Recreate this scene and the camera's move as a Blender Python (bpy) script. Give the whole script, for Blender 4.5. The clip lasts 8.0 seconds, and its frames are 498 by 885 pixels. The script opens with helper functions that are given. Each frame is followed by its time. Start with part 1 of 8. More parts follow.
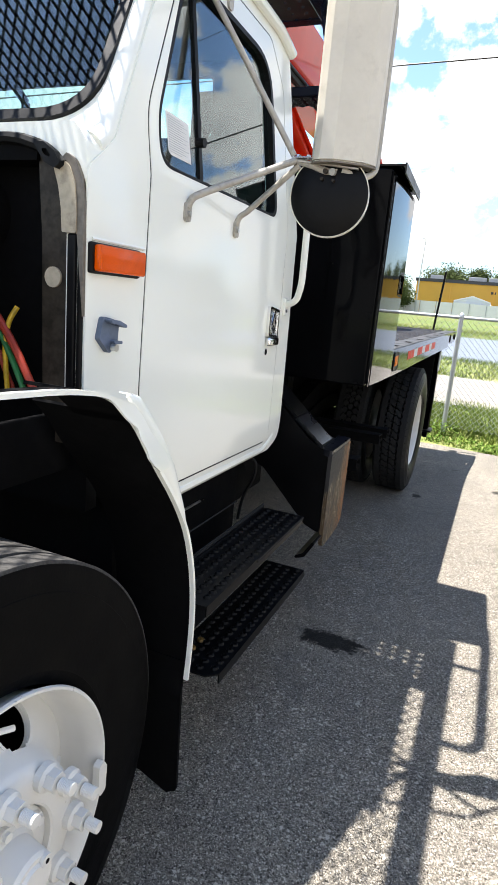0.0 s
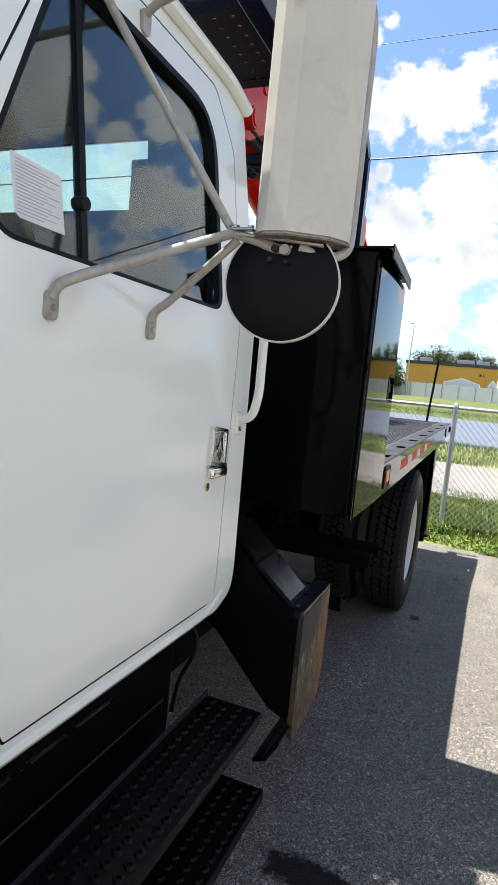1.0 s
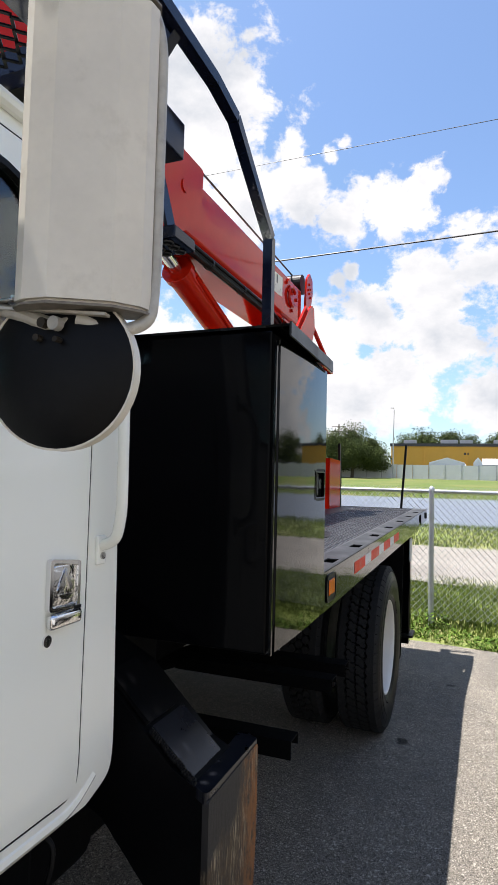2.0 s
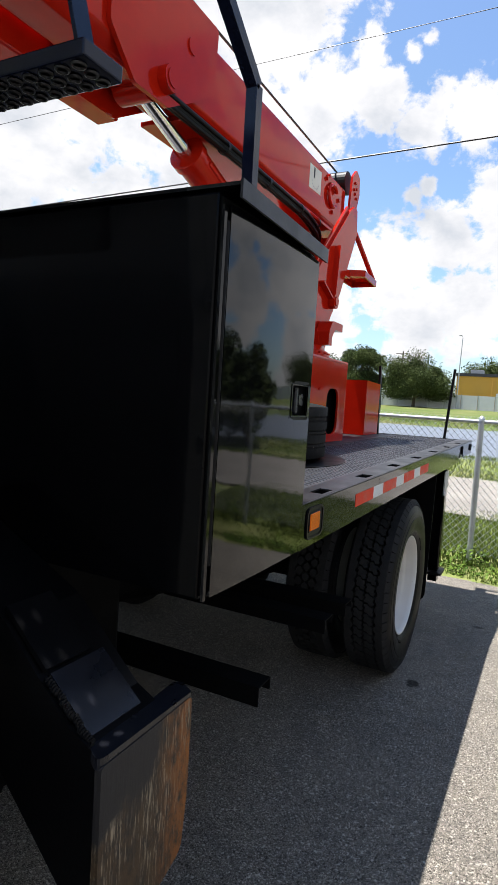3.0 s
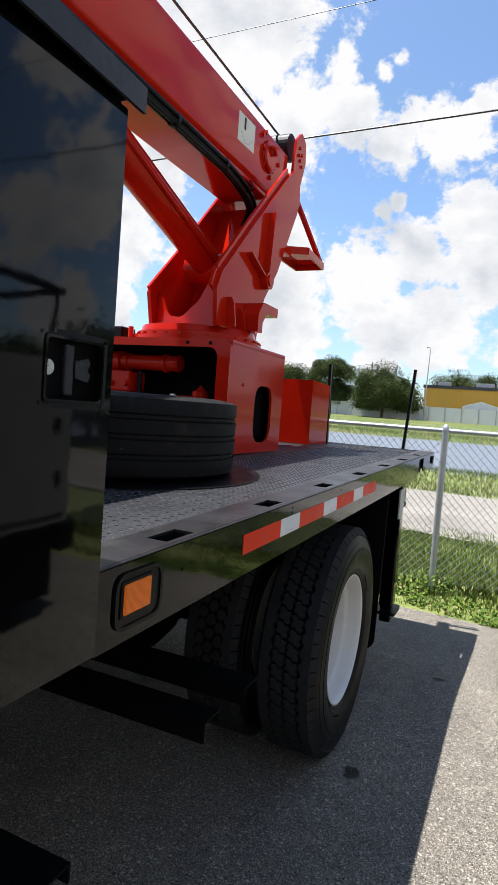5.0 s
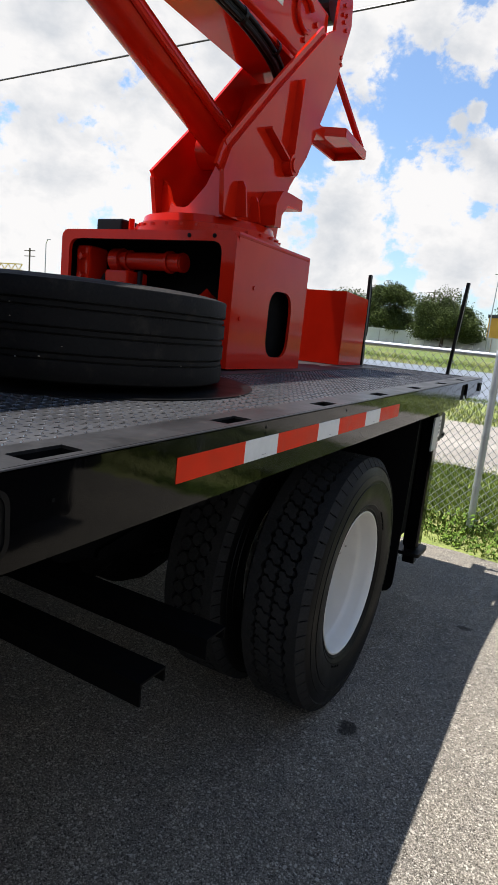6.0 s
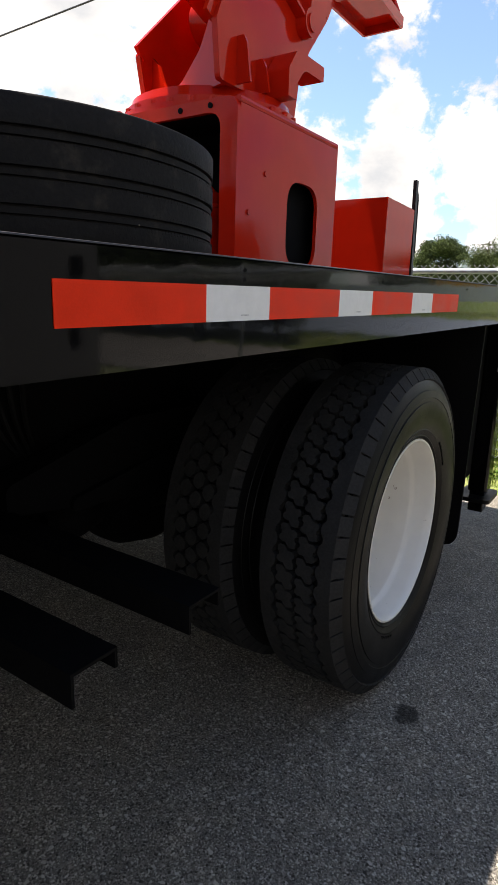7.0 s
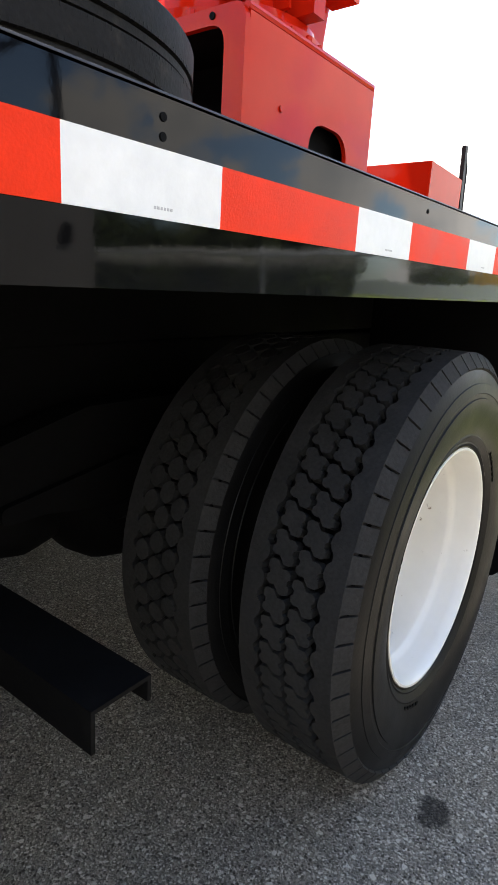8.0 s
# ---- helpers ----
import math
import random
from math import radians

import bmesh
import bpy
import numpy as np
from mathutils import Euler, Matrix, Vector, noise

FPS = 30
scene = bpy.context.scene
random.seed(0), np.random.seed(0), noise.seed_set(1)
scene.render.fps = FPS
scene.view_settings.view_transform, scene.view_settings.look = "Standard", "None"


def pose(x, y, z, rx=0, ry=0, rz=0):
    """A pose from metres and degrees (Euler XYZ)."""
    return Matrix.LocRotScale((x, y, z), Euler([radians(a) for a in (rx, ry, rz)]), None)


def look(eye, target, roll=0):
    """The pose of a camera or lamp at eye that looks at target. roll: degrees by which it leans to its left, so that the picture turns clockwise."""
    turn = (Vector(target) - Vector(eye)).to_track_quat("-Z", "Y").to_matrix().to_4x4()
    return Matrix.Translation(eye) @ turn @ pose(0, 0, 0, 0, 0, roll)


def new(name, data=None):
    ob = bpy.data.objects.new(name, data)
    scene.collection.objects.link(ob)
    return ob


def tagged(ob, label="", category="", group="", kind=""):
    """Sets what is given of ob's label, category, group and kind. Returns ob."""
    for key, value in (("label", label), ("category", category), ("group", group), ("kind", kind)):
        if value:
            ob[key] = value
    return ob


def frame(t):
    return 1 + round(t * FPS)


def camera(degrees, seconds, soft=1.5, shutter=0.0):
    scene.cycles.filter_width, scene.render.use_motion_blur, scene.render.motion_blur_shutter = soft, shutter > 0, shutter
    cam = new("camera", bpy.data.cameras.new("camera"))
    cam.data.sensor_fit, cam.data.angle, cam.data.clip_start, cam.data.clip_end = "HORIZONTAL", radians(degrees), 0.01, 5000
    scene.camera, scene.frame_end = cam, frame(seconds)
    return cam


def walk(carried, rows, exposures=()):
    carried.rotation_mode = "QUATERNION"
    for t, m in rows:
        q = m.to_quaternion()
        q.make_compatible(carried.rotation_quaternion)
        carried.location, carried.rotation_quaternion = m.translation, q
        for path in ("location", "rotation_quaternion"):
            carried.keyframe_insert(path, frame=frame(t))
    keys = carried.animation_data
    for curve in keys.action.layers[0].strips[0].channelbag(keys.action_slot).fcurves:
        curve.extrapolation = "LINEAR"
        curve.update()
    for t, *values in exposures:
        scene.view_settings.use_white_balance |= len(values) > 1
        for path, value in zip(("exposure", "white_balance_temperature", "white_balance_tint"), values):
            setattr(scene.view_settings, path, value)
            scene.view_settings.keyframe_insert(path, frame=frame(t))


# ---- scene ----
cam = camera(45.7, 8.0)
PATH = [
    (0, (0.516, 0.331, 1.458), (-0.211, 2.137, 0.998), 5.1),
    (0.5, (0.456, 0.676, 1.488), (-0.226, 2.511, 1.082), 8.5),
    (1, (0.403, 0.967, 1.577), (-0.342, 2.812, 1.373), 5.6),
    (1.3, (0.397, 1.111, 1.654), (-0.261, 3.0, 1.686), 2.9),
    (1.5, (0.421, 1.181, 1.667), (-0.207, 3.078, 1.742), 2.1),
    (1.7, (0.462, 1.268, 1.648), (-0.187, 3.152, 1.807), 1.6),
    (2.8, (0.691, 1.741, 1.613), (-0.265, 3.492, 1.469), 4.1),
    (3, (0.666, 1.835, 1.604), (-0.24, 3.612, 1.454), 3.6),
    (3.5, (0.621, 2.061, 1.586), (-0.056, 3.937, 1.438), 5.1),
    (4, (0.653, 2.315, 1.584), (-0.105, 4.161, 1.437), 4.3),
    (4.5, (0.61, 2.555, 1.567), (-0.225, 4.369, 1.458), 5.0),
    (4.7, (0.593, 2.632, 1.569), (-0.214, 4.46, 1.468), 4.0),
    (5.8, (0.647, 3.111, 1.537), (-0.275, 4.863, 1.259), 6.4),
    (6, (0.638, 3.207, 1.499), (-0.304, 4.932, 1.13), 5.9),
    (6.5, (0.578, 3.438, 1.389), (-0.367, 5.142, 0.939), 2.6),
    (7, (0.526, 3.69, 1.236), (-0.553, 5.306, 0.764), 1.8),
    (7.5, (0.507, 3.892, 1.214), (-0.679, 5.434, 0.75), 5.2),
    (8, (0.362, 4.098, 1.151), (-0.792, 5.656, 0.66), 3.3),
]
EXPOSURE = [(0.0, 1.77, 6650, 11), (0.5, 1.49, 6600, 11), (1.0, 1.30, 6450, 12), (1.5, 1.16, 6550, 13), (3.0, 1.13, 6450, 12), (4.0, 1.00, 6350, 11), (4.5, 1.06, 6400, 11), (6.0, 1.00, 6550, 11), (6.5, 1.07, 6700, 12), (7.2, 1.52, 7100, 13), (8.0, 2.62, 7150, 11)]
walk(cam, [(t, look(eye, target, roll)) for t, eye, target, roll in PATH], EXPOSURE)

# ---- light ----
SUN_WAY = Vector((0.318, 0.05, -1.0))
world = bpy.data.worlds.new("sky")
scene.world = world
world.use_nodes = True


# cumulus banks: azimuth from the truck's axis, elevation and half width, in degrees
CLOUDS = (
    (-12.6, 24.5, 3.2), (-7.9, 24.0, 3.4), (-5.2, 26.6, 1.9), (-13.4, 18.7, 1.1), (-12.0, 19.4, 1.0), (-10.1, 15.4, 3.8), (-5.4, 17.6, 4.4),
    (-0.3, 19.3, 3.6), (3.9, 20.2, 3.4), (-3.7, 12.8, 4.6), (-7.8, 9.4, 4.0), (4.2, 12.0, 4.4), (0.2, 7.8, 3.8),
    (-29.0, 31.0, 9.2), (-22.6, 25.6, 5.6), (-16.6, 26.0, 3.2), (-18.2, 29.6, 2.2), (-14.1, 29.1, 1.2), (-12.9, 30.0, 1.0), (-20.2, 10.4, 5.0),
    (-15.4, 12.4, 5.0), (-12.0, 7.4, 5.0), (-22.0, 5.9, 4.0), (-51.5, 21.3, 12.0), (-42.0, 24.5, 9.5), (-34.8, 21.0, 3.4),
    (-39.0, 15.0, 5.6), (-48.4, 11.3, 8.0), (-40.0, 8.1, 5.0), (-53.4, 4.9, 5.0), (-30.0, 12.0, 5.0), (-29.0, 5.0, 5.0), (-21.6, 16.6, 3.0),
    (18.0, 22.0, 4.6), (23.0, 21.8, 4.4), (28.0, 23.0, 4.6), (24.8, 30.2, 2.5), (35.5, 31.8, 4.0), (30.5, 27.8, 2.2), (37.5, 19.0, 5.6), (30.0, 17.0, 4.6),
    (44.0, 15.2, 4.2), (31.0, 9.4, 4.4), (22.0, 12.0, 6.0), (20.0, 5.0, 5.0), (41.0, 7.4, 4.6), (51.0, 12.0, 5.0), (43.0, 28.0, 3.6), (14.0, 14.0, 4.0),
)


def build_sky(w):
    nt = w.node_tree
    n, l = nt.nodes, nt.links
    n.clear()
    out = n.new("ShaderNodeOutputWorld")
    bg = n.new("ShaderNodeBackground")
    bg.inputs["Strength"].default_value = 0.05
    sky = n.new("ShaderNodeTexSky")
    sky.sky_type = 'NISHITA'
    sky.sun_disc = False
    sky.sun_elevation = radians(72)
    sky.sun_rotation = radians(263)
    sky.air_density, sky.dust_density, sky.ozone_density = 1.0, 1.2, 1.4
    tc = n.new("ShaderNodeTexCoord")
    sep = n.new("ShaderNodeSeparateXYZ")
    l.new(tc.outputs["Generated"], sep.inputs[0])

    def m(op, a, b=None, c=None, clamp=False):
        k = n.new("ShaderNodeMath")
        k.operation, k.use_clamp = op, clamp
        for i, v in enumerate((a, b, c)):
            if v is None:
                continue
            if isinstance(v, (int, float)):
                k.inputs[i].default_value = v
            else:
                l.new(v, k.inputs[i])
        return k.outputs[0]

    def away(az, el):
        k = n.new("ShaderNodeVectorMath")
        k.operation = 'DISTANCE'
        l.new(tc.outputs["Generated"], k.inputs[0])
        a, e = radians(az), radians(el)
        k.inputs[1].default_value = (math.sin(a) * math.cos(e), math.cos(a) * math.cos(e), math.sin(e))
        return k.outputs["Value"]

    def cloud_noise(scale, detail, rough, stretch, shift):
        mp = n.new("ShaderNodeMapping")
        mp.inputs["Location"].default_value = shift
        mp.inputs["Scale"].default_value = (1, 1, stretch)
        l.new(tc.outputs["Generated"], mp.inputs[0])
        t = n.new("ShaderNodeTexNoise")
        t.inputs["Scale"].default_value = scale
        t.inputs["Detail"].default_value = detail
        t.inputs["Roughness"].default_value = rough
        t.inputs["Distortion"].default_value = 0.2
        l.new(mp.outputs[0], t.inputs["Vector"])
        return t.outputs[0]

    up = m('MAXIMUM', sep.outputs[2], 0.0)
    # the banks over the canal
    bank = None
    for az, el, r in CLOUDS:
        f = m('MULTIPLY_ADD', away(az, el), -1.0 / radians(r), 1.0)
        bank = f if bank is None else m('SMOOTH_MAX', bank, f, 0.25)
    puff = cloud_noise(13.0, 9.0, 0.60, 1.25, (4.1, 2.2, 0.6))
    bank = m('MULTIPLY_ADD', m('SUBTRACT', puff, 0.5), 2.6, bank)
    bank = m('MULTIPLY_ADD', m('SUBTRACT', cloud_noise(46.0, 6.0, 0.6, 1.2, (0.4, 1.1, 2.0)), 0.52), 0.95, bank)
    # broken cloud over the rest of the sky, thinner towards the zenith
    rest = cloud_noise(4.2, 10.0, 0.56, 1.7, CLOUD_SHIFT)
    rest = m('MULTIPLY_ADD', sep.outputs[0], 0.08, rest)
    rest = m('MULTIPLY', m('SUBTRACT', m('SUBTRACT', rest, m('MULTIPLY', up, 0.30)), 0.385), 9.0)
    for az, el, near, far in ((-24, 17, 0.62, 0.80), (33, 24, 0.36, 0.52), (-97, 50, 0.22, 0.42)):
        clear = n.new("ShaderNodeMapRange")
        clear.interpolation_type = 'SMOOTHSTEP'
        clear.inputs["From Min"].default_value = near
        clear.inputs["From Max"].default_value = far
        clear.inputs["To Min"].default_value = -6.0
        clear.inputs["To Max"].default_value = 0.0
        l.new(away(az, el), clear.inputs["Value"])
        rest = m('ADD', rest, clear.outputs[0])
    cover = m('MAXIMUM', bank, rest)
    mask = n.new("ShaderNodeMapRange")
    mask.interpolation_type = 'SMOOTHSTEP'
    mask.inputs["From Min"].default_value = -0.06
    mask.inputs["From Max"].default_value = 0.32
    l.new(cover, mask.inputs["Value"])
    # sunlit tops, greyer where the cloud is thick
    thick = m('MULTIPLY_ADD', m('MINIMUM', cover, 2.2), -0.10, cloud_noise(7.0, 7.0, 0.55, 1.6, (1.3, 0.4, 2.1)))
    shade = n.new("ShaderNodeValToRGB")
    e = shade.color_ramp.elements
    e[0].position, e[0].color = 0.26, (6.5, 6.9, 7.4, 1)
    e[1].position, e[1].color = 0.50, (9.6, 9.6, 9.6, 1)
    l.new(thick, shade.inputs[0])
    mix = n.new("ShaderNodeMix")
    mix.data_type = 'RGBA'
    l.new(mask.outputs[0], mix.inputs["Factor"])
    deep = n.new("ShaderNodeMix")
    deep.data_type, deep.blend_type = 'RGBA', 'MULTIPLY'
    deep.inputs["Factor"].default_value = 1.0
    deep.inputs["B"].default_value = (1.74, 1.95, 2.12, 1)
    l.new(sky.outputs[0], deep.inputs["A"])
    haze = m('MULTIPLY', m('SUBTRACT', 0.45, up, None, True), 24.0)
    limit = n.new("ShaderNodeCombineXYZ")
    for i, c in enumerate((3.3, 4.9, 8.4)):
        l.new(m('ADD', haze, c), limit.inputs[i])
    soft = n.new("ShaderNodeVectorMath")
    soft.operation = 'MINIMUM'
    l.new(deep.outputs["Result"], soft.inputs[0])
    l.new(limit.outputs[0], soft.inputs[1])
    l.new(soft.outputs[0], mix.inputs["A"])
    l.new(shade.outputs[0], mix.inputs["B"])
    l.new(mix.outputs["Result"], bg.inputs["Color"])
    l.new(bg.outputs[0], out.inputs[0])


CLOUD_SHIFT = (4.1, 2.2, 0.6)
build_sky(world)

sun = new("sun", bpy.data.lights.new("sun", 'SUN'))
sun.data.energy = 5.0
sun.data.angle = radians(0.55)
sun.data.color = (1.0, 0.98, 0.95)
sun.matrix_world = look((-6, -1, 20), Vector((-6, -1, 20)) + SUN_WAY)

# ---- materials ----
def mat(name):
    k = bpy.data.materials.new(name)
    k.use_nodes = True
    nt = k.node_tree
    return k, nt.nodes, nt.links, nt.nodes["Principled BSDF"]


def noise_tex(n, l, scale, detail=4.0, rough=0.55, coord="Object", stretch=None):
    tc = n.new("ShaderNodeTexCoord")
    t = n.new("ShaderNodeTexNoise")
    t.inputs["Scale"].default_value = scale
    t.inputs["Detail"].default_value = detail
    t.inputs["Roughness"].default_value = rough
    if stretch:
        mp = n.new("ShaderNodeMapping")
        mp.inputs["Scale"].default_value = stretch
        l.new(tc.outputs[coord], mp.inputs[0])
        l.new(mp.outputs[0], t.inputs["Vector"])
    else:
        l.new(tc.outputs[coord], t.inputs["Vector"])
    return t.outputs[0]


def ramp(n, l, src, stops):
    r = n.new("ShaderNodeValToRGB")
    e = r.color_ramp.elements
    while len(e) < len(stops):
        e.new(0.5)
    for k, (p, c) in enumerate(stops):
        e[k].position = p
        e[k].color = (*c, 1) if len(c) == 3 else c
    l.new(src, r.inputs[0])
    return r.outputs[0]


def mixc(n, l, fac, a, b, kind='MIX'):
    m = n.new("ShaderNodeMix")
    m.data_type, m.blend_type = 'RGBA', kind
    for sock, v in (("Factor", fac), ("A", a), ("B", b)):
        if isinstance(v, (int, float)):
            m.inputs[sock].default_value = v
        elif isinstance(v, tuple):
            m.inputs[sock].default_value = (*v, 1)
        else:
            l.new(v, m.inputs[sock])
    return m.outputs["Result"]


def bumped(n, l, bsdf, height, strength, distance=0.01):
    b = n.new("ShaderNodeBump")
    b.inputs["Strength"].default_value = strength
    b.inputs["Distance"].default_value = distance
    l.new(height, b.inputs["Height"])
    l.new(b.outputs[0], bsdf.inputs["Normal"])
    return b


def surface(name, base, rough=0.5, metal=0.0, vary=0.15, scale=6.0, grain=60.0, bump=0.05, coat=0.0, dirt=None, dirt_amount=0.5, rvary=0.12, ior=1.5):
    """A plain surface with two scales of variation: blotches and grain."""
    k, n, l, b = mat(name)
    big = noise_tex(n, l, scale, 5)
    fine = noise_tex(n, l, grain, 3)
    lo = tuple(c * (1 - vary) for c in base)
    hi = tuple(min(1, c * (1 + vary)) for c in base)
    col = ramp(n, l, big, [(0.3, lo), (0.7, hi)])
    col = mixc(n, l, 0.25 * vary / 0.15 if vary < 0.6 else 1.0, col, ramp(n, l, fine, [(0.35, lo), (0.65, hi)]))
    if dirt:
        spots = ramp(n, l, noise_tex(n, l, scale * 2.3, 8, 0.65), [(0.55, (0, 0, 0)), (0.75, (1, 1, 1))])
        bw = n.new("ShaderNodeMath")
        bw.operation = 'MULTIPLY'
        bw.inputs[1].default_value = dirt_amount
        l.new(spots, bw.inputs[0])
        col = mixc(n, l, bw.outputs[0], col, dirt)
    l.new(col, b.inputs["Base Color"])
    l.new(ramp(n, l, big, [(0.25, (max(0.02, rough - rvary),) * 3), (0.75, (min(1, rough + rvary),) * 3)]), b.inputs["Roughness"])
    b.inputs["Metallic"].default_value = metal
    b.inputs["IOR"].default_value = ior
    b.inputs["Coat Weight"].default_value = coat
    b.inputs["Coat Roughness"].default_value = 0.04
    if bump:
        bumped(n, l, b, fine, bump, 0.004)
    return k


def paint(name, base, rough=0.25, coat=1.0, wave=0.012, vary=0.05, chips=None, ior=1.5):
    """Sprayed gloss paint: slight waviness of the sheet, faint orange peel, a little dust."""
    k, n, l, b = mat(name)
    big = noise_tex(n, l, 2.2, 4)
    peel = noise_tex(n, l, 160, 2)
    lo = tuple(c * (1 - vary) for c in base)
    col = ramp(n, l, noise_tex(n, l, 9, 6), [(0.3, lo), (0.7, base)])
    if chips:
        spots = ramp(n, l, noise_tex(n, l, 22, 9, 0.7), [(0.66, (0, 0, 0)), (0.70, (1, 1, 1))])
        col = mixc(n, l, spots, col, chips)
    l.new(col, b.inputs["Base Color"])
    l.new(ramp(n, l, noise_tex(n, l, 5, 6, 0.6), [(0.3, (rough * 0.8,) * 3), (0.75, (rough * 1.25,) * 3)]), b.inputs["Roughness"])
    b.inputs["IOR"].default_value = ior
    b.inputs["Coat Weight"].default_value = coat
    b.inputs["Coat Roughness"].default_value = 0.10
    b1 = n.new("ShaderNodeBump")
    b1.inputs["Strength"].default_value = wave
    b1.inputs["Distance"].default_value = 0.2
    l.new(big, b1.inputs["Height"])
    b2 = n.new("ShaderNodeBump")
    b2.inputs["Strength"].default_value = 0.008
    b2.inputs["Distance"].default_value = 0.002
    l.new(peel, b2.inputs["Height"])
    l.new(b1.outputs[0], b2.inputs["Normal"])
    l.new(b2.outputs[0], b.inputs["Normal"])
    l.new(b1.outputs[0], b.inputs["Coat Normal"])
    return k


def glass(name, tint=(0.75, 0.85, 0.83), rough=0.0):
    k, n, l, b = mat(name)
    b.inputs["Base Color"].default_value = (*tint, 1)
    b.inputs["Transmission Weight"].default_value = 1.0
    b.inputs["Roughness"].default_value = rough
    b.inputs["IOR"].default_value = 1.5
    return k


def ribbed_lens(name, col, rough=0.18):
    k, n, l, b = mat(name)
    tc = n.new("ShaderNodeTexCoord")
    wv = n.new("ShaderNodeTexWave")
    wv.bands_direction = 'Y'
    wv.inputs["Scale"].default_value = 90
    l.new(tc.outputs["Object"], wv.inputs["Vector"])
    l.new(mixc(n, l, wv.outputs[1], tuple(c * 0.75 for c in col), col), b.inputs["Base Color"])
    b.inputs["Roughness"].default_value = rough
    b.inputs["IOR"].default_value = 1.3
    bumped(n, l, b, wv.outputs[1], 0.15, 0.003)
    return k


def aggregate(name, dark, mid, light, stain=True, size=95.0):
    """Worn asphalt: pale and dark stones in a grey binder, blotches, hairline stains."""
    k, n, l, b = mat(name)
    tc = n.new("ShaderNodeTexCoord")
    v = n.new("ShaderNodeTexVoronoi")
    v.inputs["Scale"].default_value = size
    l.new(tc.outputs["Object"], v.inputs["Vector"])
    sepc = n.new("ShaderNodeSeparateColor")
    l.new(v.outputs["Color"], sepc.inputs[0])
    stones = ramp(n, l, sepc.outputs[0], [(0.0, tuple(0.34 * a for a in mid)), (0.5, tuple(0.80 * a for a in mid)), (0.85, tuple(1.2 * a for a in mid)), (1.0, tuple(1.9 * a for a in mid))])
    v2 = n.new("ShaderNodeTexVoronoi")
    v2.inputs["Scale"].default_value = size * 0.78
    l.new(tc.outputs["Object"], v2.inputs["Vector"])
    sep2 = n.new("ShaderNodeSeparateColor")
    l.new(v2.outputs["Color"], sep2.inputs[0])
    pick = ramp(n, l, sep2.outputs[1], [(0.935, (0, 0, 0)), (0.955, (1, 1, 1))])
    pit = ramp(n, l, sep2.outputs[2], [(0.945, (0, 0, 0)), (0.965, (1, 1, 1))])
    v3 = n.new("ShaderNodeTexVoronoi")
    v3.inputs["Scale"].default_value = size * 0.42
    l.new(tc.outputs["Object"], v3.inputs["Vector"])
    sep3 = n.new("ShaderNodeSeparateColor")
    l.new(v3.outputs["Color"], sep3.inputs[0])
    chip = ramp(n, l, sep3.outputs[0], [(0.972, (0, 0, 0)), (0.982, (1, 1, 1))])
    col = mixc(n, l, pit, mixc(n, l, pick, stones, light), dark)
    col = mixc(n, l, chip, col, light)
    big = noise_tex(n, l, 0.9, 7, 0.6)
    col = mixc(n, l, 1.0, col, ramp(n, l, big, [(0.3, (0.78, 0.78, 0.78)), (0.7, (1.1, 1.09, 1.06))]), 'MULTIPLY')
    med = noise_tex(n, l, 7, 8, 0.65)
    col = mixc(n, l, 1.0, col, ramp(n, l, med, [(0.35, (0.86, 0.86, 0.87)), (0.65, (1.06, 1.05, 1.03))]), 'MULTIPLY')
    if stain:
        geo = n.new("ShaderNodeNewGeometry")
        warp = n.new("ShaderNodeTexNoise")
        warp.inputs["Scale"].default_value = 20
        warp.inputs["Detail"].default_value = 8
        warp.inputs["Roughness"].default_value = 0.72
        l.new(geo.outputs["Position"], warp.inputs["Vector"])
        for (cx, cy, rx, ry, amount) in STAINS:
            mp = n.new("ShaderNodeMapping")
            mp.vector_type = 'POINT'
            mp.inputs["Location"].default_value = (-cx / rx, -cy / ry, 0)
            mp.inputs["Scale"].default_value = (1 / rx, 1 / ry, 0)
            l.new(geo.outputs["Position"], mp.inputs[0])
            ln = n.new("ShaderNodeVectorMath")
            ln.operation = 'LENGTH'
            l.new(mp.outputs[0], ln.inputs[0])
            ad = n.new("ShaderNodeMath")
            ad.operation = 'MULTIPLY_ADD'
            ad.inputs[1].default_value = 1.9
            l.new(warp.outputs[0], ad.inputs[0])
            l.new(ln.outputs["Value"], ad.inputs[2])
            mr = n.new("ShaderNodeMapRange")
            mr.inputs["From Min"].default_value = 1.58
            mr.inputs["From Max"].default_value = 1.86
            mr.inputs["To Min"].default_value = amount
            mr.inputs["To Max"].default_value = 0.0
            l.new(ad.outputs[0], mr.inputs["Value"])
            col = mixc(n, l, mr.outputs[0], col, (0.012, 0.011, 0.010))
    l.new(col, b.inputs["Base Color"])
    b.inputs["Roughness"].default_value = 0.85
    b.inputs["IOR"].default_value = 1.22
    hsum = n.new("ShaderNodeMath")
    hsum.operation = 'ADD'
    l.new(v.outputs["Distance"], hsum.inputs[0])
    l.new(v2.outputs["Distance"], hsum.inputs[1])
    inv = n.new("ShaderNodeMath")
    inv.operation = 'MULTIPLY'
    inv.inputs[1].default_value = -1.0
    l.new(hsum.outputs[0], inv.inputs[0])
    bumped(n, l, b, inv.outputs[0], 0.9, 0.006)
    return k


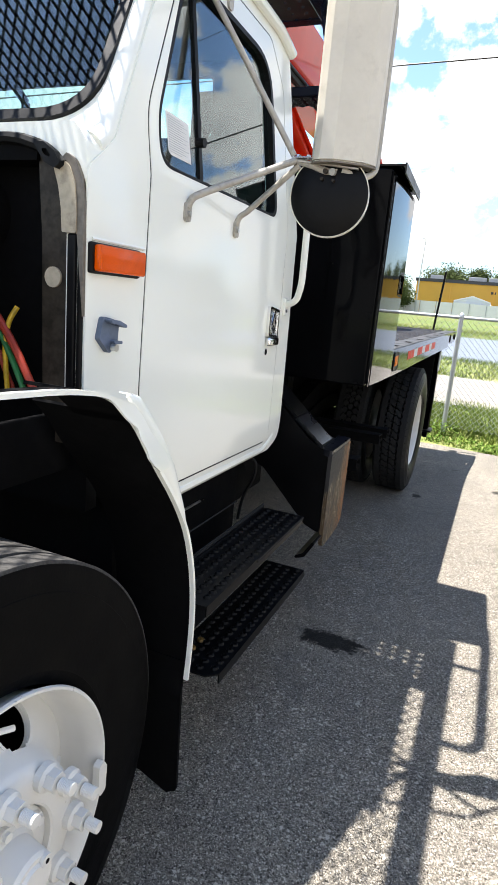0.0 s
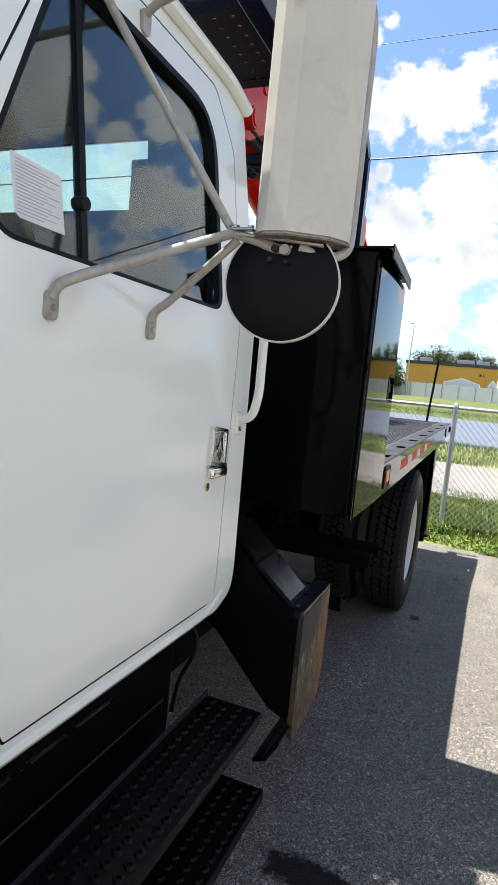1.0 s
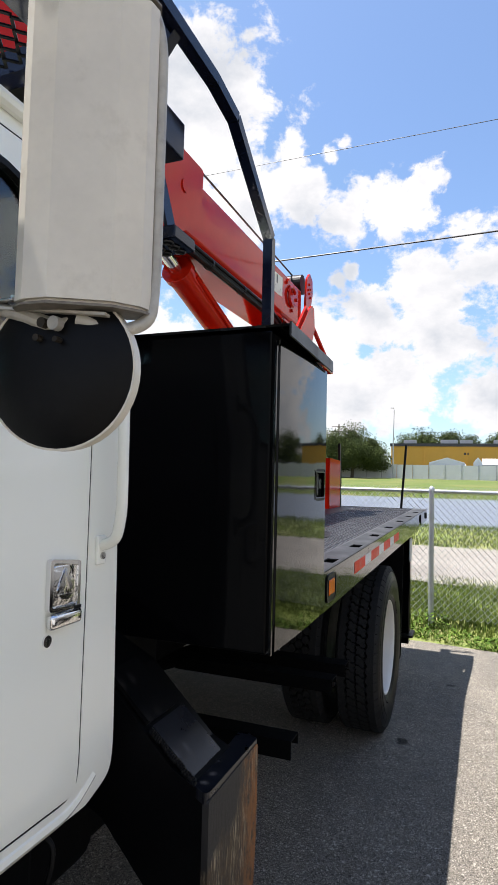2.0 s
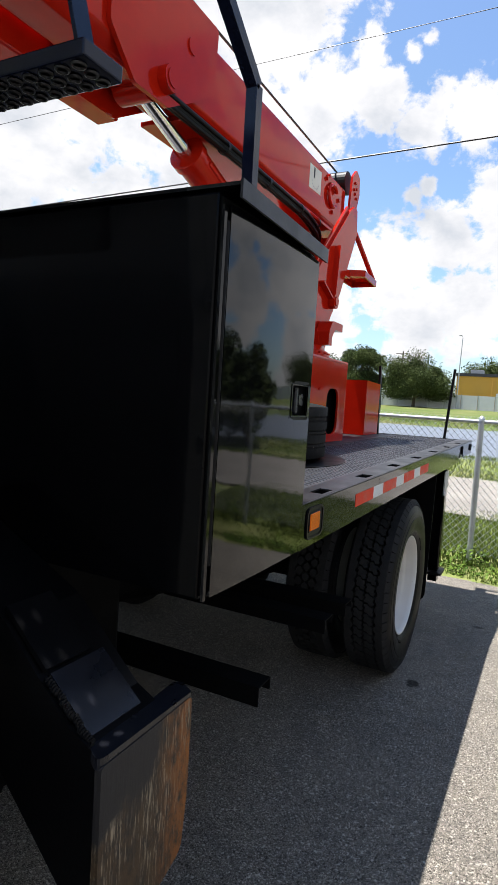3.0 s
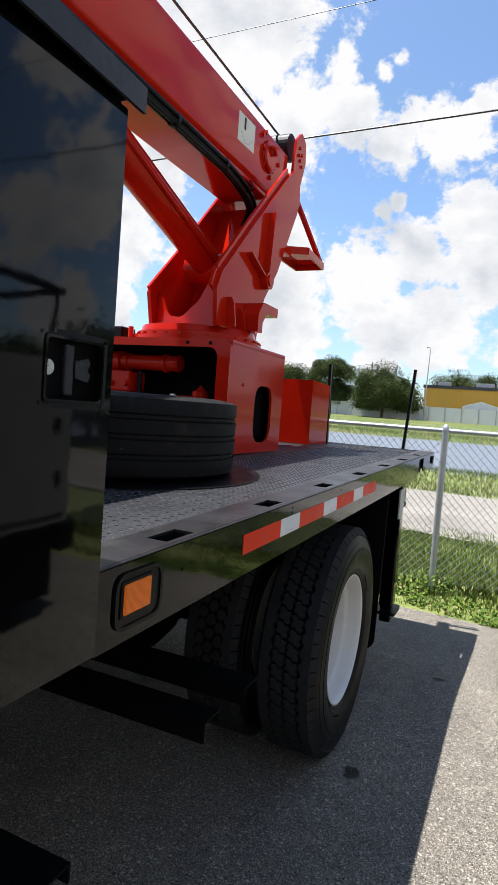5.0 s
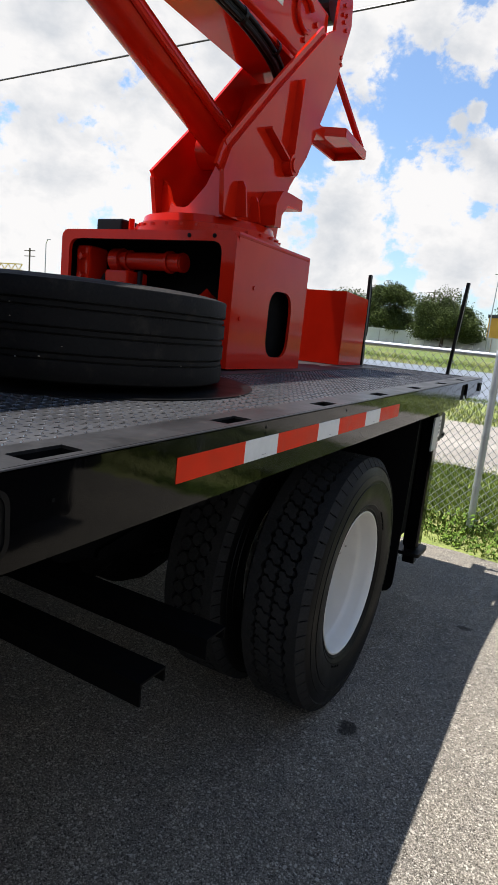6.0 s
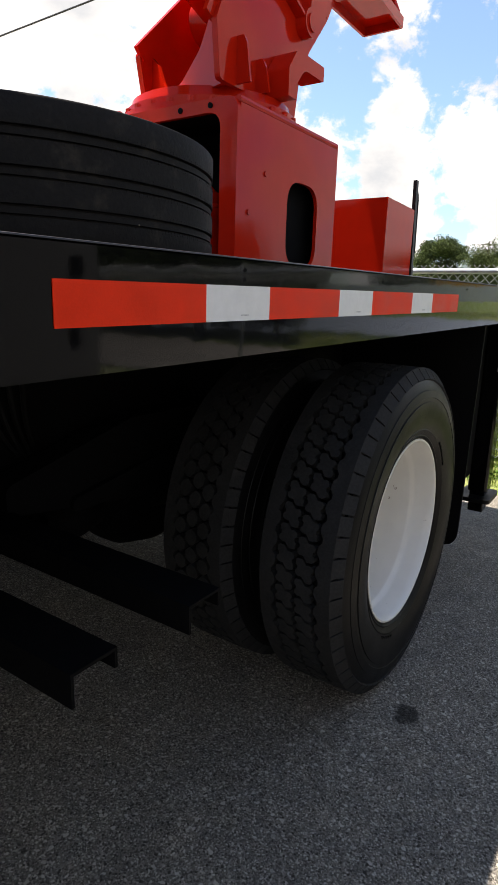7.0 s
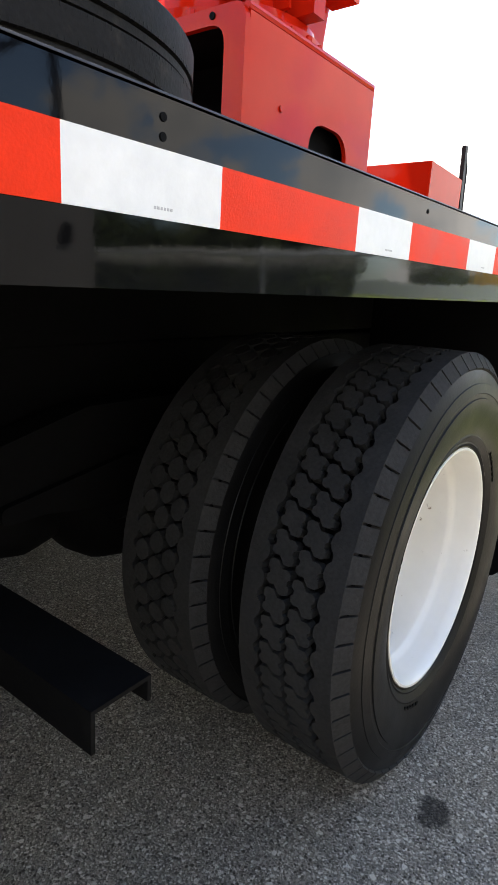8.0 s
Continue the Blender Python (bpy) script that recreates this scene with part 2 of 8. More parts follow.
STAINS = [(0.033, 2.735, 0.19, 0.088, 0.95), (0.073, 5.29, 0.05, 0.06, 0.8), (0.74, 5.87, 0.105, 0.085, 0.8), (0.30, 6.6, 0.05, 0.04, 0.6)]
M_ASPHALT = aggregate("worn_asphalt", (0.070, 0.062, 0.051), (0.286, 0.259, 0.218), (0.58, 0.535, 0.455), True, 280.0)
def sheet_white():
    """White two-pack paint on pressed sheet: even colour, a soft mirror of the yard."""
    k, n, l, b = mat("white_paint")
    l.new(ramp(n, l, noise_tex(n, l, 1.3, 2), [(0.2, (0.86, 0.86, 0.765)), (0.8, (0.885, 0.885, 0.80))]), b.inputs["Base Color"])
    b.inputs["Roughness"].default_value = 0.09
    b.inputs["IOR"].default_value = 1.5
    bumped(n, l, b, noise_tex(n, l, 1.6, 0), 0.01, 0.2)
    return k


M_WHITE = sheet_white()
M_CREAM = surface("ivory_painted_steel", (0.63, 0.575, 0.475), 0.42, 0, 0.10, 5, 60, 0.03, 0.1, (0.30, 0.25, 0.18), 0.35)
M_ARM = surface("weathered_ivory_tube", (0.40, 0.37, 0.315), 0.4, 0.15, 0.2, 14, 70, 0.05, 0.0, (0.13, 0.095, 0.06), 0.55)
M_SHELFTOP = surface("dusty_black_flange", (0.016, 0.0155, 0.016), 0.4, 0, 0.35, 6, 60, 0.08, 0.0, (0.08, 0.075, 0.067), 0.35, ior=1.35)
M_FELT = surface("worn_grey_cover_paint", (0.009, 0.010, 0.014), 0.32, 0, 0.25, 12, 70, 0.06, 0.0, (0.035, 0.033, 0.030), 0.3, ior=1.4)
M_BLACK = paint("black_gloss_paint", (0.002, 0.002, 0.0024), 0.05, 0.0, 0.009, 0.2, None, 1.29)
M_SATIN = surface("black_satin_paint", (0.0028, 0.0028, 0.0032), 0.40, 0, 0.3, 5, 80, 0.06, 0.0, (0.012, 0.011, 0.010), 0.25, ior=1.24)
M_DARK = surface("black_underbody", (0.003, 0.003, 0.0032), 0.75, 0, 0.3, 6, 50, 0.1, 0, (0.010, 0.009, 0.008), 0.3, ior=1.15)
M_BLACK_BODY = paint("black_body_paint", (0.002, 0.002, 0.0024), 0.08, 0.0, 0.009, 0.2, None, 1.17)
M_BOX = paint("black_mirror_paint", (0.002, 0.002, 0.0024), 0.04, 0.0, 0.006, 0.2, None, 1.36)
M_NAVY = paint("blue_black_paint", (0.004, 0.006, 0.017), 0.15, 0.0, 0.01, 0.2, None, 1.35)
M_RED = paint("red_paint", (0.48, 0.0135, 0.0040), 0.08, 0.0, 0.014, 0.10, None, 1.23)
# tread tops paler than M_RUBBER floors, to set off groove shade by colour
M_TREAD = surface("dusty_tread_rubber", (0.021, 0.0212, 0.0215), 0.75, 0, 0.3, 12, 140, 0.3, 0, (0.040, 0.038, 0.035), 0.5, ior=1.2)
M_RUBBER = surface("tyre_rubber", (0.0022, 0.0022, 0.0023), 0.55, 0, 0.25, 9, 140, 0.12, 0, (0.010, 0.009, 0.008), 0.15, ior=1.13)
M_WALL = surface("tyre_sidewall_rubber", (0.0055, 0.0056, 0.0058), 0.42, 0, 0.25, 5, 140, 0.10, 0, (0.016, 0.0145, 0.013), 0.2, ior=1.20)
M_RUBBER_OLD = surface("grey_tyre_rubber", (0.0125, 0.0115, 0.0105), 0.7, 0, 0.3, 7, 120, 0.25, 0, (0.050, 0.042, 0.032), 0.6, ior=1.2)
M_RIM = paint("white_rim_paint", (0.70, 0.685, 0.635), 0.4, 0.2, 0.004, 0.08, (0.14, 0.10, 0.07))
M_TREAD_DUSTY = surface("dusty_front_tread", (0.055, 0.053, 0.050), 0.85, 0, 0.35, 14, 140, 0.15, 0, (0.10, 0.096, 0.09), 0.5, ior=1.2)
M_EMBOSSED = surface("embossed_chrome", (0.72, 0.72, 0.72), 0.10, 1.0, 0.1, 20, 34, 0.9)
M_CHROME = surface("chrome", (0.8, 0.8, 0.8), 0.08, 1.0, 0.05, 10, 80, 0.01)
M_STEEL = surface("brushed_steel", (0.55, 0.54, 0.52), 0.3, 1.0, 0.12, 12, 120, 0.05, 0, (0.2, 0.15, 0.1), 0.3)
M_GALV = surface("galvanised_steel", (0.42, 0.44, 0.45), 0.45, 0.7, 0.15, 14, 90, 0.05)
M_GALVW = surface("galvanised_wire", (0.5, 0.51, 0.52), 0.45, 0.6, 0.1, 14, 90, 0.0)
M_SEAL = surface("black_rubber_seal", (0.005, 0.005, 0.005), 0.5, 0, 0.2, 12, 90, 0.05, ior=1.25)
M_GLASS = glass("tinted_window_glass", (0.68, 0.87, 0.87))
M_AMBER = ribbed_lens("amber_lens", (0.82, 0.098, 0.0005))
M_AMBER2 = ribbed_lens("small_amber_lens", (0.85, 0.17, 0.008))
M_TAPE_RED = surface("red_reflective_tape", (0.70, 0.028, 0.005), 0.42, 0, 0.12, 16, 420, 0.12, 0.0, ior=1.22)
M_TAPE_WHITE = surface("white_reflective_tape", (0.66, 0.67, 0.66), 0.5, 0, 0.06, 40, 300, 0.04, 0.12)
M_BARE = surface("bare_grey_metal", (0.032, 0.026, 0.019), 0.45, 0.2, 0.5, 7, 50, 0.1, 0, (0.075, 0.058, 0.042), 0.5, ior=1.3)
M_WORN = surface("worn_brown_metal", (0.17, 0.145, 0.115), 0.5, 0.3, 0.3, 20, 90, 0.1)
M_PRIMER = surface("weathered_beige_metal", (0.42, 0.36, 0.26), 0.6, 0.1, 0.25, 9, 60, 0.1, 0, (0.14, 0.10, 0.07), 0.6)
M_PAPER = surface("white_paper", (0.75, 0.74, 0.70), 0.7, 0, 0.04, 10, 80, 0.02)
M_INK = surface("grey_print", (0.22, 0.22, 0.23), 0.7, 0, 0.1)
M_PRINT = surface("pale_grey_print", (0.38, 0.39, 0.39), 0.7, 0, 0.1)
M_INTERIOR = surface("grey_cab_trim", (0.010, 0.0105, 0.012), 0.7, 0, 0.2, 8, 90, 0.1)
M_HOSE_R = surface("red_hose", (0.30, 0.028, 0.010), 0.5, 0, 0.3, 20)
M_HOSE_G = surface("green_hose", (0.014, 0.15, 0.04), 0.5, 0, 0.3, 20)
M_HOSE_Y = surface("yellow_hose", (0.48, 0.30, 0.012), 0.5, 0, 0.4, 20)
M_SPLASH = surface("dull_yellow_paint", (0.16, 0.085, 0.012), 0.6, 0, 0.4, 60, 200, 0.1)
M_SERVICE = surface("pale_grey_body_paint", (0.24, 0.236, 0.228), 0.3, 0, 0.06, 3, 60, 0.01)
M_SERVICE_CAB = surface("white_body_paint", (0.74, 0.73, 0.70), 0.2, 0, 0.04, 3, 60, 0.01)
M_LATCH = surface("blue_grey_rubber", (0.10, 0.13, 0.19), 0.5, 0, 0.2, 20, 90, 0.05)


def rusty_plate():
    k, n, l, b = mat("rust_streaked_steel")
    wide = noise_tex(n, l, 3.5, 7, 0.6)
    crust = noise_tex(n, l, 34, 11, 0.75, "Object", (1.0, 1.0, 0.55))
    streak = noise_tex(n, l, 150, 6, 0.7, "Object", (1.0, 1.0, 0.085))
    patch = noise_tex(n, l, 9, 6, 0.6, "Object", (1.0, 1.0, 0.4))
    base = ramp(n, l, crust, [(0.32, (0.011, 0.009, 0.007)), (0.45, (0.034, 0.022, 0.012)), (0.55, (0.062, 0.036, 0.015)), (0.66, (0.085, 0.054, 0.024)), (0.76, (0.12, 0.090, 0.055))])
    cut_ = n.new("ShaderNodeMath")
    cut_.operation = 'MULTIPLY'
    l.new(ramp(n, l, streak, [(0.53, (0, 0, 0)), (0.60, (1, 1, 1))]), cut_.inputs[0])
    l.new(ramp(n, l, patch, [(0.40, (0, 0, 0)), (0.56, (0.85, 0.85, 0.85))]), cut_.inputs[1])
    base = mixc(n, l, cut_.outputs[0], base, (0.36, 0.30, 0.20))
    geo = n.new("ShaderNodeNewGeometry")
    sep = n.new("ShaderNodeSeparateXYZ")
    l.new(geo.outputs["Position"], sep.inputs[0])
    edge = n.new("ShaderNodeMath")
    edge.operation = 'MULTIPLY_ADD'
    edge.inputs[1].default_value = 0.55
    l.new(wide, edge.inputs[0])
    l.new(sep.outputs[2], edge.inputs[2])
    warm = n.new("ShaderNodeMapRange")
    warm.inputs["From Min"].default_value = 2.90
    warm.inputs["From Max"].default_value = 3.03
    l.new(sep.outputs[1], warm.inputs["Value"])
    orange = n.new("ShaderNodeMath")
    orange.operation = 'MULTIPLY'
    l.new(warm.outputs[0], orange.inputs[0])
    l.new(ramp(n, l, crust, [(0.38, (0, 0, 0)), (0.56, (1, 1, 1))]), orange.inputs[1])
    base = mixc(n, l, orange.outputs[0], base, (0.26, 0.085, 0.012))
    # old black paint still covers the upper corner
    left = n.new("ShaderNodeMath")
    left.operation = 'MULTIPLY_ADD'
    left.inputs[1].default_value = -0.75
    l.new(sep.outputs[1], left.inputs[0])
    l.new(edge.outputs[0], left.inputs[2])
    keep = n.new("ShaderNodeMapRange")
    keep.inputs["From Min"].default_value = -1.12
    keep.inputs["From Max"].default_value = -1.07
    l.new(left.outputs[0], keep.inputs["Value"])
    col = mixc(n, l, keep.outputs[0], base, (0.014, 0.013, 0.013))
    l.new(col, b.inputs["Base Color"])
    b.inputs["Roughness"].default_value = 0.62
    bumped(n, l, b, streak, 0.35, 0.004)
    return k


M_RUST = rusty_plate()


def leafy(name, lo, hi, scale=3.0):
    k, n, l, b = mat(name)
    r = n.new("ShaderNodeNewGeometry")
    col = ramp(n, l, r.outputs["Random Per Island"], [(0.0, lo), (0.6, tuple((a + c) / 2 for a, c in zip(lo, hi))), (1.0, hi)])
    patch = noise_tex(n, l, scale, 4)
    col = mixc(n, l, 1.0, col, ramp(n, l, patch, [(0.3, (0.7, 0.72, 0.7)), (0.7, (1.2, 1.15, 1.0))]), 'MULTIPLY')
    l.new(col, b.inputs["Base Color"])
    b.inputs["Roughness"].default_value = 0.8
    b.inputs["IOR"].default_value = 1.2
    return k


M_LEAF = leafy("tree_leaves", (0.028, 0.045, 0.018), (0.115, 0.145, 0.050), 0.4)
M_BLADE = leafy("grass_blades", (0.075, 0.120, 0.020), (0.215, 0.260, 0.060), 1.2)
M_WEED = leafy("weed_leaves", (0.055, 0.115, 0.018), (0.155, 0.240, 0.042), 3.0)
M_BARK = surface("bark", (0.09, 0.07, 0.05), 0.85, 0, 0.3, 3, 20, 0.3)


def turf(name, greens, straw, scale):
    k, n, l, b = mat(name)
    big = noise_tex(n, l, 0.18 * scale, 6, 0.6)
    mid = noise_tex(n, l, 1.7 * scale, 7, 0.65)
    fine = noise_tex(n, l, 40, 4, 0.6)
    g = ramp(n, l, mid, [(0.3, greens[0]), (0.7, greens[1])])
    g = mixc(n, l, ramp(n, l, big, [(0.45, (0, 0, 0)), (0.68, (1, 1, 1))]), g, straw)
    g = mixc(n, l, 1.0, g, ramp(n, l, fine, [(0.3, (0.6, 0.62, 0.58)), (0.7, (1.25, 1.22, 1.15))]), 'MULTIPLY')
    l.new(g, b.inputs["Base Color"])
    b.inputs["Roughness"].default_value = 0.9
    bumped(n, l, b, fine, 0.6, 0.03)
    return k


M_TURF = turf("near_turf", ((0.13, 0.17, 0.035), (0.21, 0.25, 0.06)), (0.30, 0.28, 0.12), 3.0)
M_FAR_TURF = turf("far_turf", ((0.055, 0.092, 0.010), (0.115, 0.158, 0.018)), (0.16, 0.155, 0.04), 1.2)


def gravel():
    k, n, l, b = mat("pale_gravel_track")
    big = noise_tex(n, l, 0.7, 7, 0.62)
    fine = noise_tex(n, l, 26, 6, 0.6)
    c = ramp(n, l, big, [(0.3, (0.195, 0.175, 0.150)), (0.7, (0.330, 0.300, 0.262))])
    c = mixc(n, l, 1.0, c, ramp(n, l, fine, [(0.3, (0.72, 0.72, 0.70)), (0.7, (1.12, 1.1, 1.08))]), 'MULTIPLY')
    grass = ramp(n, l, noise_tex(n, l, 2.1, 8, 0.7), [(0.66, (0, 0, 0)), (0.74, (0.8, 0.8, 0.8))])
    c = mixc(n, l, grass, c, (0.2, 0.22, 0.08))
    l.new(c, b.inputs["Base Color"])
    b.inputs["Roughness"].default_value = 0.95
    bumped(n, l, b, fine, 0.5, 0.03)
    return k


M_GRAVEL = gravel()


def water():
    k, n, l, b = mat("rippled_canal_water")
    b.inputs["Base Color"].default_value = (0.15, 0.17, 0.20, 1)
    b.inputs["Roughness"].default_value = 0.5
    b.inputs["IOR"].default_value = 1.2
    r1 = noise_tex(n, l, 5, 5, 0.6, "Object", (0.5, 1.4, 1))
    bumped(n, l, b, r1, 0.55, 0.12)
    return k


M_WATER = water()
M_DECK = surface("black_deck_plate", (0.030, 0.030, 0.032), 0.34, 0.0, 0.3, 3, 60, 0.05, 0.0, (0.09, 0.086, 0.08), 0.35, ior=1.5)
M_DECK_PLAIN = surface("dark_deck_sheet", (0.018, 0.0175, 0.019), 0.5, 0.0, 0.25, 3, 60, 0.04, 0, (0.05, 0.047, 0.045), 0.3, ior=1.35)
M_LUG = surface("worn_deck_lugs", (0.045, 0.045, 0.047), 0.22, 0.0, 0.5, 5, 60, 0.02, 0.0)
M_ORANGE = surface("orange_stucco", (0.62, 0.33, 0.06), 0.85, 0, 0.06, 0.4, 8, 0.05)
M_YELLOW = surface("yellow_gantry_paint", (0.55, 0.40, 0.10), 0.6, 0, 0.1, 1)
M_ROOFBAND = surface("dark_roof_edge", (0.03, 0.03, 0.033), 0.6, 0, 0.2, 1)
M_PANEL = surface("white_vinyl_panel", (0.55, 0.56, 0.56), 0.6, 0, 0.08, 0.5, 6, 0.0, 0, (0.35, 0.35, 0.34), 0.3)
M_SHED = surface("white_shed_metal", (0.74, 0.75, 0.76), 0.5, 0, 0.04, 0.6)
M_GREY = surface("grey_metal", (0.30, 0.31, 0.32), 0.5, 0.3, 0.15, 2)
M_CAR = paint("white_car_paint", (0.75, 0.75, 0.75), 0.25)
M_CAR2 = paint("silver_car_paint", (0.4, 0.4, 0.41), 0.25)
M_SIGN = surface("white_sign_letters", (0.8, 0.8, 0.78), 0.5, 0, 0.03)
M_WIRE = surface("black_cable", (0.012, 0.012, 0.013), 0.5, 0, 0.1)
M_MIRROR = surface("mirror_glass", (0.85, 0.87, 0.88), 0.02, 1.0, 0.0, 10, 80, 0.0, rvary=0.0)
M_DECAL = surface("cream_decal", (0.62, 0.60, 0.50), 0.4, 0, 0.06, 20, 90, 0.0, 0.3)

# ---- building helpers ----
def link(name, bm, material, parent=None, label="", smooth=False, angle=35.0):
    me = bpy.data.meshes.new(name)
    bmesh.ops.recalc_face_normals(bm, faces=bm.faces[:])
    if smooth:
        for f in bm.faces:
            f.smooth = True
        for e in bm.edges:
            if len(e.link_faces) == 2 and e.calc_face_angle(0) > radians(angle):
                e.smooth = False
    bm.to_mesh(me)
    bm.free()
    for m in (material if isinstance(material, (list, tuple)) else [material]):
        me.materials.append(m)
    ob = new(name, me)
    if parent:
        ob.parent = parent
    if label:
        tagged(ob, label)
    return ob


def part(name, bm, material, parent, label="", smooth=False):
    return link(name, bm, material, parent, label, smooth)


def thing(name, label, category, place=(0, 0, 0), group="", kind=""):
    ob = new(name)
    ob.location = place
    ob.empty_display_size = 0.1
    return tagged(ob, label, category, group, kind)


def box(bm, x0, x1, y0, y1, z0, z1, bevel=0.0, segs=2):
    r = bmesh.ops.create_cube(bm, size=1.0)
    vs = r["verts"]
    for v in vs:
        v.co = Vector((x0 + (v.co.x + 0.5) * (x1 - x0), y0 + (v.co.y + 0.5) * (y1 - y0), z0 + (v.co.z + 0.5) * (z1 - z0)))
    if bevel:
        es = {e for v in vs for e in v.link_edges}
        bmesh.ops.bevel(bm, geom=list(es), offset=bevel, segments=segs, profile=0.5, affect='EDGES')
    return bm


def boxed(*a, **k):
    return box(bmesh.new(), *a, **k)


def rounded(pts, r, segs=5):
    """The closed polygon pts with its corners rounded: r is one radius or one for each corner."""
    out = []
    n = len(pts)
    rs = r if isinstance(r, (list, tuple)) else [r] * n
    for i, p in enumerate(pts):
        p = Vector((*p, 0))
        a, c = Vector((*pts[i - 1], 0)), Vector((*pts[(i + 1) % n], 0))
        rad = rs[i]
        u, w = (a - p).normalized(), (c - p).normalized()
        ang = u.angle(w)
        if rad <= 0 or ang > 3.1:
            out.append((p.x, p.y))
            continue
        d = min(rad / math.tan(ang / 2), (a - p).length * 0.49, (c - p).length * 0.49)
        s, e = p + u * d, p + w * d
        for k in range(segs + 1):
            t = k / segs
            q = s * (1 - t) ** 2 + p * 2 * t * (1 - t) + e * t * t
            out.append((q.x, q.y))
    return out


AX = {"x": lambda u, v, h: (h, u, v), "y": lambda u, v, h: (u, h, v), "z": lambda u, v, h: (u, v, h)}


def plate(bm, outer, h0, h1, axis="x", holes=(), bevel=0.0):
    """A flat plate: the outline outer (pairs in the plane across axis) from h0 to h1, with holes cut through it."""
    put = AX[axis]
    edges, new_verts = [], []
    for loop in (outer, *holes):
        vs = [bm.verts.new(put(u, v, h0)) for u, v in loop]
        new_verts += vs
        edges += [bm.edges.new((vs[i], vs[(i + 1) % len(vs)])) for i in range(len(vs))]
    if holes:
        r = bmesh.ops.triangle_fill(bm, use_beauty=True, use_dissolve=False, edges=edges)
        faces = [f for f in r["geom"] if isinstance(f, bmesh.types.BMFace)]
    else:
        faces = [bm.faces.new(new_verts)]
    ext = bmesh.ops.extrude_face_region(bm, geom=faces)
    d = Vector(put(0, 0, h1 - h0))
    moved = [g for g in ext["geom"] if isinstance(g, bmesh.types.BMVert)]
    for v in moved:
        v.co += d
    return bm


def plated(*a, **k):
    return plate(bmesh.new(), *a, **k)


def frame_of(d):
    d = d.normalized()
    a = Vector((0, 0, 1)) if abs(d.z) < 0.9 else Vector((1, 0, 0))
    u = d.cross(a).normalized()
    return u, d.cross(u).normalized()


def curve_points(pts, bend, segs=5):
    """A polyline in space with its corners rounded by the length bend."""
    pts = [Vector(p) for p in pts]
    out = [pts[0]]
    for a, p, c in zip(pts, pts[1:], pts[2:]):
        d = min(bend, (a - p).length * 0.48, (c - p).length * 0.48)
        s, e = p + (a - p).normalized() * d, p + (c - p).normalized() * d
        for k in range(segs + 1):
            t = k / segs
            out.append(s * (1 - t) ** 2 + p * 2 * t * (1 - t) + e * t * t)
    return out + [pts[-1]]


def tube(bm, pts, r, sides=10, bend=0.0, caps=True):
    pts = curve_points(pts, bend) if bend else [Vector(p) for p in pts]
    rings, ref = [], None
    for i, p in enumerate(pts):
        d = (pts[min(i + 1, len(pts) - 1)] - pts[max(i - 1, 0)]).normalized()
        if ref is None:
            u, w = frame_of(d)
        else:
            u = (ref - d * ref.dot(d)).normalized()
            w = d.cross(u)
        ref = u
        rr = r[i] if isinstance(r, (list, tuple)) else r
        rings.append([bm.verts.new(p + (u * math.cos(2 * math.pi * k / sides) + w * math.sin(2 * math.pi * k / sides)) * rr) for k in range(sides)])
    for a, b in zip(rings, rings[1:]):
        for k in range(sides):
            bm.faces.new((a[k], a[(k + 1) % sides], b[(k + 1) % sides], b[k]))
    if caps:
        bm.faces.new(rings[0][::-1])
        bm.faces.new(rings[-1])
    return bm


def tubed(*a, **k):
    return tube(bmesh.new(), *a, **k)


def bar(bm, a, b, w, h, up=(0, 0, 1)):
    """A square-section bar from a to b, w wide and h high."""
    a, b = Vector(a), Vector(b)
    d = (b - a).normalized()
    s = d.cross(Vector(up)).normalized()
    t = s.cross(d).normalized()
    vs = [bm.verts.new(p + s * sx * w / 2 + t * sz * h / 2) for p in (a, b) for sx, sz in ((-1, -1), (1, -1), (1, 1), (-1, 1))]
    for q in ((0, 1, 2, 3), (7, 6, 5, 4), (0, 4, 5, 1), (1, 5, 6, 2), (2, 6, 7, 3), (3, 7, 4, 0)):
        bm.faces.new([vs[i] for i in q])
    return bm


def lathe(bm, profile, centre, axis="x", segs=64, closed=False):
    """Turn the profile (pairs: height along the axis, radius) round the axis through centre."""
    cx, cy, cz = centre
    rings = []
    for h, r in profile:
        ring = []
        for k in range(segs):
            a = 2 * math.pi * k / segs
            c, s = math.cos(a) * r, math.sin(a) * r
            if axis == "x":
                co = (cx + h, cy + c, cz + s)
            elif axis == "y":
                co = (cx + c, cy + h, cz + s)
            else:
                co = (cx + c, cy + s, cz + h)
            ring.append(bm.verts.new(co))
        rings.append(ring)
    pairs = list(zip(rings, rings[1:]))
    if closed:
        pairs.append((rings[-1], rings[0]))
    for a, b in pairs:
        for k in range(segs):
            bm.faces.new((a[k], a[(k + 1) % segs], b[(k + 1) % segs], b[k]))
    if not closed:
        if profile[0][1] < 0.02:
            bm.faces.new(rings[0][::-1])
        if profile[-1][1] < 0.02:
            bm.faces.new(rings[-1])
    return bm


def lathed(*a, **k):
    return lathe(bmesh.new(), *a, **k)


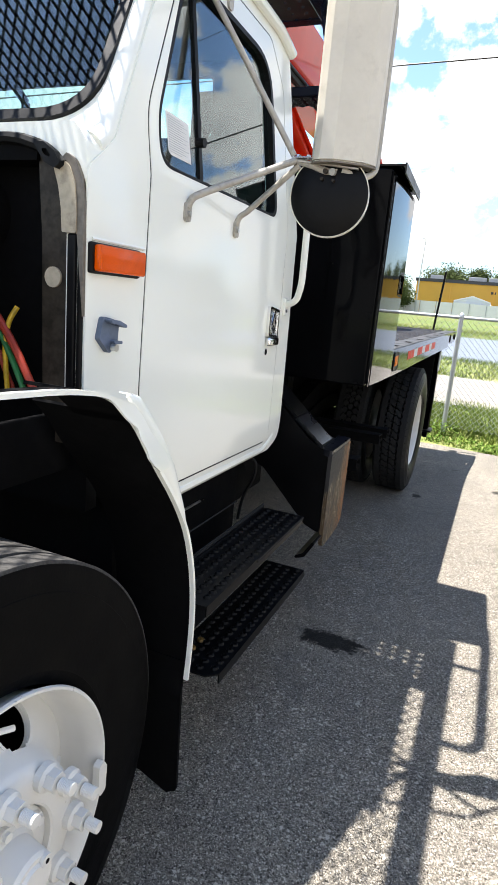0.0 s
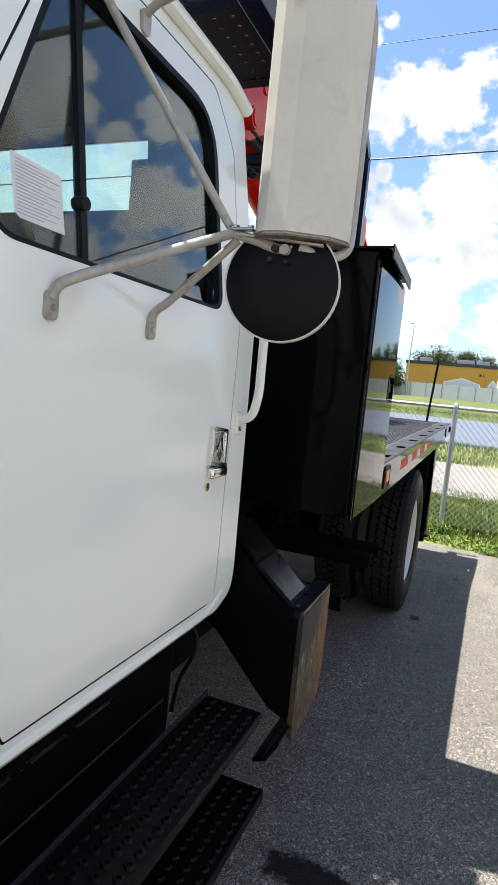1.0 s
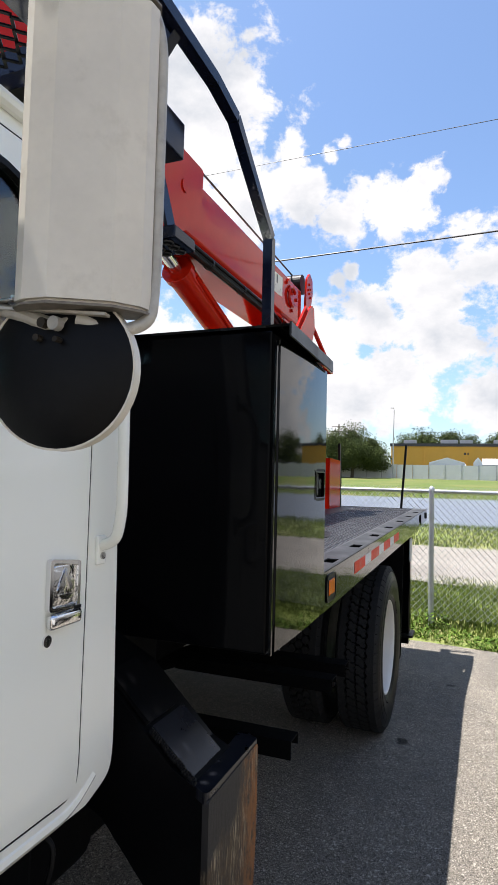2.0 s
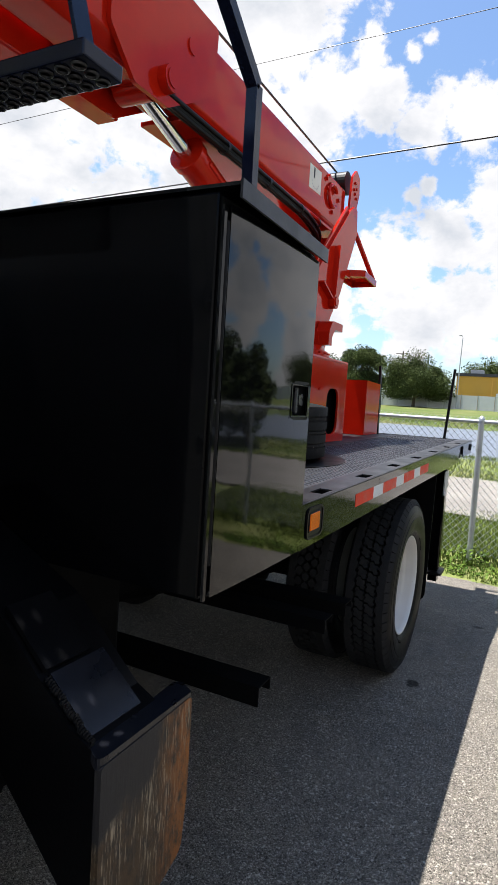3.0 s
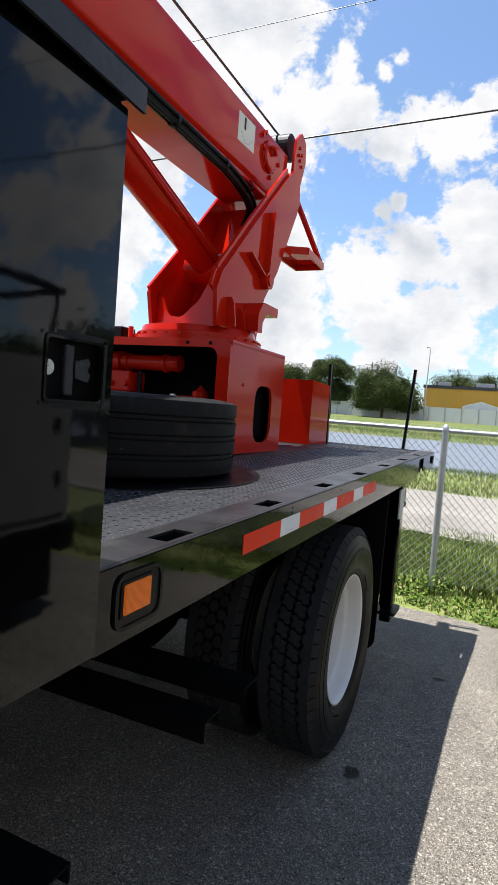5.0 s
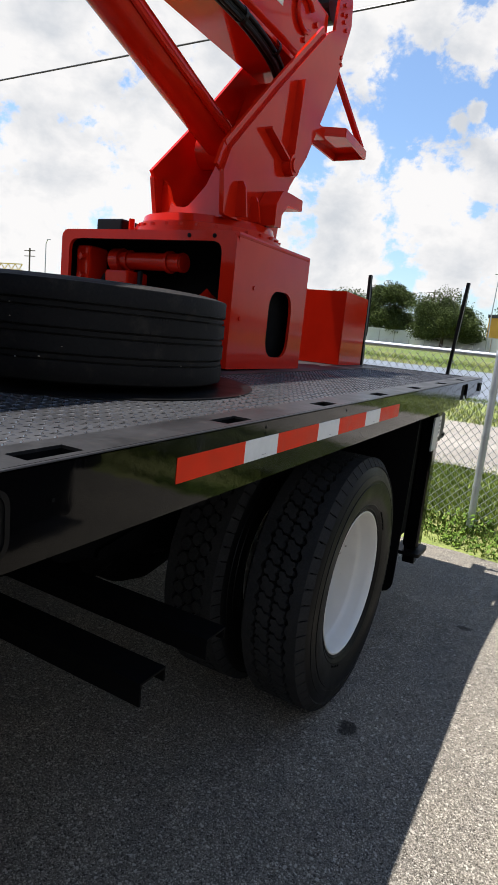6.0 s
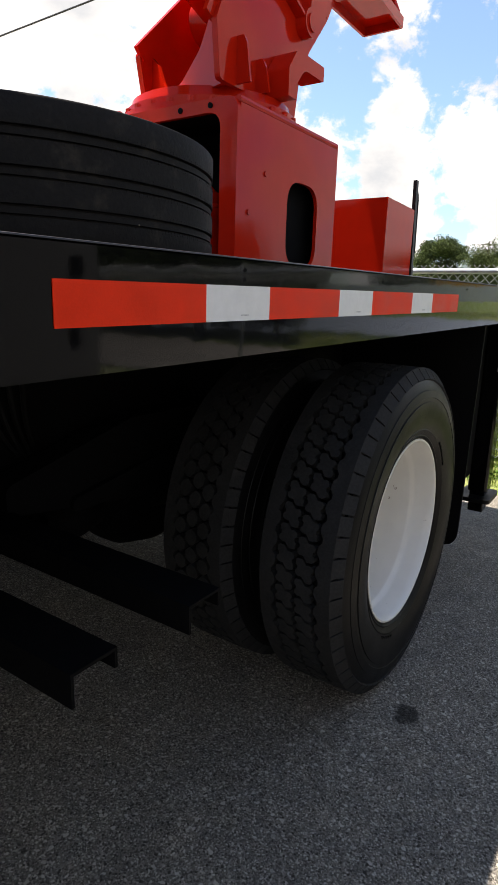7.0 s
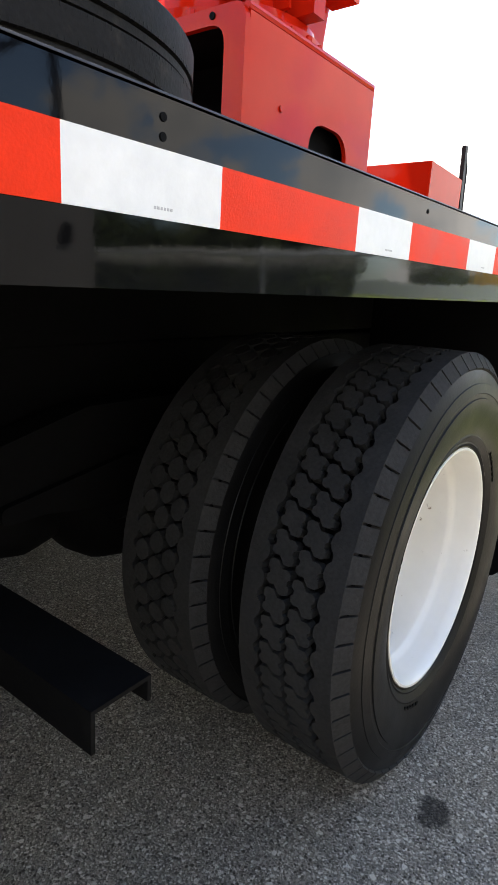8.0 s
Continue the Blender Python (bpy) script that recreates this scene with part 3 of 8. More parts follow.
def disc(bm, centre, r, depth, axis="x", segs=20):
    """A short solid cylinder from centre along the axis."""
    cx, cy, cz = centre
    put = {"x": lambda c, s, h: (cx + h, cy + c, cz + s), "y": lambda c, s, h: (cx + c, cy + h, cz + s), "z": lambda c, s, h: (cx + c, cy + s, cz + h)}[axis]
    a, b = ([bm.verts.new(put(math.cos(2 * math.pi * k / segs) * r, math.sin(2 * math.pi * k / segs) * r, h)) for k in range(segs)] for h in (0, depth))
    for k in range(segs):
        bm.faces.new((a[k], a[(k + 1) % segs], b[(k + 1) % segs], b[k]))
    bm.faces.new(a[::-1])
    bm.faces.new(b)
    return bm


def hexnut(bm, centre, r, depth, axis="x", turn=0.0):
    return disc(bm, centre, r, depth, axis, 6)


def quads(name, verts, faces, material, parent=None, label="", smooth=False):
    me = bpy.data.meshes.new(name)
    me.from_pydata(verts, [], faces)
    me.materials.append(material)
    if smooth:
        me.polygons.foreach_set("use_smooth", [True] * len(me.polygons))
    me.update()
    ob = new(name, me)
    if parent:
        ob.parent = parent
    if label:
        tagged(ob, label)
    return ob

# ---- ground, water, distance ----
PAVE_END = 8.22


def height(y):
    """Height of the land by its distance behind the lot."""
    stops = ((-400, 0.0), (5.9, 0.0), (7.9, -0.12), (8.3, -0.125), (8.9, 0.0), (11.0, 0.02), (16.2, 0.06), (20.5, 0.27), (22.3, -0.35), (40, -0.9), (50.5, -0.25), (53.5, 0.45), (62, 0.8), (78, 1.25), (97, 1.85), (130, 2.05), (900, 2.4))
    for (a, za), (b, zb) in zip(stops, stops[1:]):
        if y <= b:
            t = (y - a) / (b - a)
            t = t * t * (3 - 2 * t)
            return za + (zb - za) * t
    return stops[-1][1]


def strip(name, y0, y1, rows, material, x0=-420, x1=420, cols=90, lift=0.0, rough=0.0, skew=0.0, label=""):
    vs, fs = [], []
    xs = [math.copysign(abs(t) ** 2.2, t) for t in np.linspace(-1, 1, cols)]
    for j in range(rows + 1):
        y = y0 + (y1 - y0) * j / rows
        for t in xs:
            x = (x1 - x0) / 2 * t
            wob = 0.0
            if j in (0, rows):
                wob = 0.35 * noise.noise((x * 0.35, y, 0)) * rough + 0.12 * noise.noise((x * 2.1, y, 3)) * rough
            yy = y + wob + skew * max(-3, min(3, x))
            vs.append((x, yy, height(yy) + lift + rough * 0.03 * noise.noise((x * 0.8, yy * 0.8, 1))))
    w = cols
    for j in range(rows):
        for i in range(w - 1):
            a = j * w + i
            fs.append((a, a + 1, a + w + 1, a + w))
    ob = quads(name, vs, fs, material, None, label, True)
    return tagged(ob, label, "ground", "", "structure")


# one sheet of land out to the horizon, with the paving, track and water laid on it
strip("ground", -400, 900, 1300, M_TURF, cols=70, lift=-0.03, label="mown grass land round the paved lot")
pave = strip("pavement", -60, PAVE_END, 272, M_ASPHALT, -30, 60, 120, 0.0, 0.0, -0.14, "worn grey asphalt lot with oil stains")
strip("dirt_track", 11.1, 16.3, 10, M_GRAVEL, -200, 200, 160, 0.02, 1.0, 0.0, "pale gravel track between strips of grass")
far = strip("far_bank", 50.8, 140, 90, M_FAR_TURF, -400, 400, 90, 0.02, 0.3, 0.0, "bright mown bank beyond the canal")
tagged(quads("water", [(-400, 20, 0.2), (400, 20, 0.2), (400, 56, 0.2), (-400, 56, 0.2)], [(0, 1, 2, 3)], M_WATER), "grey rippled water of a wide canal", "water", "", "structure")
# cast edge of the paving
edge = bmesh.new()
for i in range(-60, 60):
    a, b = i * 0.5, i * 0.5 + 0.5
    ya, yb = (PAVE_END - 0.14 * max(-3, min(3, t)) for t in (a, b))
    vs = [edge.verts.new(c) for c in ((a, ya, height(ya)), (b, yb, height(yb)), (b, yb, -0.3), (a, ya, -0.3))]
    edge.faces.new(vs)
tagged(link("trim", edge, M_ASPHALT), "broken edge of the asphalt paving", "edge", "", "structure")


def grass(name, x0, x1, y0, y1, count, hmin, hmax, material, label, seed):
    rnd = random.Random(seed)
    vs, fs = [], []
    for _ in range(count):
        x, y = rnd.uniform(x0, x1), rnd.uniform(y0, y1)
        if y < PAVE_END - 0.14 * max(-3, min(3, x)) + 0.03:
            continue
        if noise.noise((x * 0.9, y * 0.9, seed)) < rnd.uniform(-0.75, 0.15):
            continue
        z = height(y) - 0.03
        h, a = rnd.uniform(hmin, hmax), rnd.uniform(0, 6.283)
        w = rnd.uniform(0.004, 0.009)
        lean = rnd.uniform(0.1, 0.7) * h
        b = rnd.uniform(0, 6.283)
        dx, dy = math.cos(a) * w, math.sin(a) * w
        lx, ly = math.cos(b) * lean, math.sin(b) * lean
        k = len(vs)
        vs += [(x - dx, y - dy, z), (x + dx, y + dy, z), (x + dx * 0.7 + lx * 0.4, y + dy * 0.7 + ly * 0.4, z + h * 0.62), (x - dx * 0.7 + lx * 0.4, y - dy * 0.7 + ly * 0.4, z + h * 0.62), (x + lx, y + ly, z + h)]
        fs += [(k, k + 1, k + 2, k + 3), (k + 3, k + 2, k + 4)]
    return tagged(quads(name, vs, fs, material), label, "grass", "", "stuff")


grass("grass", -2.6, 4.5, 8.02, 11.3, 60000, 0.03, 0.10, M_BLADE, "bright green grass behind the chain link fence", 3)
grass("grass", -8, 9, 16.0, 21.5, 30000, 0.05, 0.16, M_BLADE, "rough grass on the near canal bank", 5)
grass("grass", -45, 22, 51.6, 56.5, 26000, 0.15, 0.55, M_BLADE, "rough weedy grass along the far canal bank", 15)
grass("grass", -2.2, 4.0, 10.8, 11.9, 5000, 0.03, 0.10, M_BLADE, "thin grass along the gravel track", 9)


def weeds(name, spots, label, seed, size=0.028):
    rnd = random.Random(seed)
    vs, fs = [], []
    for (cx, cy, r, h, cnt) in spots:
        for _ in range(cnt):
            a, d = rnd.uniform(0, 6.283), r * math.sqrt(rnd.random())
            x, y = cx + math.cos(a) * d, cy + math.sin(a) * d * 0.6
            z = rnd.uniform(0.0, h) * (1 - (d / r) ** 2 * 0.6)
            s = size * rnd.uniform(0.5, 1.25)
            q = Euler((rnd.uniform(-0.9, 0.9), rnd.uniform(-0.9, 0.9), rnd.uniform(0, 6.283))).to_matrix()
            k = len(vs)
            for u, v in ((-0.5, 0), (0, -0.32), (0.6, 0), (0, 0.32)):
                c = q @ Vector((u * s * 1.4, v * s * 1.4, 0))
                vs.append((x + c.x, y + c.y, height(y) + max(0.0, z + c.z)))
            fs.append((k, k + 1, k + 2, k + 3))
    return tagged(quads(name, vs, fs, M_WEED), label, "weeds", "", "stuff")


wr = random.Random(11)
weeds("weeds", [(wx, 8.34 - 0.14 * wx + wr.uniform(-0.1, 0.25), wr.uniform(0.08, 0.22), wr.uniform(0.04, 0.15), 70) for wx in np.linspace(-1.6, 3.0, 44)] + [(-0.03, 8.66, 0.22, 0.20, 160)], "broad-leaved green weeds along the edge of the paving", 21)


# chain link fence
FY, FZ = 8.70, 1.505
fence = thing("chain_link_fence", "galvanised chain link fence with a pipe top rail", "fence", (0, FY, 0))
for px in (-9.03, -6.03, -3.03, -0.02, 2.98, 5.98, 8.98, 11.98):
    p = tubed([(px, 0, -0.1), (px, 0, FZ + 0.02)], 0.030, 14)
    post = part("post", p, M_GALV, fence, "", True)
    cap = lathed([(0.0, 0.034), (0.03, 0.034), (0.045, 0.026), (0.062, 0.012), (0.066, 0.0001)], (px, 0, FZ + 0.0), "z", 14)
    part("post_cap", cap, M_GALV, post, "", True)
    for bz in (0.35, 0.8, 1.2):
        part("tie_band", lathed([(-0.012, 0.031), (-0.012, 0.035), (0.012, 0.035), (0.012, 0.031)], (px, 0, bz), "z", 14), M_GALV, post, "", True)
part("top_rail", tubed([(-12, 0.045, FZ), (13, 0.045, FZ)], 0.022, 12), M_GALV, fence, "", True)
net = bmesh.new()
pitch, zb, zt = 0.072, 0.02, 1.555
rise = zt - zb
for i in range(int(25 / pitch)):
    x = -12 + i * pitch
    for sgn, off in ((1, 0.004), (-1, -0.004)):
        # diamond slope: about one to one
        run = rise * 0.93 * sgn
        a, b = Vector((x, off, zb)), Vector((x + run, off, zt))
        d = (b - a).normalized()
        u, w = frame_of(d)
        r = 0.0027
        ring = [[net.verts.new(p + (u * math.cos(2.0944 * k) + w * math.sin(2.0944 * k)) * r) for k in range(3)] for p in (a, b)]
        for k in range(3):
            net.faces.new((ring[0][k], ring[0][(k + 1) % 3], ring[1][(k + 1) % 3], ring[1][k]))
part("wire_netting", net, M_GALVW, fence, "zinc wire diamond netting").location = (0, 0.07, 0)


# overhead wires
def span(name, y, z, r, sag, slope, label):
    pts = [(x, y, z + slope * x - sag * (1 - (x / 40.0) ** 2)) for x in range(-40, 41, 4)]
    return tagged(link(name, tubed(pts, r, 6), M_WIRE), label, "cable")


span("power_line", 9.4, 4.97, 0.011, 0.15, 0.019, "thick black overhead cable above the fence")
span("power_line", 10.2, 6.92, 0.005, 0.15, 0.011, "thin black overhead wire above the fence")


for sx in (-1, 1):
    up_ = thing("utility_pole", "tall round wooden utility pole carrying the overhead cables", "utility pole", (sx * 40, 9.8, 0))
    part("pole", tubed([(0, 0, -0.2), (0, 0, 7.6)], [0.15, 0.11], 10), M_BARK, up_, "", True)
    part("crossarm", boxed(-0.06, 0.06, -0.6, 0.6, 6.66, 6.78), M_BARK, up_)


# far side of the canal
def facade_letters(txt, x, y, z, size, parent, label):
    cu = bpy.data.curves.new("lettering", 'FONT')
    cu.body, cu.size, cu.extrude, cu.offset = txt, size, 0.08, 0.012
    ob = new("lettering", cu)
    ob.matrix_world = pose(x, y, z, 90, 0, 0)
    bpy.context.view_layer.update()
    me = bpy.data.meshes.new_from_object(ob.evaluated_get(bpy.context.evaluated_depsgraph_get()))
    bpy.data.objects.remove(ob)
    me.materials.clear()
    me.materials.append(M_SIGN)
    t = new("lettering", me)
    t.parent = parent
    t.matrix_local = pose(x, y, z, 90, 0, 0)
    return tagged(t, label)


BY = 114.0
hall = thing("warehouse", "long low orange stucco warehouse with a dark flat roof edge", "building", (0, BY, 2.0))
part("wall", boxed(-15.4, 34, 0, 40, -0.5, 5.9), M_ORANGE, hall)
part("roof", boxed(-15.6, 34.2, -0.2, 40, 5.9, 6.45), M_ROOFBAND, hall)
for x in (-9.5, -2.2, 4.2, 12, 20, 30):
    part("downpipe", boxed(x, x + 0.18, -0.16, 0.0, 0, 5.9), M_ORANGE, hall)
for x, w in ((-13.5, 2.2), (-6.8, 3.0), (-3.4, 2.2), (2.4, 1.8), (6.5, 2.2), (13, 2.5)):
    u = part("air_unit", boxed(x, x + w, 3, 5, 6.45, 7.3, bevel=0.05), M_GREY, hall, "grey roof air conditioning unit")
part("vent", boxed(-2.6, -1.8, -0.06, 0.02, 4.4, 4.8), M_ROOFBAND, hall)
facade_letters("GARAGE", 5.6, -0.12, 4.72, 0.80, hall, "white raised letters on the orange wall")
facade_letters("DOORS", 6.1, -0.12, 4.04, 0.80, hall, "white raised letters on the orange wall")
for dx, dz in ((4.15, 4.72), (5.0, 4.02)):
    part("sign_block", boxed(dx, dx + 0.62, -0.12, 0.0, dz, dz + 0.64, bevel=0.1), M_SIGN, hall, "white sign shape")

wf = thing("panel_fence", "long pale grey panel fence beyond the canal", "fence", (0, 98, 1.85))
pan = boxed(0, 2.36, -0.03, 0.03, 0.02, 2.25)
me = bpy.data.meshes.new("panel")
pan.to_mesh(me)
pan.free()
me.materials.append(M_PANEL)
pst = boxed(-0.045, 0.045, -0.06, 0.06, 0, 2.34, bevel=0.01)
mp = bpy.data.meshes.new("post")
pst.to_mesh(mp)
pst.free()
mp.materials.append(M_GREY)
for i in range(-30, 30):
    for nm, m_ in (("panel", me), ("post", mp)):
        o = new(nm, m_)
        o.parent = wf
        o.location = (i * 2.44, 0.02 * math.sin(i), 0.02 * math.sin(i * 1.7))


def shed(x0, x1, y, h, peak, deep, label):
    t = thing("shed", label, "shed", ((x0 + x1) / 2, y, 1.9))
    w = (x1 - x0) / 2
    prof = rounded([(-w, 0), (-w, h), (0, peak), (w, h), (w, 0)], [0, 0.25, 0.3, 0.25, 0], 4)
    part("shell", plated(prof, 0, deep, "y"), M_SHED, t, "", False)
    ed = bmesh.new()
    for a, b in (((-w, h), (0, peak)), ((0, peak), (w, h))):
        bar(ed, (a[0], -0.06, a[1] + 0.02), (b[0], -0.06, b[1] + 0.02), 0.12, 0.16)
    part("eaves", ed, M_SHED, t)
    part("door", boxed(-w * 0.75, w * 0.75, -0.05, 0.0, 0.02, h * 0.86), M_PANEL, t)
    return t


shed(-7.4, -2.0, 99.5, 2.55, 3.35, 6, "white metal carport shed with a pitched roof")
shed(-0.8, 0.5, 99.3, 2.5, 3.4, 9, "narrow white metal shed with a pitched roof")
wide = thing("shed", "wide white metal shed with a long rounded roof", "shed", (2.95, 99.6, 1.9))
part("shell", plated(rounded([(0, 0), (0, 2.40), (0.30, 2.80), (1.1, 3.22), (2.5, 3.42), (3.9, 3.22), (4.7, 2.8), (5.0, 2.4), (5.0, 0)], [0, 0.2, 0.3, 0.4, 0.5, 0.4, 0.3, 0.2, 0], 4), -2.5, 2.6, "x"), M_PANEL, wide)
for z in (2.28, 2.36):
    part("siding", boxed(-2.48, 2.58, -0.03, 0.0, z - 0.02, z + 0.02), M_GREY, wide)
for k in range(9):
    x = -2.4 + 0.61 * k
    part("roof_rib", tubed([(x, -0.01, 2.40), (x, 0.29, 2.82), (x, 1.1, 3.24), (x, 2.5, 3.44)], 0.035, 6), M_SHED, wide)


def parked_car(x, y, z, material, label):
    t = thing("parked_car", label, "car", (x, y, z))
    b = plated(rounded([(-0.86, 0.25), (-0.9, 0.75), (-0.82, 0.95), (0.82, 0.95), (0.9, 0.75), (0.86, 0.25)], 0.1), -2.1, 2.1, "y")
    part("body", b, material, t)
    c = plated(rounded([(-0.78, 0.95), (-0.62, 1.42), (0.62, 1.42), (0.78, 0.95)], 0.08), -1.0, 1.3, "y")
    cab_ = part("cabin", c, material, t)
    part("windscreen", plated(rounded([(-0.68, 0.99), (-0.56, 1.36), (0.56, 1.36), (0.68, 0.99)], 0.05), -1.03, -0.995, "y"), M_ROOFBAND, cab_)
    for sx in (-0.85, 0.65):
        for wy in (-1.35, 1.3):
            part("wheel", disc(bmesh.new(), (sx, wy, 0.31), 0.31, 0.2, "x", 14), M_RUBBER, t)
    for sx in (-0.8, 0.45):
        part("headlight", boxed(sx, sx + 0.35, -2.12, -2.08, 0.62, 0.78), M_STEEL, t)
    return t


parked_car(3.9, 94.0, 1.55, M_CAR, "white sedan parked on the grass bank")
parked_car(7.4, 95.0, 1.62, M_CAR2, "silver sedan parked on the grass bank")
lp = thing("street_lamp", "tall thin grey steel lamp pole with a short arm", "lamp post", (-12.7, 97, 1.8))
part("pole", tubed([(0, 0, 0), (0, 0, 5.5), (0.12, 0, 10.9)], [0.11, 0.09, 0.05], 8), M_GALV, lp)
part("arm", tubed([(0.12, 0, 10.9), (0.05, 0, 11.2), (-0.12, 0, 11.25)], 0.035, 6), M_GALV, lp)
part("lamp_head", boxed(-0.42, 0.0, -0.12, 0.12, 11.22, 11.34, bevel=0.03), M_GREY, lp)
tw = thing("utility_pole", "far wooden utility pole with crossarms", "utility pole", (-36, 160, 2.0))
part("pole", tubed([(0, 0, 0), (0, 0, 14.5)], 0.16, 8), M_BARK, tw)
for z in (12.4, 13.7):
    part("crossarm", boxed(-1.9, 1.9, -0.08, 0.08, z, z + 0.16), M_BARK, tw)


tw2 = thing("utility_pole", "far wooden utility pole with crossarms", "utility pole", (-113, 99, 2.0))
part("pole", tubed([(0, 0, 0), (0, 0, 12.8)], 0.17, 8), M_BARK, tw2)
for z in (11.0, 12.2):
    part("crossarm", boxed(-1.7, 1.7, -0.08, 0.08, z, z + 0.16), M_BARK, tw2)
lp2 = thing("street_lamp", "tall thin grey steel lamp pole with a short arm", "lamp post", (-109, 100, 2.0))
part("pole", tubed([(0, 0, 0), (0, 0, 14.0), (0.5, 0, 14.9)], [0.14, 0.10, 0.06], 8), M_GALV, lp2)
part("lamp_head", boxed(0.3, 1.3, -0.15, 0.15, 14.85, 15.0, bevel=0.03), M_GREY, lp2)
gt = thing("gantry", "yellow painted steel truss gantry in the far yard", "gantry", (-118, 97, 2.0))
for z in (7.6, 8.9):
    part("chord", boxed(-4.5, 5.0, -0.1, 0.1, z, z + 0.22), M_YELLOW, gt)
for k in range(8):
    part("lattice", bar(bmesh.new(), (-4.4 + k * 1.18, 0, 7.7 if k % 2 else 9.0), (-3.2 + k * 1.18, 0, 9.0 if k % 2 else 7.7), 0.14, 0.14), M_YELLOW, gt)
for x in (-4.2, 4.7):
    part("leg", boxed(x - 0.15, x + 0.15, -0.15, 0.15, 0, 7.6), M_YELLOW, gt)


def tree(x, y, w, h, seed, label, low=0.2, leaves=2600, leaf=0.26):
    rnd = random.Random(seed)
    z0 = height(y)
    t = thing("tree", label, "tree", (x, y, z0))
    tr = bmesh.new()
    tube(tr, [(0, 0, -0.2), (0.1, 0, h * 0.22), (0.0, 0.1, h * 0.5)], [0.035 * h, 0.026 * h, 0.012 * h], 8)
    heads = []
    for i in range(16):
        a = i * 2.4 + rnd.uniform(-0.4, 0.4)
        rr = w * 0.5 * rnd.uniform(0.30, 0.82)
        top = Vector((math.cos(a) * rr, math.sin(a) * rr, h * rnd.uniform(0.34, 0.90) * (1 - 0.25 * (rr / (0.5 * w)) ** 2)))
        tube(tr, [(0, 0, h * rnd.uniform(0.15, 0.3)), tuple(top * 0.55 + Vector((0, 0, h * 0.12))), tuple(top)], [0.014 * h, 0.009 * h, 0.004 * h], 5)
        heads.append((top, rnd.uniform(0.14, 0.24) * w))
    heads.append((Vector((0, 0, h * 0.78)), 0.27 * w))
    heads.append((Vector((0.1 * w, 0, h * 0.52)), 0.34 * w))
    for i in range(6):
        a = i * 1.05 + rnd.uniform(-0.3, 0.3)
        heads.append((Vector((math.cos(a) * w * 0.30, math.sin(a) * w * 0.30, h * rnd.uniform(0.28, 0.44))), 0.22 * w))
    part("trunk", tr, M_BARK, t)
    vs, fs = [], []
    for _ in range(leaves * 5):
        c, r = rnd.choice(heads)
        d = Vector((rnd.gauss(0, 1), rnd.gauss(0, 1), rnd.gauss(0, 1))).normalized()
        q = c + d * r * rnd.uniform(0.2, 1.05) * (1 + 0.25 * noise.noise(d * 2.2 + c))
        q.z = max(h * low * rnd.uniform(0.8, 1.5), min(h * 1.10, c.z + (q.z - c.z) * 0.85))
        m_ = Euler((rnd.uniform(-1, 1), rnd.uniform(-1, 1), rnd.uniform(0, 6.28))).to_matrix()
        s = leaf * rnd.uniform(0.5, 1.2)
        k = len(vs)
        for u, v in ((-1, -0.25), (-0.1, -0.75), (1, 0.1), (0.25, 0.8)):
            p = q + m_ @ Vector((u * s * 0.6, v * s * 0.6, rnd.uniform(-0.12, 0.12)))
            vs.append(tuple(p))
        fs.append((k, k + 1, k + 2, k + 3))
    quads("crown", vs, fs, M_LEAF, t, "dense dark green crown")
    return t


tree(-29.0, 100.5, 8.4, 10.3, 1, "tall rounded broadleaf tree beside the panel fence", 0.12, 11000, 0.19)
tree(-18.9, 95.5, 10.4, 8.4, 2, "wide spreading dark green tree before the fence", 0.14, 14000, 0.18)
tree(-38.5, 104, 9, 9.0, 3, "broadleaf tree beside the panel fence", 0.1, 2600)
tree(-46, 103, 9, 8.0, 13, "broadleaf tree beside the panel fence", 0.1, 2600)
for i, (x, w, h) in enumerate(((-10, 9, 9.6), (-4.5, 8, 9.2), (3.0, 6.5, 9.2), (8.5, 5, 8.4), (15, 10, 9.6), (25, 9, 8.4), (40, 11, 9.5))):
    tree(x * 1.4, 160, w * 1.75, h * 1.34, 30 + i, "broadleaf tree rising behind the warehouse roof", 0.3, 5000, 0.36)
for i, (x, y, w, h) in enumerate(((-62, 112, 14, 9), (-80, 120, 16, 11), (-100, 125, 16, 10), (60, 92, 12, 10), (78, 84, 14, 11), (95, 70, 16, 12), (70, 45, 13, 10), (110, 50, 16, 12), (90, 25, 14, 11), (120, 15, 15, 12), (100, -5, 16, 11))):
    tree(x, y, w, h, 60 + i, "broadleaf tree on the far side of the open land", 0.08, 1000, 0.42)

for i, (x, y, w, h) in enumerate(((11.2, 18.4, 4.6, 4.0), (8.0, 17.8, 2.2, 3.4), (9.6, 18.8, 3.4, 2.2), (13.6, 18.6, 4.2, 3.0), (16.5, 18.6, 4.6, 3.6), (20.0, 18.8, 5.0, 4.4), (25.0, 18.6, 5.6, 5.4))):
    tree(x, y, w, h, 90 + i, "bushy broadleaf tree on the near canal bank", 0.03, 900, 0.15)

# ---- the truck ----
CX = -1.30                    # middle line of the truck
SIDE = -0.28                  # outer skin of the cab at the door
truck = thing("flatbed_truck", "white conventional cab truck with a black flatbed, its hood off", "truck", (CX, 3.5, 0))


def tpart(name, bm, material, parent=None, label="", smooth=False):
    """A part of the truck, built in the place's own coordinates."""
    for v in bm.verts:
        v.co -= Vector((CX, 3.5, 0))
    return part(name, bm, material, parent or truck, label, smooth)


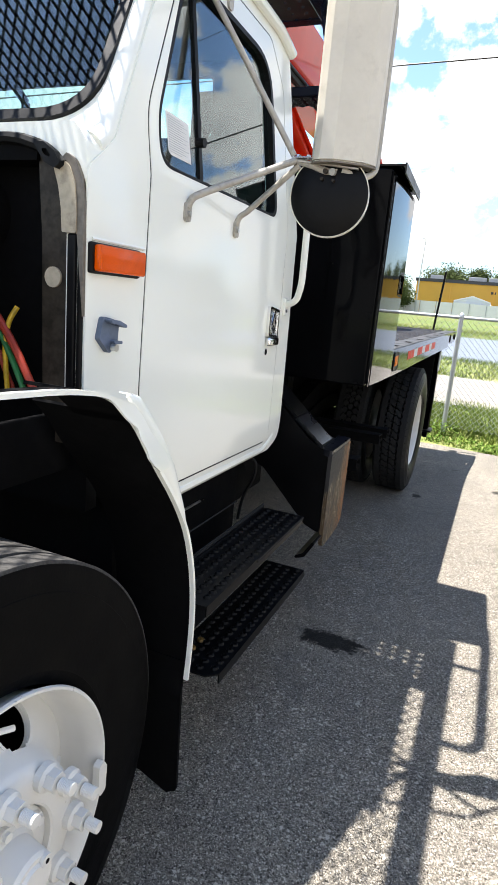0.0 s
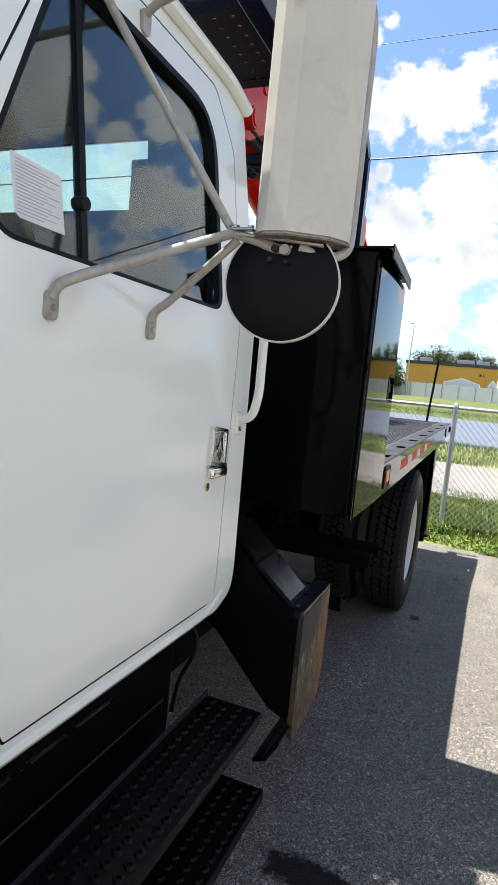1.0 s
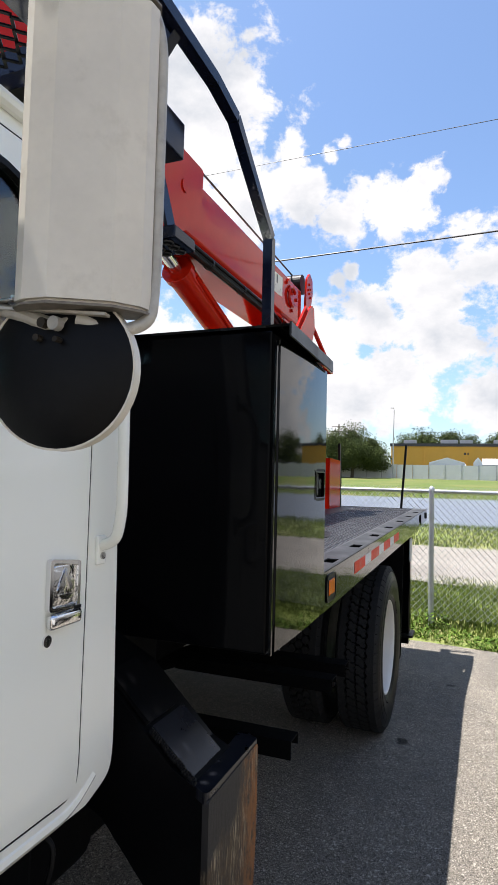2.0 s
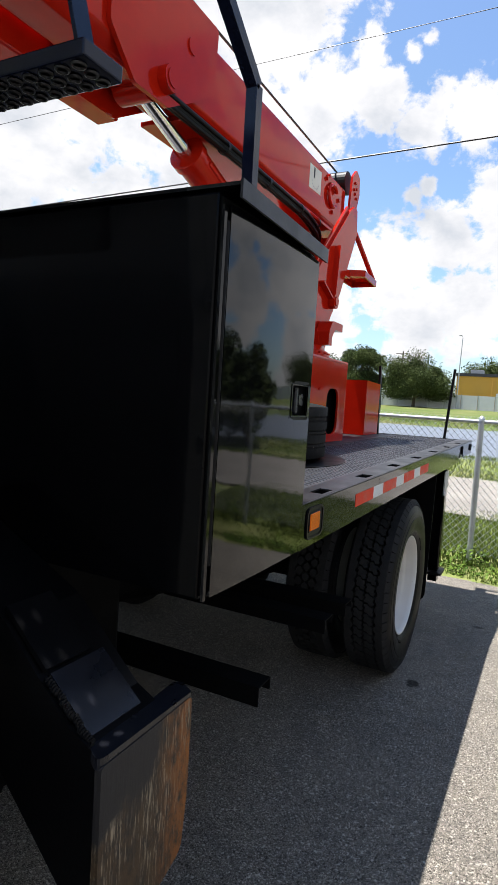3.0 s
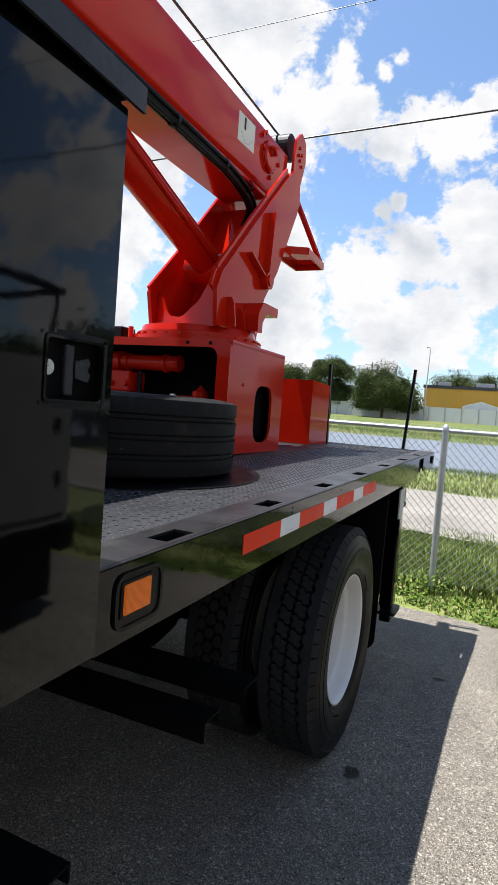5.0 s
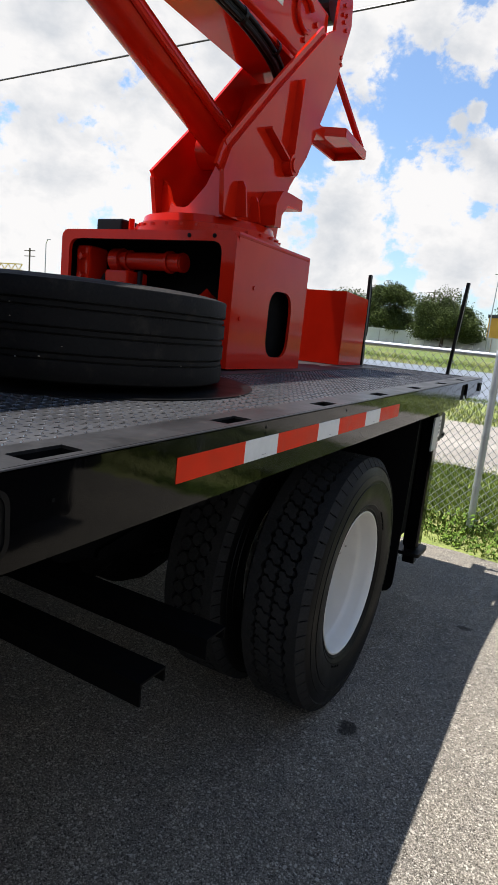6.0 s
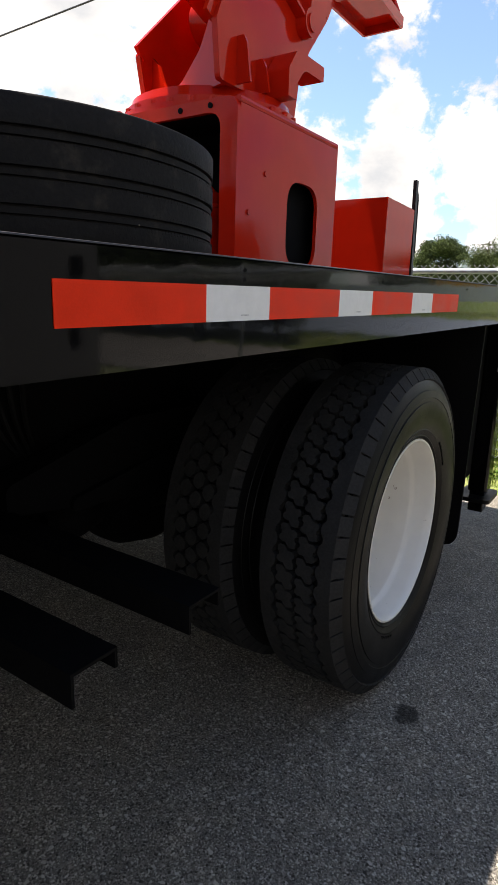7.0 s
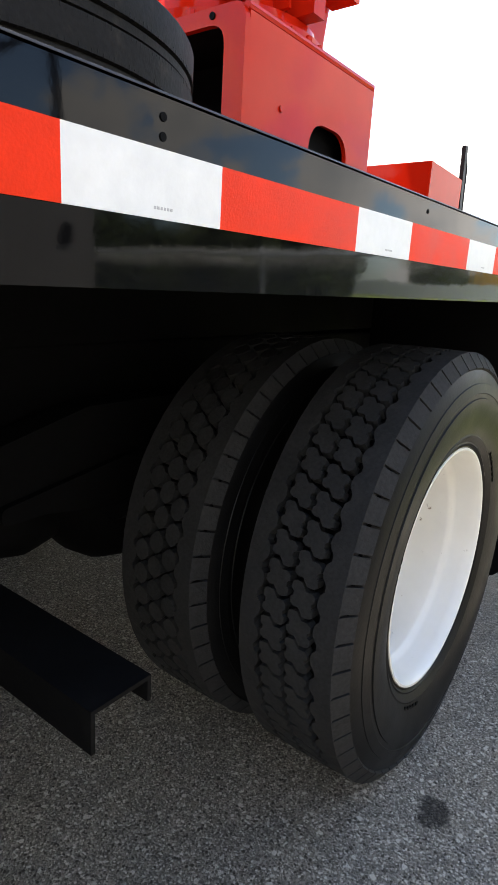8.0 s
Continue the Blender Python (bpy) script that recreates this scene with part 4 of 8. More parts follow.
def lean_in(bm):
    """The cab's sides draw in above the belt line and under the sill."""
    for z in (0.89, 0.905, 0.92, 0.94, 0.965, 0.99, 1.02, 1.72):
        bmesh.ops.bisect_plane(bm, geom=bm.verts[:] + bm.edges[:] + bm.faces[:], plane_co=(0, 0, z), plane_no=(0, 0, 1))
    for v in bm.verts:
        s = 1 if v.co.x > CX else -1
        z = v.co.z
        d = 0.0
        if z > 1.72:
            d = 0.085 * (z - 1.72) / 0.6
        elif z < 1.02:
            d = 0.016 * ((1.02 - z) / 0.14) ** 2
        v.co.x -= s * d
    return bm


def mirrored(bm):
    for v in bm.verts:
        v.co.x = 2 * CX - v.co.x
    return bm


DOOR = rounded([(1.558, 1.20), (1.70, 0.932), (2.502, 0.928), (2.506, 2.20), (2.40, 2.325), (1.83, 2.325), (1.575, 1.86)], [0.12, 0.012, 0.015, 0.10, 0.05, 0.1, 0.2])
DOOR_CUT = rounded([(1.553, 1.20), (1.698, 0.926), (2.507, 0.922), (2.511, 2.202), (2.404, 2.330), (1.826, 2.330), (1.570, 1.86)], [0.12, 0.014, 0.05, 0.10, 0.05, 0.1, 0.2])
WINDOW = rounded([(1.615, 1.752), (2.398, 1.752), (2.398, 2.258), (1.805, 2.262), (1.615, 1.86)], [0.07, 0.055, 0.14, 0.07, 0.2], 7)
WINDOW_IN = rounded([(1.623, 1.760), (2.378, 1.760), (2.378, 2.242), (1.813, 2.246), (1.624, 1.86)], [0.06, 0.045, 0.115, 0.06, 0.2], 7)
CABSIDE = rounded([(1.345, 1.24), (1.56, 0.90), (1.66, 0.878), (2.56, 0.874), (2.636, 0.915), (2.615, 1.7), (2.59, 2.34), (2.44, 2.40), (1.818, 2.40), (1.570, 1.99), (1.440, 1.765), (1.345, 1.690)], [0.0, 0.06, 0.05, 0.04, 0.05, 0.3, 0.06, 0.04, 0.08, 0.2, 0.05, 0.05])

for near in (True, False):
    b = lean_in(plated(CABSIDE, SIDE, SIDE - 0.05, "x", [DOOR_CUT]))
    tpart("cab_side" if near else "far_cab_side", b if near else mirrored(b), M_WHITE, None, "", True)
    b = lean_in(plated(DOOR, SIDE + 0.0005, SIDE - 0.045, "x", [WINDOW]))
    door = tpart("cab_door", b if near else mirrored(b), M_WHITE, None, "closed white cab door", True)
    b = lean_in(plated(DOOR_CUT, SIDE - 0.001, SIDE - 0.03, "x", [DOOR]))
    tpart("door_seal", b if near else mirrored(b), M_SEAL, door)
    b = lean_in(plated(WINDOW, SIDE + 0.001, SIDE - 0.035, "x", [WINDOW_IN]))
    tpart("window_seal", b if near else mirrored(b), M_SEAL, door)
    b = lean_in(plated(WINDOW_IN, SIDE - 0.016, SIDE - 0.021, "x"))
    g = tpart("window_glass", b if near else mirrored(b), M_GLASS, door)
    g.visible_shadow = False
    b = lean_in(plated(rounded([(1.834, 1.762), (1.851, 1.762), (1.865, 2.252), (1.848, 2.252)], 0.0), SIDE - 0.010, SIDE - 0.028, "x"))
    tpart("vent_bar", b if near else mirrored(b), M_SEAL, door)
    if near:
        near_door = door
GAP = rounded([(1.50, 1.18), (1.66, 0.90), (2.55, 0.90), (2.55, 2.22), (2.42, 2.36), (1.80, 2.36), (1.53, 1.88)], [0.12, 0.06, 0.05, 0.10, 0.05, 0.1, 0.2])
tpart("door_jamb", lean_in(plated(GAP, SIDE - 0.052, SIDE - 0.056, "x", [WINDOW])), M_DARK)
tpart("door_lining", mirrored(lean_in(plated(CABSIDE, SIDE - 0.053, SIDE - 0.060, "x", [WINDOW]))), M_INTERIOR, None, "dark door trim")
# a pressed line along the belt, and the rolled lower sill
tpart("belt_crease", tubed([(SIDE + 0.001, 1.36, 1.556), (SIDE + 0.001, 1.55, 1.556)], 0.004, 6), M_WHITE)
tpart("sill", lean_in(tubed([(SIDE - 0.012, 1.58, 0.893), (SIDE - 0.012, 2.50, 0.889), (SIDE - 0.016, 2.57, 0.94)], 0.020, 10, 0.05)), M_WHITE, None, "", True)
# roof, back wall, floor, dash
roof = plated(rounded([(SIDE - 0.092, 2.34), (SIDE - 0.115, 2.435), (SIDE - 0.4, 2.49), (2 * CX - SIDE + 0.4, 2.49), (2 * CX - SIDE + 0.115, 2.435), (2 * CX - SIDE + 0.092, 2.34)], [0.0, 0.06, 0.2, 0.2, 0.06, 0]), 1.79, 2.59, "y")
tpart("roof", roof, M_WHITE, None, "", True)
drip = tubed([(SIDE - 0.076, 1.77, 2.34), (SIDE - 0.080, 1.84, 2.378), (SIDE - 0.083, 2.2, 2.382), (SIDE - 0.083, 2.48, 2.378), (SIDE - 0.078, 2.59, 2.345)], 0.018, 10, 0.09)
tpart("drip_rail", drip, M_WHITE, None, "", True)
back = plated(rounded([(SIDE - 0.03, 0.9), (SIDE - 0.10, 2.36), (2 * CX - SIDE + 0.10, 2.36), (2 * CX - SIDE + 0.03, 0.9)], 0.05), 2.55, 2.60, "y", [rounded([(CX + 0.68, 2.04), (CX + 0.67, 2.288), (CX - 0.67, 2.288), (CX - 0.68, 2.04)], 0.02)])
tpart("cab_back", back, M_WHITE)
bg_ = tpart("rear_glass", plated(rounded([(CX + 0.68, 2.04), (CX + 0.67, 2.288), (CX - 0.67, 2.288), (CX - 0.68, 2.04)], 0.02), 2.57, 2.575, "y"), M_GLASS)
bg_.visible_shadow = False
tpart("rear_lining", plated([(SIDE - 0.06, 0.95), (SIDE - 0.13, 2.33), (2 * CX - SIDE + 0.13, 2.33), (2 * CX - SIDE + 0.06, 0.95)], 2.532, 2.546, "y", [rounded([(CX + 0.66, 2.06), (CX + 0.65, 2.268), (CX - 0.65, 2.268), (CX - 0.66, 2.06)], 0.02)]), M_INTERIOR, None, "dark rear cab trim")
tpart("headliner", boxed(2 * CX - SIDE + 0.14, SIDE - 0.14, 1.80, 2.53, 2.322, 2.336), M_INTERIOR, None, "dark headliner")
tpart("cab_floor", boxed(2 * CX - SIDE + 0.05, SIDE - 0.06, 1.5, 2.55, 0.95, 1.0), M_INTERIOR)
tpart("dashboard", plated(rounded([(1.47, 1.05), (1.47, 1.72), (1.62, 1.74), (1.78, 1.60), (1.72, 1.05)], 0.04), 2 * CX - SIDE + 0.06, SIDE - 0.06, "x"), M_INTERIOR)
for sx in (-0.85, -1.95):
    tpart("seat", plated(rounded([(2.0, 1.0), (1.98, 1.42), (2.32, 1.40), (2.38, 1.86), (2.50, 1.86), (2.48, 1.0)], 0.06), sx - 0.24, sx + 0.24, "x"), M_INTERIOR, None, "dark grey bench seat")
wheel_ring = [(-0.85 + 0.22 * math.cos(a), 1.86 + 0.09 * math.sin(a), 1.62 + 0.18 * math.sin(a)) for a in np.linspace(0, 6.283, 25)]
tpart("steering_wheel", tubed(wheel_ring, 0.014, 8, 0, False), M_SEAL, None, "", True)
# front of the cab: raked windscreen in a white surround, the cowl and the firewall


def raked(u, v, h):
    """u across, v up the slope from the cowl, h outwards."""
    return Vector((u, 1.395 + v * 0.50 - h * 0.866, 1.755 + v * 0.866 + h * 0.50))


def raked_plate(outer, h0, h1, holes=()):
    bm = plated(outer, h0, h1, "z", holes)
    for v in bm.verts:
        v.co = raked(*v.co)
    return bm


WS_O = rounded([(SIDE - 0.028, -0.03), (SIDE - 0.118, 0.75), (2 * CX - SIDE + 0.118, 0.75), (2 * CX - SIDE + 0.028, -0.03)], 0.02)
WS_H = rounded([(SIDE - 0.045, 0.045), (SIDE - 0.10, 0.65), (2 * CX - SIDE + 0.10, 0.65), (2 * CX - SIDE + 0.045, 0.045)], 0.13, 8)
WS_I = rounded([(SIDE - 0.072, 0.072), (SIDE - 0.125, 0.625), (2 * CX - SIDE + 0.125, 0.625), (2 * CX - SIDE + 0.072, 0.072)], 0.115, 8)
tpart("windscreen_surround", raked_plate(WS_O, -0.04, 0.0, [WS_H]), M_WHITE)
tpart("windscreen_seal", raked_plate(WS_H, -0.03, 0.010, [WS_I]), M_SEAL)
tpart("windscreen_lining", raked_plate(WS_O, -0.052, -0.044, [WS_H]), M_INTERIOR)
ws = tpart("windscreen", raked_plate(WS_I, -0.012, -0.006), M_GLASS)
ws.visible_shadow = False
PILLAR = [(SIDE - 0.028, 1.384, 1.735)]
for k in range(9):
    pv = 0.02 + 0.72 * k / 8
    pz = 1.755 + pv * 0.866
    PILLAR.append(tuple(raked(SIDE - 0.026 - 0.150 * max(0.0, pz - 1.72), pv, -0.026)))
tpart("a_pillar", tubed(PILLAR, 0.0275, 20, 0.03), M_WHITE, None, "rounded white cab corner", True)
COWL = rounded([(SIDE - 0.036, 1.772), (2 * CX - SIDE + 0.004, 1.775), (2 * CX - SIDE + 0.004, 1.64), (2 * CX - SIDE - (-0.13), 1.735), (SIDE - 0.16, 1.742), (SIDE - 0.055, 1.69), (SIDE - 0.004, 1.60), (SIDE - 0.004, 1.735)], [0, 0, 0, 0.1, 0.1, 0.05, 0, 0.03])
tpart("cowl", plated(COWL, 1.345, 1.40, "y"), M_WHITE)
tpart("cowl_seal", tubed([(2 * CX - SIDE + 0.1, 1.34, 1.737), (SIDE - 0.17, 1.34, 1.742), (SIDE - 0.09, 1.335, 1.718), (SIDE - 0.053, 1.335, 1.688)], 0.012, 8, 0.08), M_SEAL, None, "", True)
# black strip standing in for the shade below the cowl
tpart("cowl_liner", boxed(2 * CX - SIDE + 0.1, SIDE - 0.125, 1.3425, 1.405, 1.700, 1.7335), M_DARK)
tpart("firewall", boxed(2 * CX - SIDE + 0.05, SIDE - 0.03, 1.40, 1.44, 0.95, 1.76), M_DARK)
tpart("firewall_flange", plated(rounded([(SIDE - 0.006, 1.12), (SIDE - 0.115, 1.12), (SIDE - 0.119, 1.55), (SIDE - 0.13, 1.72), (SIDE - 0.08, 1.70), (SIDE - 0.006, 1.58)], 0.02), 1.352, 1.37, "y"), M_BARE, None, "bare grey metal flange")
CORNER = [(SIDE - 0.018, 1.562), (SIDE - 0.053, 1.563), (SIDE - 0.056, 1.61), (SIDE - 0.063, 1.65), (SIDE - 0.076, 1.688), (SIDE - 0.058, 1.702), (SIDE - 0.036, 1.688), (SIDE - 0.022, 1.655), (SIDE - 0.018, 1.61)]
tpart("flange_corner", plated(rounded(CORNER, [0.004, 0.004, 0.02, 0.02, 0.008, 0.012, 0.02, 0.04, 0.04]), 1.333, 1.352, "y"), M_PRIMER, None, "weathered beige corner metal")
# the brown of this plate holds grime and the shade on the return edge
EDGE = [(SIDE - 0.001, 1.40), (SIDE - 0.018, 1.562), (SIDE - 0.018, 1.61), (SIDE - 0.022, 1.655), (SIDE - 0.036, 1.688), (SIDE - 0.058, 1.702), (SIDE - 0.046, 1.712), (SIDE - 0.024, 1.700), (SIDE - 0.008, 1.668), (SIDE - 0.002, 1.62)]
tpart("corner_edge", plated(rounded(EDGE, [0, 0, 0.04, 0.04, 0.02, 0.004, 0.004, 0.03, 0.04, 0.04]), 1.336, 1.352, "y"), M_WORN, None, "grimy brown edge of the cab corner, darkened for shade")
tab = [(SIDE - 0.115, 1.728), (SIDE - 0.088, 1.728), (SIDE - 0.062, 1.711), (SIDE - 0.046, 1.688), (SIDE - 0.062, 1.680), (SIDE - 0.085, 1.690)]
slot = [(SIDE - 0.094, 1.715), (SIDE - 0.082, 1.715), (SIDE - 0.070, 1.703), (SIDE - 0.074, 1.699), (SIDE - 0.086, 1.704)]
tpart("seal_clip", plated(rounded(tab, 0.008), 1.318, 1.336, "y", [rounded(slot, 0.003)]), M_SEAL, None, "slotted black rubber seal end")
for px, w in ((SIDE - 0.022, 0.022), (SIDE - 0.005, 0.013)):
    tpart("flange_channel", boxed(px - w, px, 1.338, 1.37, 1.12, 1.562, bevel=0.004), M_SATIN)
tpart("grommet", disc(bmesh.new(), (SIDE - 0.087, 1.352, 1.474), 0.021, -0.005, "y", 20), M_PRIMER, None, "pale rubber grommet")
eng = bmesh.new()
box(eng, -1.9, -0.72, 0.1, 1.3, 0.75, 1.35, 0.05)
box(eng, -1.5, -0.9, 0.3, 1.2, 1.35, 1.55, 0.06)
disc(eng, (-0.60, 1.15, 1.35), 0.12, 0.2, "z", 24)
disc(eng, (-0.62, 1.30, 1.60), 0.09, 0.12, "y", 24)
box(eng, -0.72, -0.56, 1.22, 1.36, 1.22, 1.70, 0.02)
tpart("engine", eng, M_DARK, None, "dark dirty engine block")
for m_, pts, r in ((M_HOSE_Y, [(-0.476, 1.345, 1.405), (-0.486, 1.33, 1.375), (-0.495, 1.33, 1.34), (-0.497, 1.33, 1.30), (-0.491, 1.33, 1.215)], 0.0058), (M_HOSE_G, [(-0.53, 1.33, 1.38), (-0.48, 1.33, 1.30), (-0.44, 1.33, 1.222)], 0.0072), (M_HOSE_R, [(-0.56, 1.33, 1.43), (-0.52, 1.325, 1.39), (-0.47, 1.325, 1.33), (-0.412, 1.325, 1.234)], 0.0088), (M_HOSE_R, [(-0.55, 1.345, 1.34), (-0.488, 1.345, 1.218)], 0.0065)):
    tpart("hose", tubed([(x + 0.016, y, z) for x, y, z in pts], r, 8, 0.04), m_, None, "", True)
# marker lamp, hood latch
tpart("lamp_bezel", boxed(SIDE - 0.004, SIDE + 0.010, 1.349, 1.528, 1.488, 1.550, bevel=0.005), M_SEAL)
tpart("marker_lamp", boxed(SIDE + 0.006, SIDE + 0.026, 1.358, 1.526, 1.493, 1.546, bevel=0.006, segs=3), M_AMBER, None, "amber side marker lamp", True)
latch = tpart("hood_latch", plated(rounded([(1.3780, 1.355), (1.3913, 1.402), (1.4248, 1.397), (1.4466, 1.387), (1.4435, 1.347), (1.4147, 1.322)], 0.008), SIDE, SIDE + 0.013, "x"), M_LATCH, None, "blue-grey rubber hood latch")
tpart("latch_lip", plated(rounded([(1.3936, 1.398), (1.4264, 1.395), (1.4529, 1.386), (1.4529, 1.379), (1.4264, 1.386), (1.3967, 1.390)], 0.003), SIDE + 0.012, SIDE + 0.030, "x"), M_LATCH, latch)
tpart("latch_lip", plated(rounded([(1.4147, 1.352), (1.4466, 1.350), (1.4466, 1.344), (1.4186, 1.344)], 0.003), SIDE + 0.012, SIDE + 0.024, "x"), M_LATCH, latch)
tpart("latch_stud", disc(bmesh.new(), (SIDE + 0.02, 1.4147, 1.337), 0.008, 0.012, "x", 12), M_STEEL, latch)
# door handle and lock
HX = SIDE + 0.001
hd = tpart("door_handle", plated(rounded([(2.372, 1.345), (2.470, 1.337), (2.468, 1.440), (2.372, 1.452)], 0.010), HX, HX + 0.012, "x", [rounded([(2.381, 1.352), (2.461, 1.345), (2.460, 1.432), (2.381, 1.443)], 0.006)]), M_CHROME, near_door, "chrome paddle door handle")
tpart("handle_pan", boxed(HX, HX + 0.008, 2.380, 2.461, 1.348, 1.438, bevel=0.006, segs=3), M_EMBOSSED, hd, "embossed chrome plate", True)
for tri_ in ([(2.420, 1.428), (2.397, 1.385), (2.408, 1.385), (2.421, 1.410)], [(2.424, 1.428), (2.447, 1.382), (2.436, 1.383), (2.423, 1.410)], [(2.402, 1.376), (2.442, 1.373), (2.434, 1.363), (2.410, 1.365)]):
    tpart("embossed_mark", plated(tri_, HX + 0.008, HX + 0.011, "x"), M_CHROME, hd)
lever = bmesh.new()
box(lever, HX, HX + 0.020, 2.374, 2.472, 1.308, 1.340, 0.009, 4)
tpart("pull_lever", lever, M_CHROME, hd, "chrome pull lever", True)
tpart("lever_gap", boxed(HX, HX + 0.014, 2.452, 2.472, 1.338, 1.345), M_SEAL, hd)
tpart("lock", disc(bmesh.new(), (HX - 0.001, 2.381, 1.286), 0.012, 0.005, "x", 20), M_CHROME, near_door, "round chrome lock", True)
tpart("keyhole", boxed(HX + 0.0042, HX + 0.0048, 2.3795, 2.3825, 1.280, 1.292), M_SEAL, near_door)
# sticker inside the vent window
tpart("notice", lean_in(plated([(1.682, 1.800), (1.693, 1.793), (1.796, 1.793), (1.792, 1.888), (1.679, 1.890)], SIDE - 0.0155, SIDE - 0.0150, "x")), M_PAPER, near_door, "white paper notice behind the glass")
for i in range(16):
    z = 1.882 - 0.0054 * i
    tpart("print_bar", lean_in(boxed(SIDE - 0.0148, SIDE - 0.0145, 1.687, 1.687 + 0.099 * (0.6 + 0.4 * ((i * 7) % 5) / 4), z - 0.0007, z + 0.0007)), M_PRINT, near_door)
tpart("vent_knob", disc(bmesh.new(), (SIDE - 0.022, 1.813, 1.850), 0.012, 0.024, "x", 14), M_SEAL, near_door)


# ---- wheels ----
def rim_bolt(bm, c, axis_out=1):
    hexnut(bm, c, 0.021, 0.022 * axis_out)
    disc(bm, (c[0] + 0.02 * axis_out, c[1], c[2]), 0.0125, 0.030 * axis_out, "x", 14)


def rib_tyre(c, R, w, rim, grooves=4, axis="x", segs=96, half=0.0065):
    """A ribbed road tyre in two meshes: the carcass with its sidewalls, and the tread band with ring grooves. c is the middle of its width."""
    h = w / 2
    side = [(-h * 0.60, rim - 0.010), (-h * 0.88, rim - 0.006), (-h * 0.95, rim + 0.006), (-h * 0.975, rim + 0.022), (-h * 0.965, rim + 0.025), (-h * 1.0, rim + (R - rim) * 0.35), (-h * 1.0, rim + (R - rim) * 0.55), (-h * 0.975, rim + (R - rim) * 0.75), (-h * 0.965, rim + (R - rim) * 0.755), (-h * 0.93, rim + (R - rim) * 0.92), (-h * 0.905, R - 0.006)]
    body = lathed(side + [(-h * 0.85, R - 0.016), (h * 0.85, R - 0.016)] + [(-a, r) for a, r in reversed(side)], c, axis, segs)
    band = [(-h * 0.90, R - 0.018), (-h * 0.903, R - 0.006), (-h * 0.885, R)]
    step = 1.77 * h / (grooves + 1)
    for g in range(1, grooves + 1):
        x = -0.885 * h + g * step
        band += [(x - half, R + 0.001), (x - half + 0.0025, R - 0.013), (x + half - 0.0025, R - 0.013), (x + half, R + 0.001)]
    band += [(-a, r) for a, r in reversed(band[:3])]
    return body, lathed(band, c, axis, segs)


